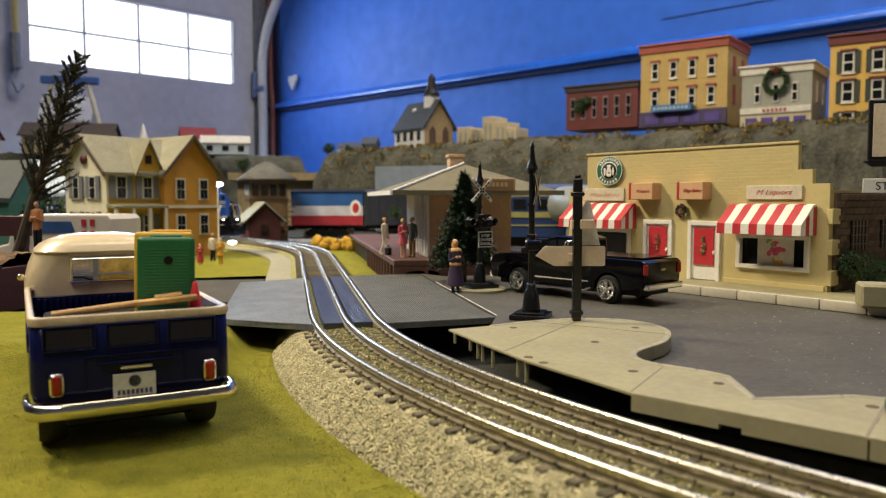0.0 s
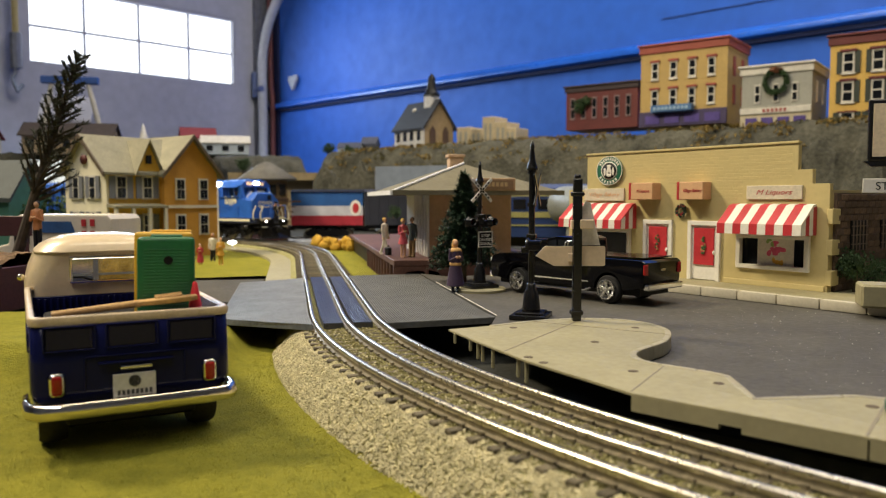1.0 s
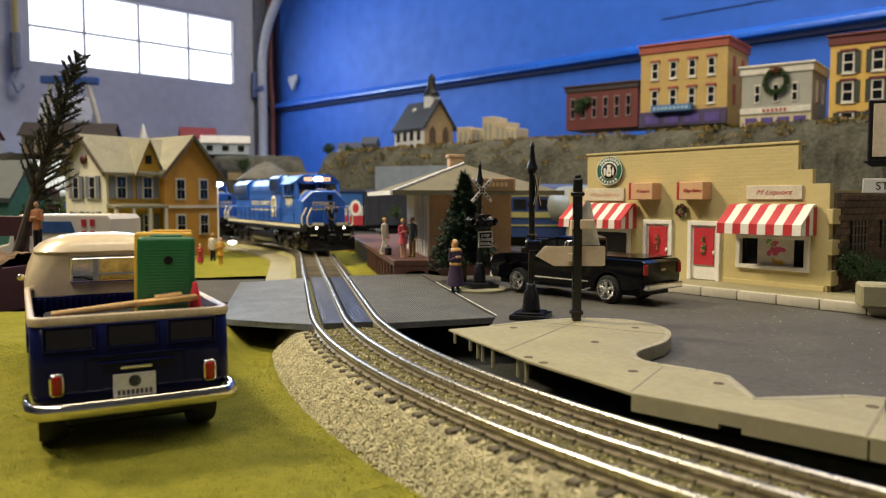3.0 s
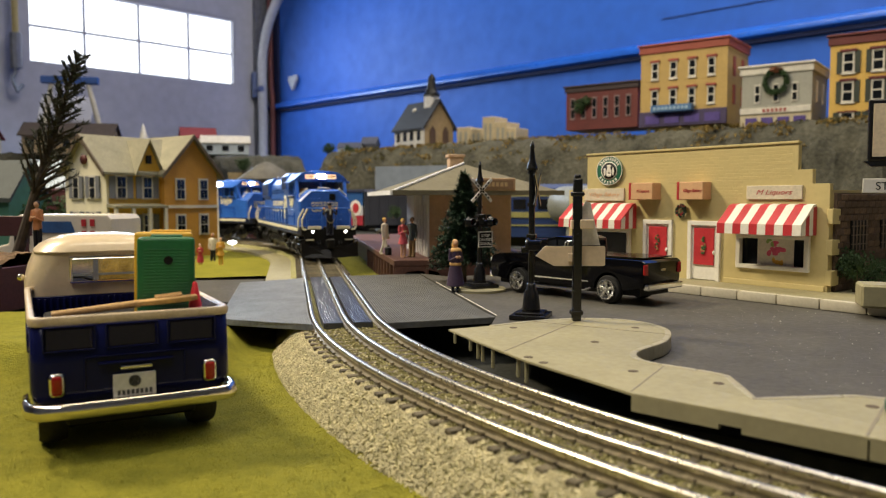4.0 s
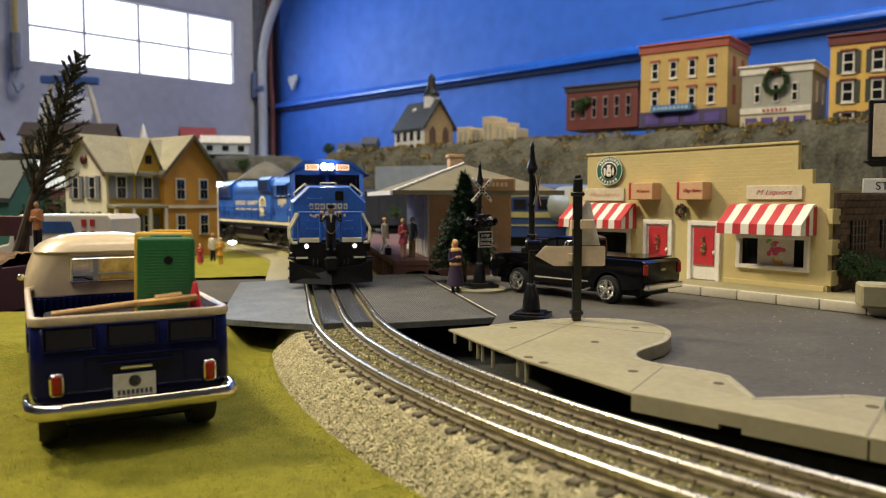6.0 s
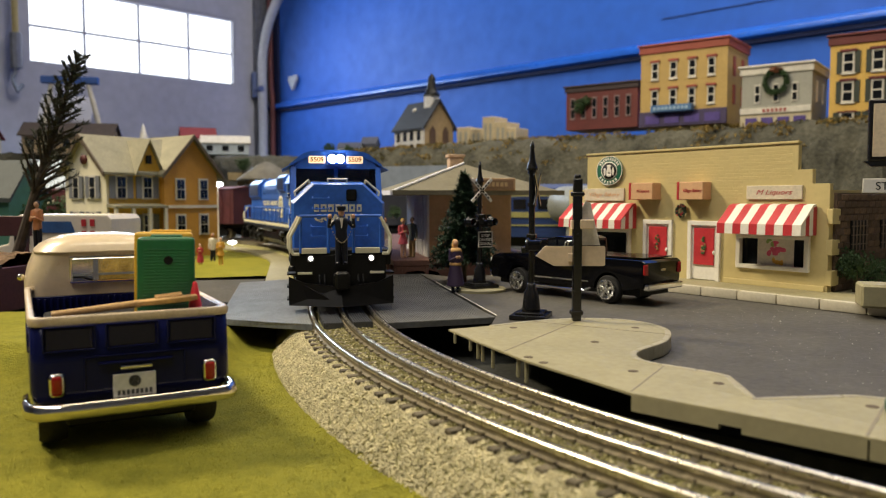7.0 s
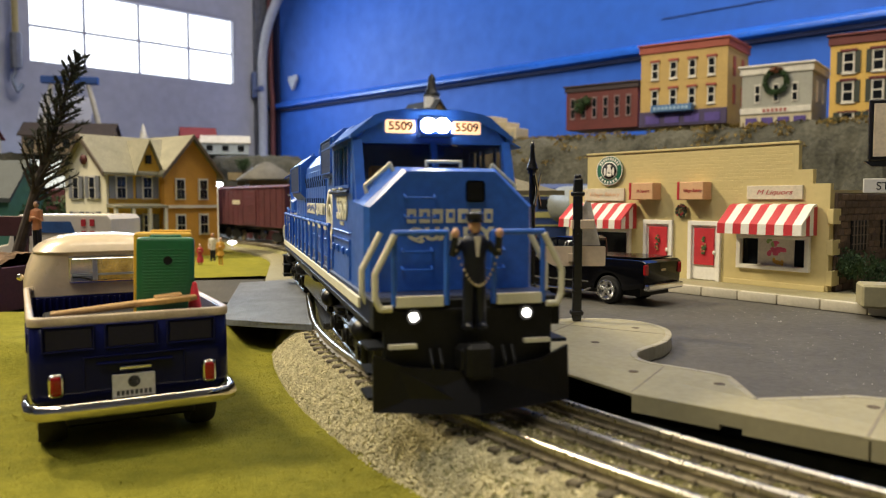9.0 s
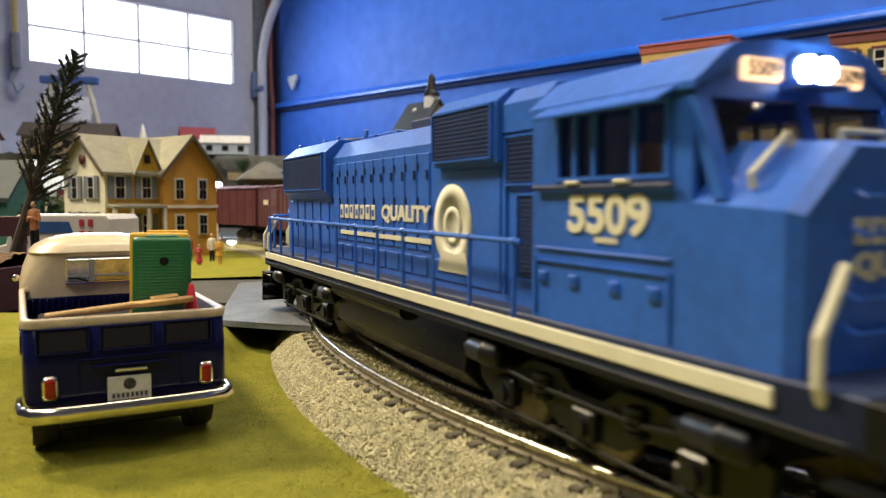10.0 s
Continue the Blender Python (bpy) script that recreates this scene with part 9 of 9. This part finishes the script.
def bottle_tree():
    """A leaning model fir, sparse: thick upswept twigs with short needles."""
    rnd = random.Random(77)
    base, top = Vector((-0.322, 0.578, 0.046)), Vector((-0.272, 0.578, 0.189))
    t = thing("model_tree", pose(base.x, base.y, base.z), "leaning dark green model fir stuck in the mulch", "tree")
    ax = top - base
    bm = bmesh.new()
    tube(bm, (0, 0, -0.004), ax * 0.35, 0.0042, 0.0034, 10)
    tube(bm, ax * 0.35, ax, 0.0034, 0.0006, 10)
    part("trunk", bm, mat("tree_bark", (0.06, 0.045, 0.035), 0.9, var=0.3, scale=200, bump=0.5), t)
    tw, nd = bmesh.new(), bmesh.new()
    d0 = ax.normalized()
    for k in range(64):
        u = 0.26 + 0.74 * k / 63
        c = ax * u
        a = k * 2.4 + rnd.uniform(-0.3, 0.3)
        side = Vector((math.cos(a), math.sin(a) * 0.8, 0))
        ln = 0.038 * (1.12 - u) ** 0.75 * rnd.uniform(0.75, 1.15)
        if side.x < 0:
            d = (d0 * 1.15 + side * 0.75).normalized()
        else:
            d = (d0 * 0.55 + side * 0.9).normalized()
        tip = c + d * ln
        tube(tw, c, tip, 0.0014 * (1.2 - u) + 0.0004, 0.0003, 6)
        for q in range(34):
            p = c.lerp(tip, 0.12 + 0.9 * q / 33)
            for _ in range(3):
                v = (d * 0.9 + Vector((rnd.gauss(0, 1), rnd.gauss(0, 1), rnd.gauss(0, 1))) * 0.55).normalized() * rnd.uniform(0.0028, 0.0052)
                w = v.cross(Vector((rnd.gauss(0, 1), rnd.gauss(0, 1), rnd.gauss(0, 1)))).normalized() * 0.0005
                nd.faces.new([nd.verts.new(x) for x in (p - w, p + w, p + v)])
    part("branchwork", tw, bpy.data.materials["tree_bark"], t)
    part("crown", nd, mat("fir_grey_green", (0.055, 0.062, 0.045), 0.85, var=0.3, scale=150), t)


bottle_tree()
figurine(-0.3040, 0.575, 0.0475, -10, 0.037, ORANGE, NAVY, SKIN, "cap", 11, "painted figure in orange shirt and black trousers holding a parcel", "hold")
figurine(-0.2960, 0.985, 0.006, 10, 0.036, WHITEC, NAVY, ORANGE, "grey", 12, "painted figure in white shirt on the far lawn")
figurine(-0.2700, 0.930, 0.006, 10, 0.034, YELL, YELL, SKIN, "brown", 13, "painted figure in yellow dress on the far lawn", "dress")
figurine(-0.2950, 0.930, 0.006, 10, 0.026, REDC, REDC, SKIN, "brown", 14, "painted figure in red dress on the far lawn", "skirt")
figurine(-0.3250, 0.985, 0.006, 30, 0.034, REDC, NAVY, SKIN, "cap", 15, "painted figure in dark red coat beside the house")


def mail_van():
    t = thing("mail_van", pose(-0.375, 0.770, 0.003, 0, 0, 84) @ Matrix.Scale(1.10, 4), "boxy white mail van with red lamps and blue panel", "van")
    VW_ = mat("van_white", (0.66, 0.60, 0.50), 0.4, var=0.05)
    bm = bmesh.new()
    prism(bm, [(-0.055, 0.008), (-0.055, 0.058), (-0.051, 0.062), (0.030, 0.062), (0.036, 0.058), (0.042, 0.036), (0.055, 0.033), (0.057, 0.008)], -0.026, 0.026, "x", bevel=0.0015)
    part("body", bm, VW_, t)
    bm = bmesh.new()
    prism(bm, [(-0.022, 0.046), (0.014, 0.046), (0.010, 0.056), (-0.018, 0.056)], -0.0272, -0.0262, "x")
    part("blue_panel", bm, mat("mail_blue", (0.03, 0.09, 0.25), 0.5), t)
    bm = bmesh.new()
    box(bm, -0.0268, 0.028, 0.036, 0.001, 0.014, 0.016)
    part("side_window", bm, DARKPANE, t)
    for y in (-0.038, -0.030):
        for z in (0.042, 0.052):
            bm = bmesh.new()
            box(bm, -0.0268, y, z, 0.001, 0.004, 0.006)
            part("marker", bm, RED, t)
    for s in (-1, 1):
        for y in (-0.034, 0.036):
            bm = bmesh.new()
            wheel(bm, s * 0.022, y, 0.010, 0.010, 0.007, 18)
            part("wheel", bm, BLACKM, t)


mail_van()
cottage(-0.800, 1.15, 0.0, 0.150, 0.11, 0.140, 0, mat("wall_sea_green", (0.05, 0.16, 0.12), 0.6), mat("roof_dark_teal", (0.03, 0.04, 0.045), 0.7), "sea-green cottage at the layout's edge")
cottage(-0.860, 1.55, 0.0, 0.200, 0.12, 0.160, 0, mat("wall_pale_cream", (0.60, 0.58, 0.46), 0.6), PALEB, "pale cottage with light blue roof")
bush(-0.60, 1.25, 0.0, 0.055, 81, "dark green shrubbery beside the yellow house")
bush(-0.67, 1.20, 0.0, 0.045, 82, "dark green shrubbery beside the yellow house")
# red-brown board behind the gondola
bm = bmesh.new()
box(bm, 0, 0, 0.048, 0.050, 0.003, 0.018, 0.0005)
for x in (-0.02, 0.02):
    box(bm, x, 0.0, 0.0, 0.003, 0.003, 0.050)
ob = part("notice_board", bm, mat("board_maroon", (0.07, 0.02, 0.022), 0.6), None, "dark maroon notice board on two legs")
ob.matrix_basis = pose(-0.395, 0.69, 0.005)
tagged(ob, category="board")

# yard lamps seen beside the house
def yard_lamp(x, y, h, r, glowing, label):
    t = thing("yard_lamp", pose(x, y, 0.004), label, "lamp")
    bm = bmesh.new()
    tube(bm, (0, 0, 0), (0, 0, h), 0.0018, 0.0014, 8)
    part("post", bm, WHITE, t)
    bm = bmesh.new()
    ball(bm, (0, 0, h + r * 0.6), (r * 1.5, r * 1.2, r * 0.65), 0, 14, 10)
    part("globe", bm, glowing, t, "glowing white globe")


LAMPGLOW = glow("yard_lamp_glow", (0.93, 0.97, 1.0), 9)
yard_lamp(-0.372, 1.27, 0.103, 0.0062, LAMPGLOW, "white yard lamp lit beside the house")
yard_lamp(-0.330, 1.20, 0.012, 0.0045, LAMPGLOW, "low lit white lamp beside the track")

# a figure and a green crate at the pavement's near end
figurine(0.1385, 0.2110, 0.0262, 40, 0.037, PURPLE, NAVY, SKIN, "brown", 16, "painted figure at the end of the pavement", "skirt")
bm = bmesh.new()
box(bm, 0, 0, 0, 0.010, 0.006, 0.004, 0.0008)
box(bm, 0, 0, 0.004, 0.0085, 0.005, 0.0022, 0.0008, None, 1)
ob = part("flower_box", bm, [mat("box_green", (0.02, 0.10, 0.06), 0.5), WHITEC], None, "small green box with white top on the pavement")
ob.matrix_basis = pose(0.1290, 0.2105, 0.0262, 0, 0, -25)
tagged(ob, category="box")
bm = bmesh.new()
ball(bm, (0, 0, 0.003), (0.0055, 0.004, 0.003), 0, 10, 8)
ball(bm, (0.008, -0.002, 0.002), (0.003, 0.0028, 0.0024), 1, 10, 8)
ob = part("sack", bm, [mat("sack_olive", (0.10, 0.10, 0.06), 0.8), YELL], None, "olive sack and yellow ball on the kerb", True)
ob.matrix_basis = pose(*street(0.088, 0.018), 0.0262)
tagged(ob, category="sack")
# ---- ties, shared mesh ----
tie_me = None
S_T0 = LEN_B - 0.10
n_ties = 0
s = S_CROSS1 + 0.004
while n_ties < 150 and s < S_END:
    if tie_me is None:
        bm = bmesh.new()
        box(bm, 0, 0, 0, 0.0500, 0.0040, 0.0045, 0.0004)
        ob = part("tie", bm, TIE, track_thing)
        tie_me = ob.data
    else:
        ob = new("tie", tie_me)
        ob.parent = track_thing
    p, a = track(s)
    rnd_t = random.Random(n_ties)
    ob.matrix_basis = pose(p.x + rnd_t.uniform(-0.0004, 0.0004), p.y, 0.0109, 0, 0, math.degrees(a) + rnd_t.uniform(-1.2, 1.2))
    s += 0.0100
    n_ties += 1
s = 0.25
while s < S_CROSS0 - 0.008:
    ob = new("tie", tie_me)
    ob.parent = track_thing
    p, a = track(s)
    ob.matrix_basis = pose(p.x, p.y, 0.0115, 0, 0, math.degrees(a))
    s += 0.0128

# tie plates and spikes along the near rails
verts, faces = [], []
s = S_CROSS1 + 0.004
for k in range(150):
    p, a = track(s)
    across, along = Vector((math.cos(a), math.sin(a))), Vector((math.sin(a), -math.cos(a)))
    for off in (-0.0178, 0.0, 0.0178):
        for side in (-1, 1):
            c = p + across * (off + side * 0.0021)
            base = len(verts)
            for dz in (0.0150, 0.0166):
                for u, v in ((-1, -1), (1, -1), (1, 1), (-1, 1)):
                    q = c + across * (u * 0.0007) + along * (v * 0.0009)
                    verts.append((q.x, q.y, dz))
            faces += [tuple(base + i for i in f) for f in ((4, 5, 6, 7), (0, 1, 5, 4), (1, 2, 6, 5), (2, 3, 7, 6), (3, 0, 4, 7))]
    s += 0.0100
me = bpy.data.meshes.new("rail_spikes")
me.from_pydata(verts, [], faces)
me.materials.append(RAILSIDE)
tagged(new("rail_spikes", me), "small rusty rail spikes on the ties", "spikes", kind="stuff")

# short flock fibres on the near lawn
rnd = random.Random(90)
verts, faces = [], []
for k in range(60000):
    u = rnd.random()
    sv = rnd.uniform(S_CROSS1 - 0.02, LEN_B + LEN_S + R_A * radians(42))
    q = beside(sv, -(0.0395 + 0.26 * u ** 1.6))
    if q.y < 0.12:
        continue
    z = lawn_height(q.x, q.y) - 0.0001
    a, hgt, w = rnd.uniform(0, 6.28), rnd.uniform(0.0002, 0.0006), 0.00028
    tip = (q.x + rnd.uniform(-0.0011, 0.0011), q.y + rnd.uniform(-0.0011, 0.0011), z + hgt)
    base = len(verts)
    verts += [(q.x - w * math.cos(a), q.y - w * math.sin(a), z), (q.x + w * math.cos(a), q.y + w * math.sin(a), z), tip]
    faces.append((base, base + 1, base + 2))
me = bpy.data.meshes.new("grass_flock")
me.from_pydata(verts, [], faces)
me.materials.append(GRASS)
tagged(new("grass_flock", me), "short yellow-green flock fibres on the lawn", "grass", kind="stuff")


def motions():
    """The train runs along its track; the rows give the way gone by the first locomotive's middle."""
    keys = [(0.0, 0.292), (0.3, 0.335), (1.0, 0.436), (1.5, 0.511), (2.0, 0.602), (2.7, 0.718), (3.3, 0.776), (3.8, 0.828), (4.7, 0.951), (5.7, 1.080), (6.8, 1.2138), (7.6, 1.3126),
            (8.0, 1.354), (8.6, 1.4235), (9.0, 1.473), (9.25, 1.5072), (9.5, 1.5415), (9.75, 1.5758), (10.0, 1.6100)]
    times = [0.25 * i for i in range(41)]
    way = [float(np.interp(t, [k[0] for k in keys], [k[1] for k in keys])) for t in times]
    for _ in range(2):
        way = [way[0]] + [(way[i - 1] + 2 * way[i] + way[i + 1]) / 4 for i in range(1, len(way) - 1)] + [way[-1]]
    walk(loco, [(t, at_track(w, 0.135)) for t, w in zip(times, way)])
    walk(crew, [(t, at_track(w, 0.135)) for t, w in zip(times, way)])
    walk(loco_two, [(t, at_track(w - 0.436, 0.135)) for t, w in zip(times, way)])
    for i, c in enumerate(cars):
        walk(c, [(t, at_track(w - 0.436 - 0.360 - 0.284 * i, 0.086)) for t, w in zip(times, way)])


motions()
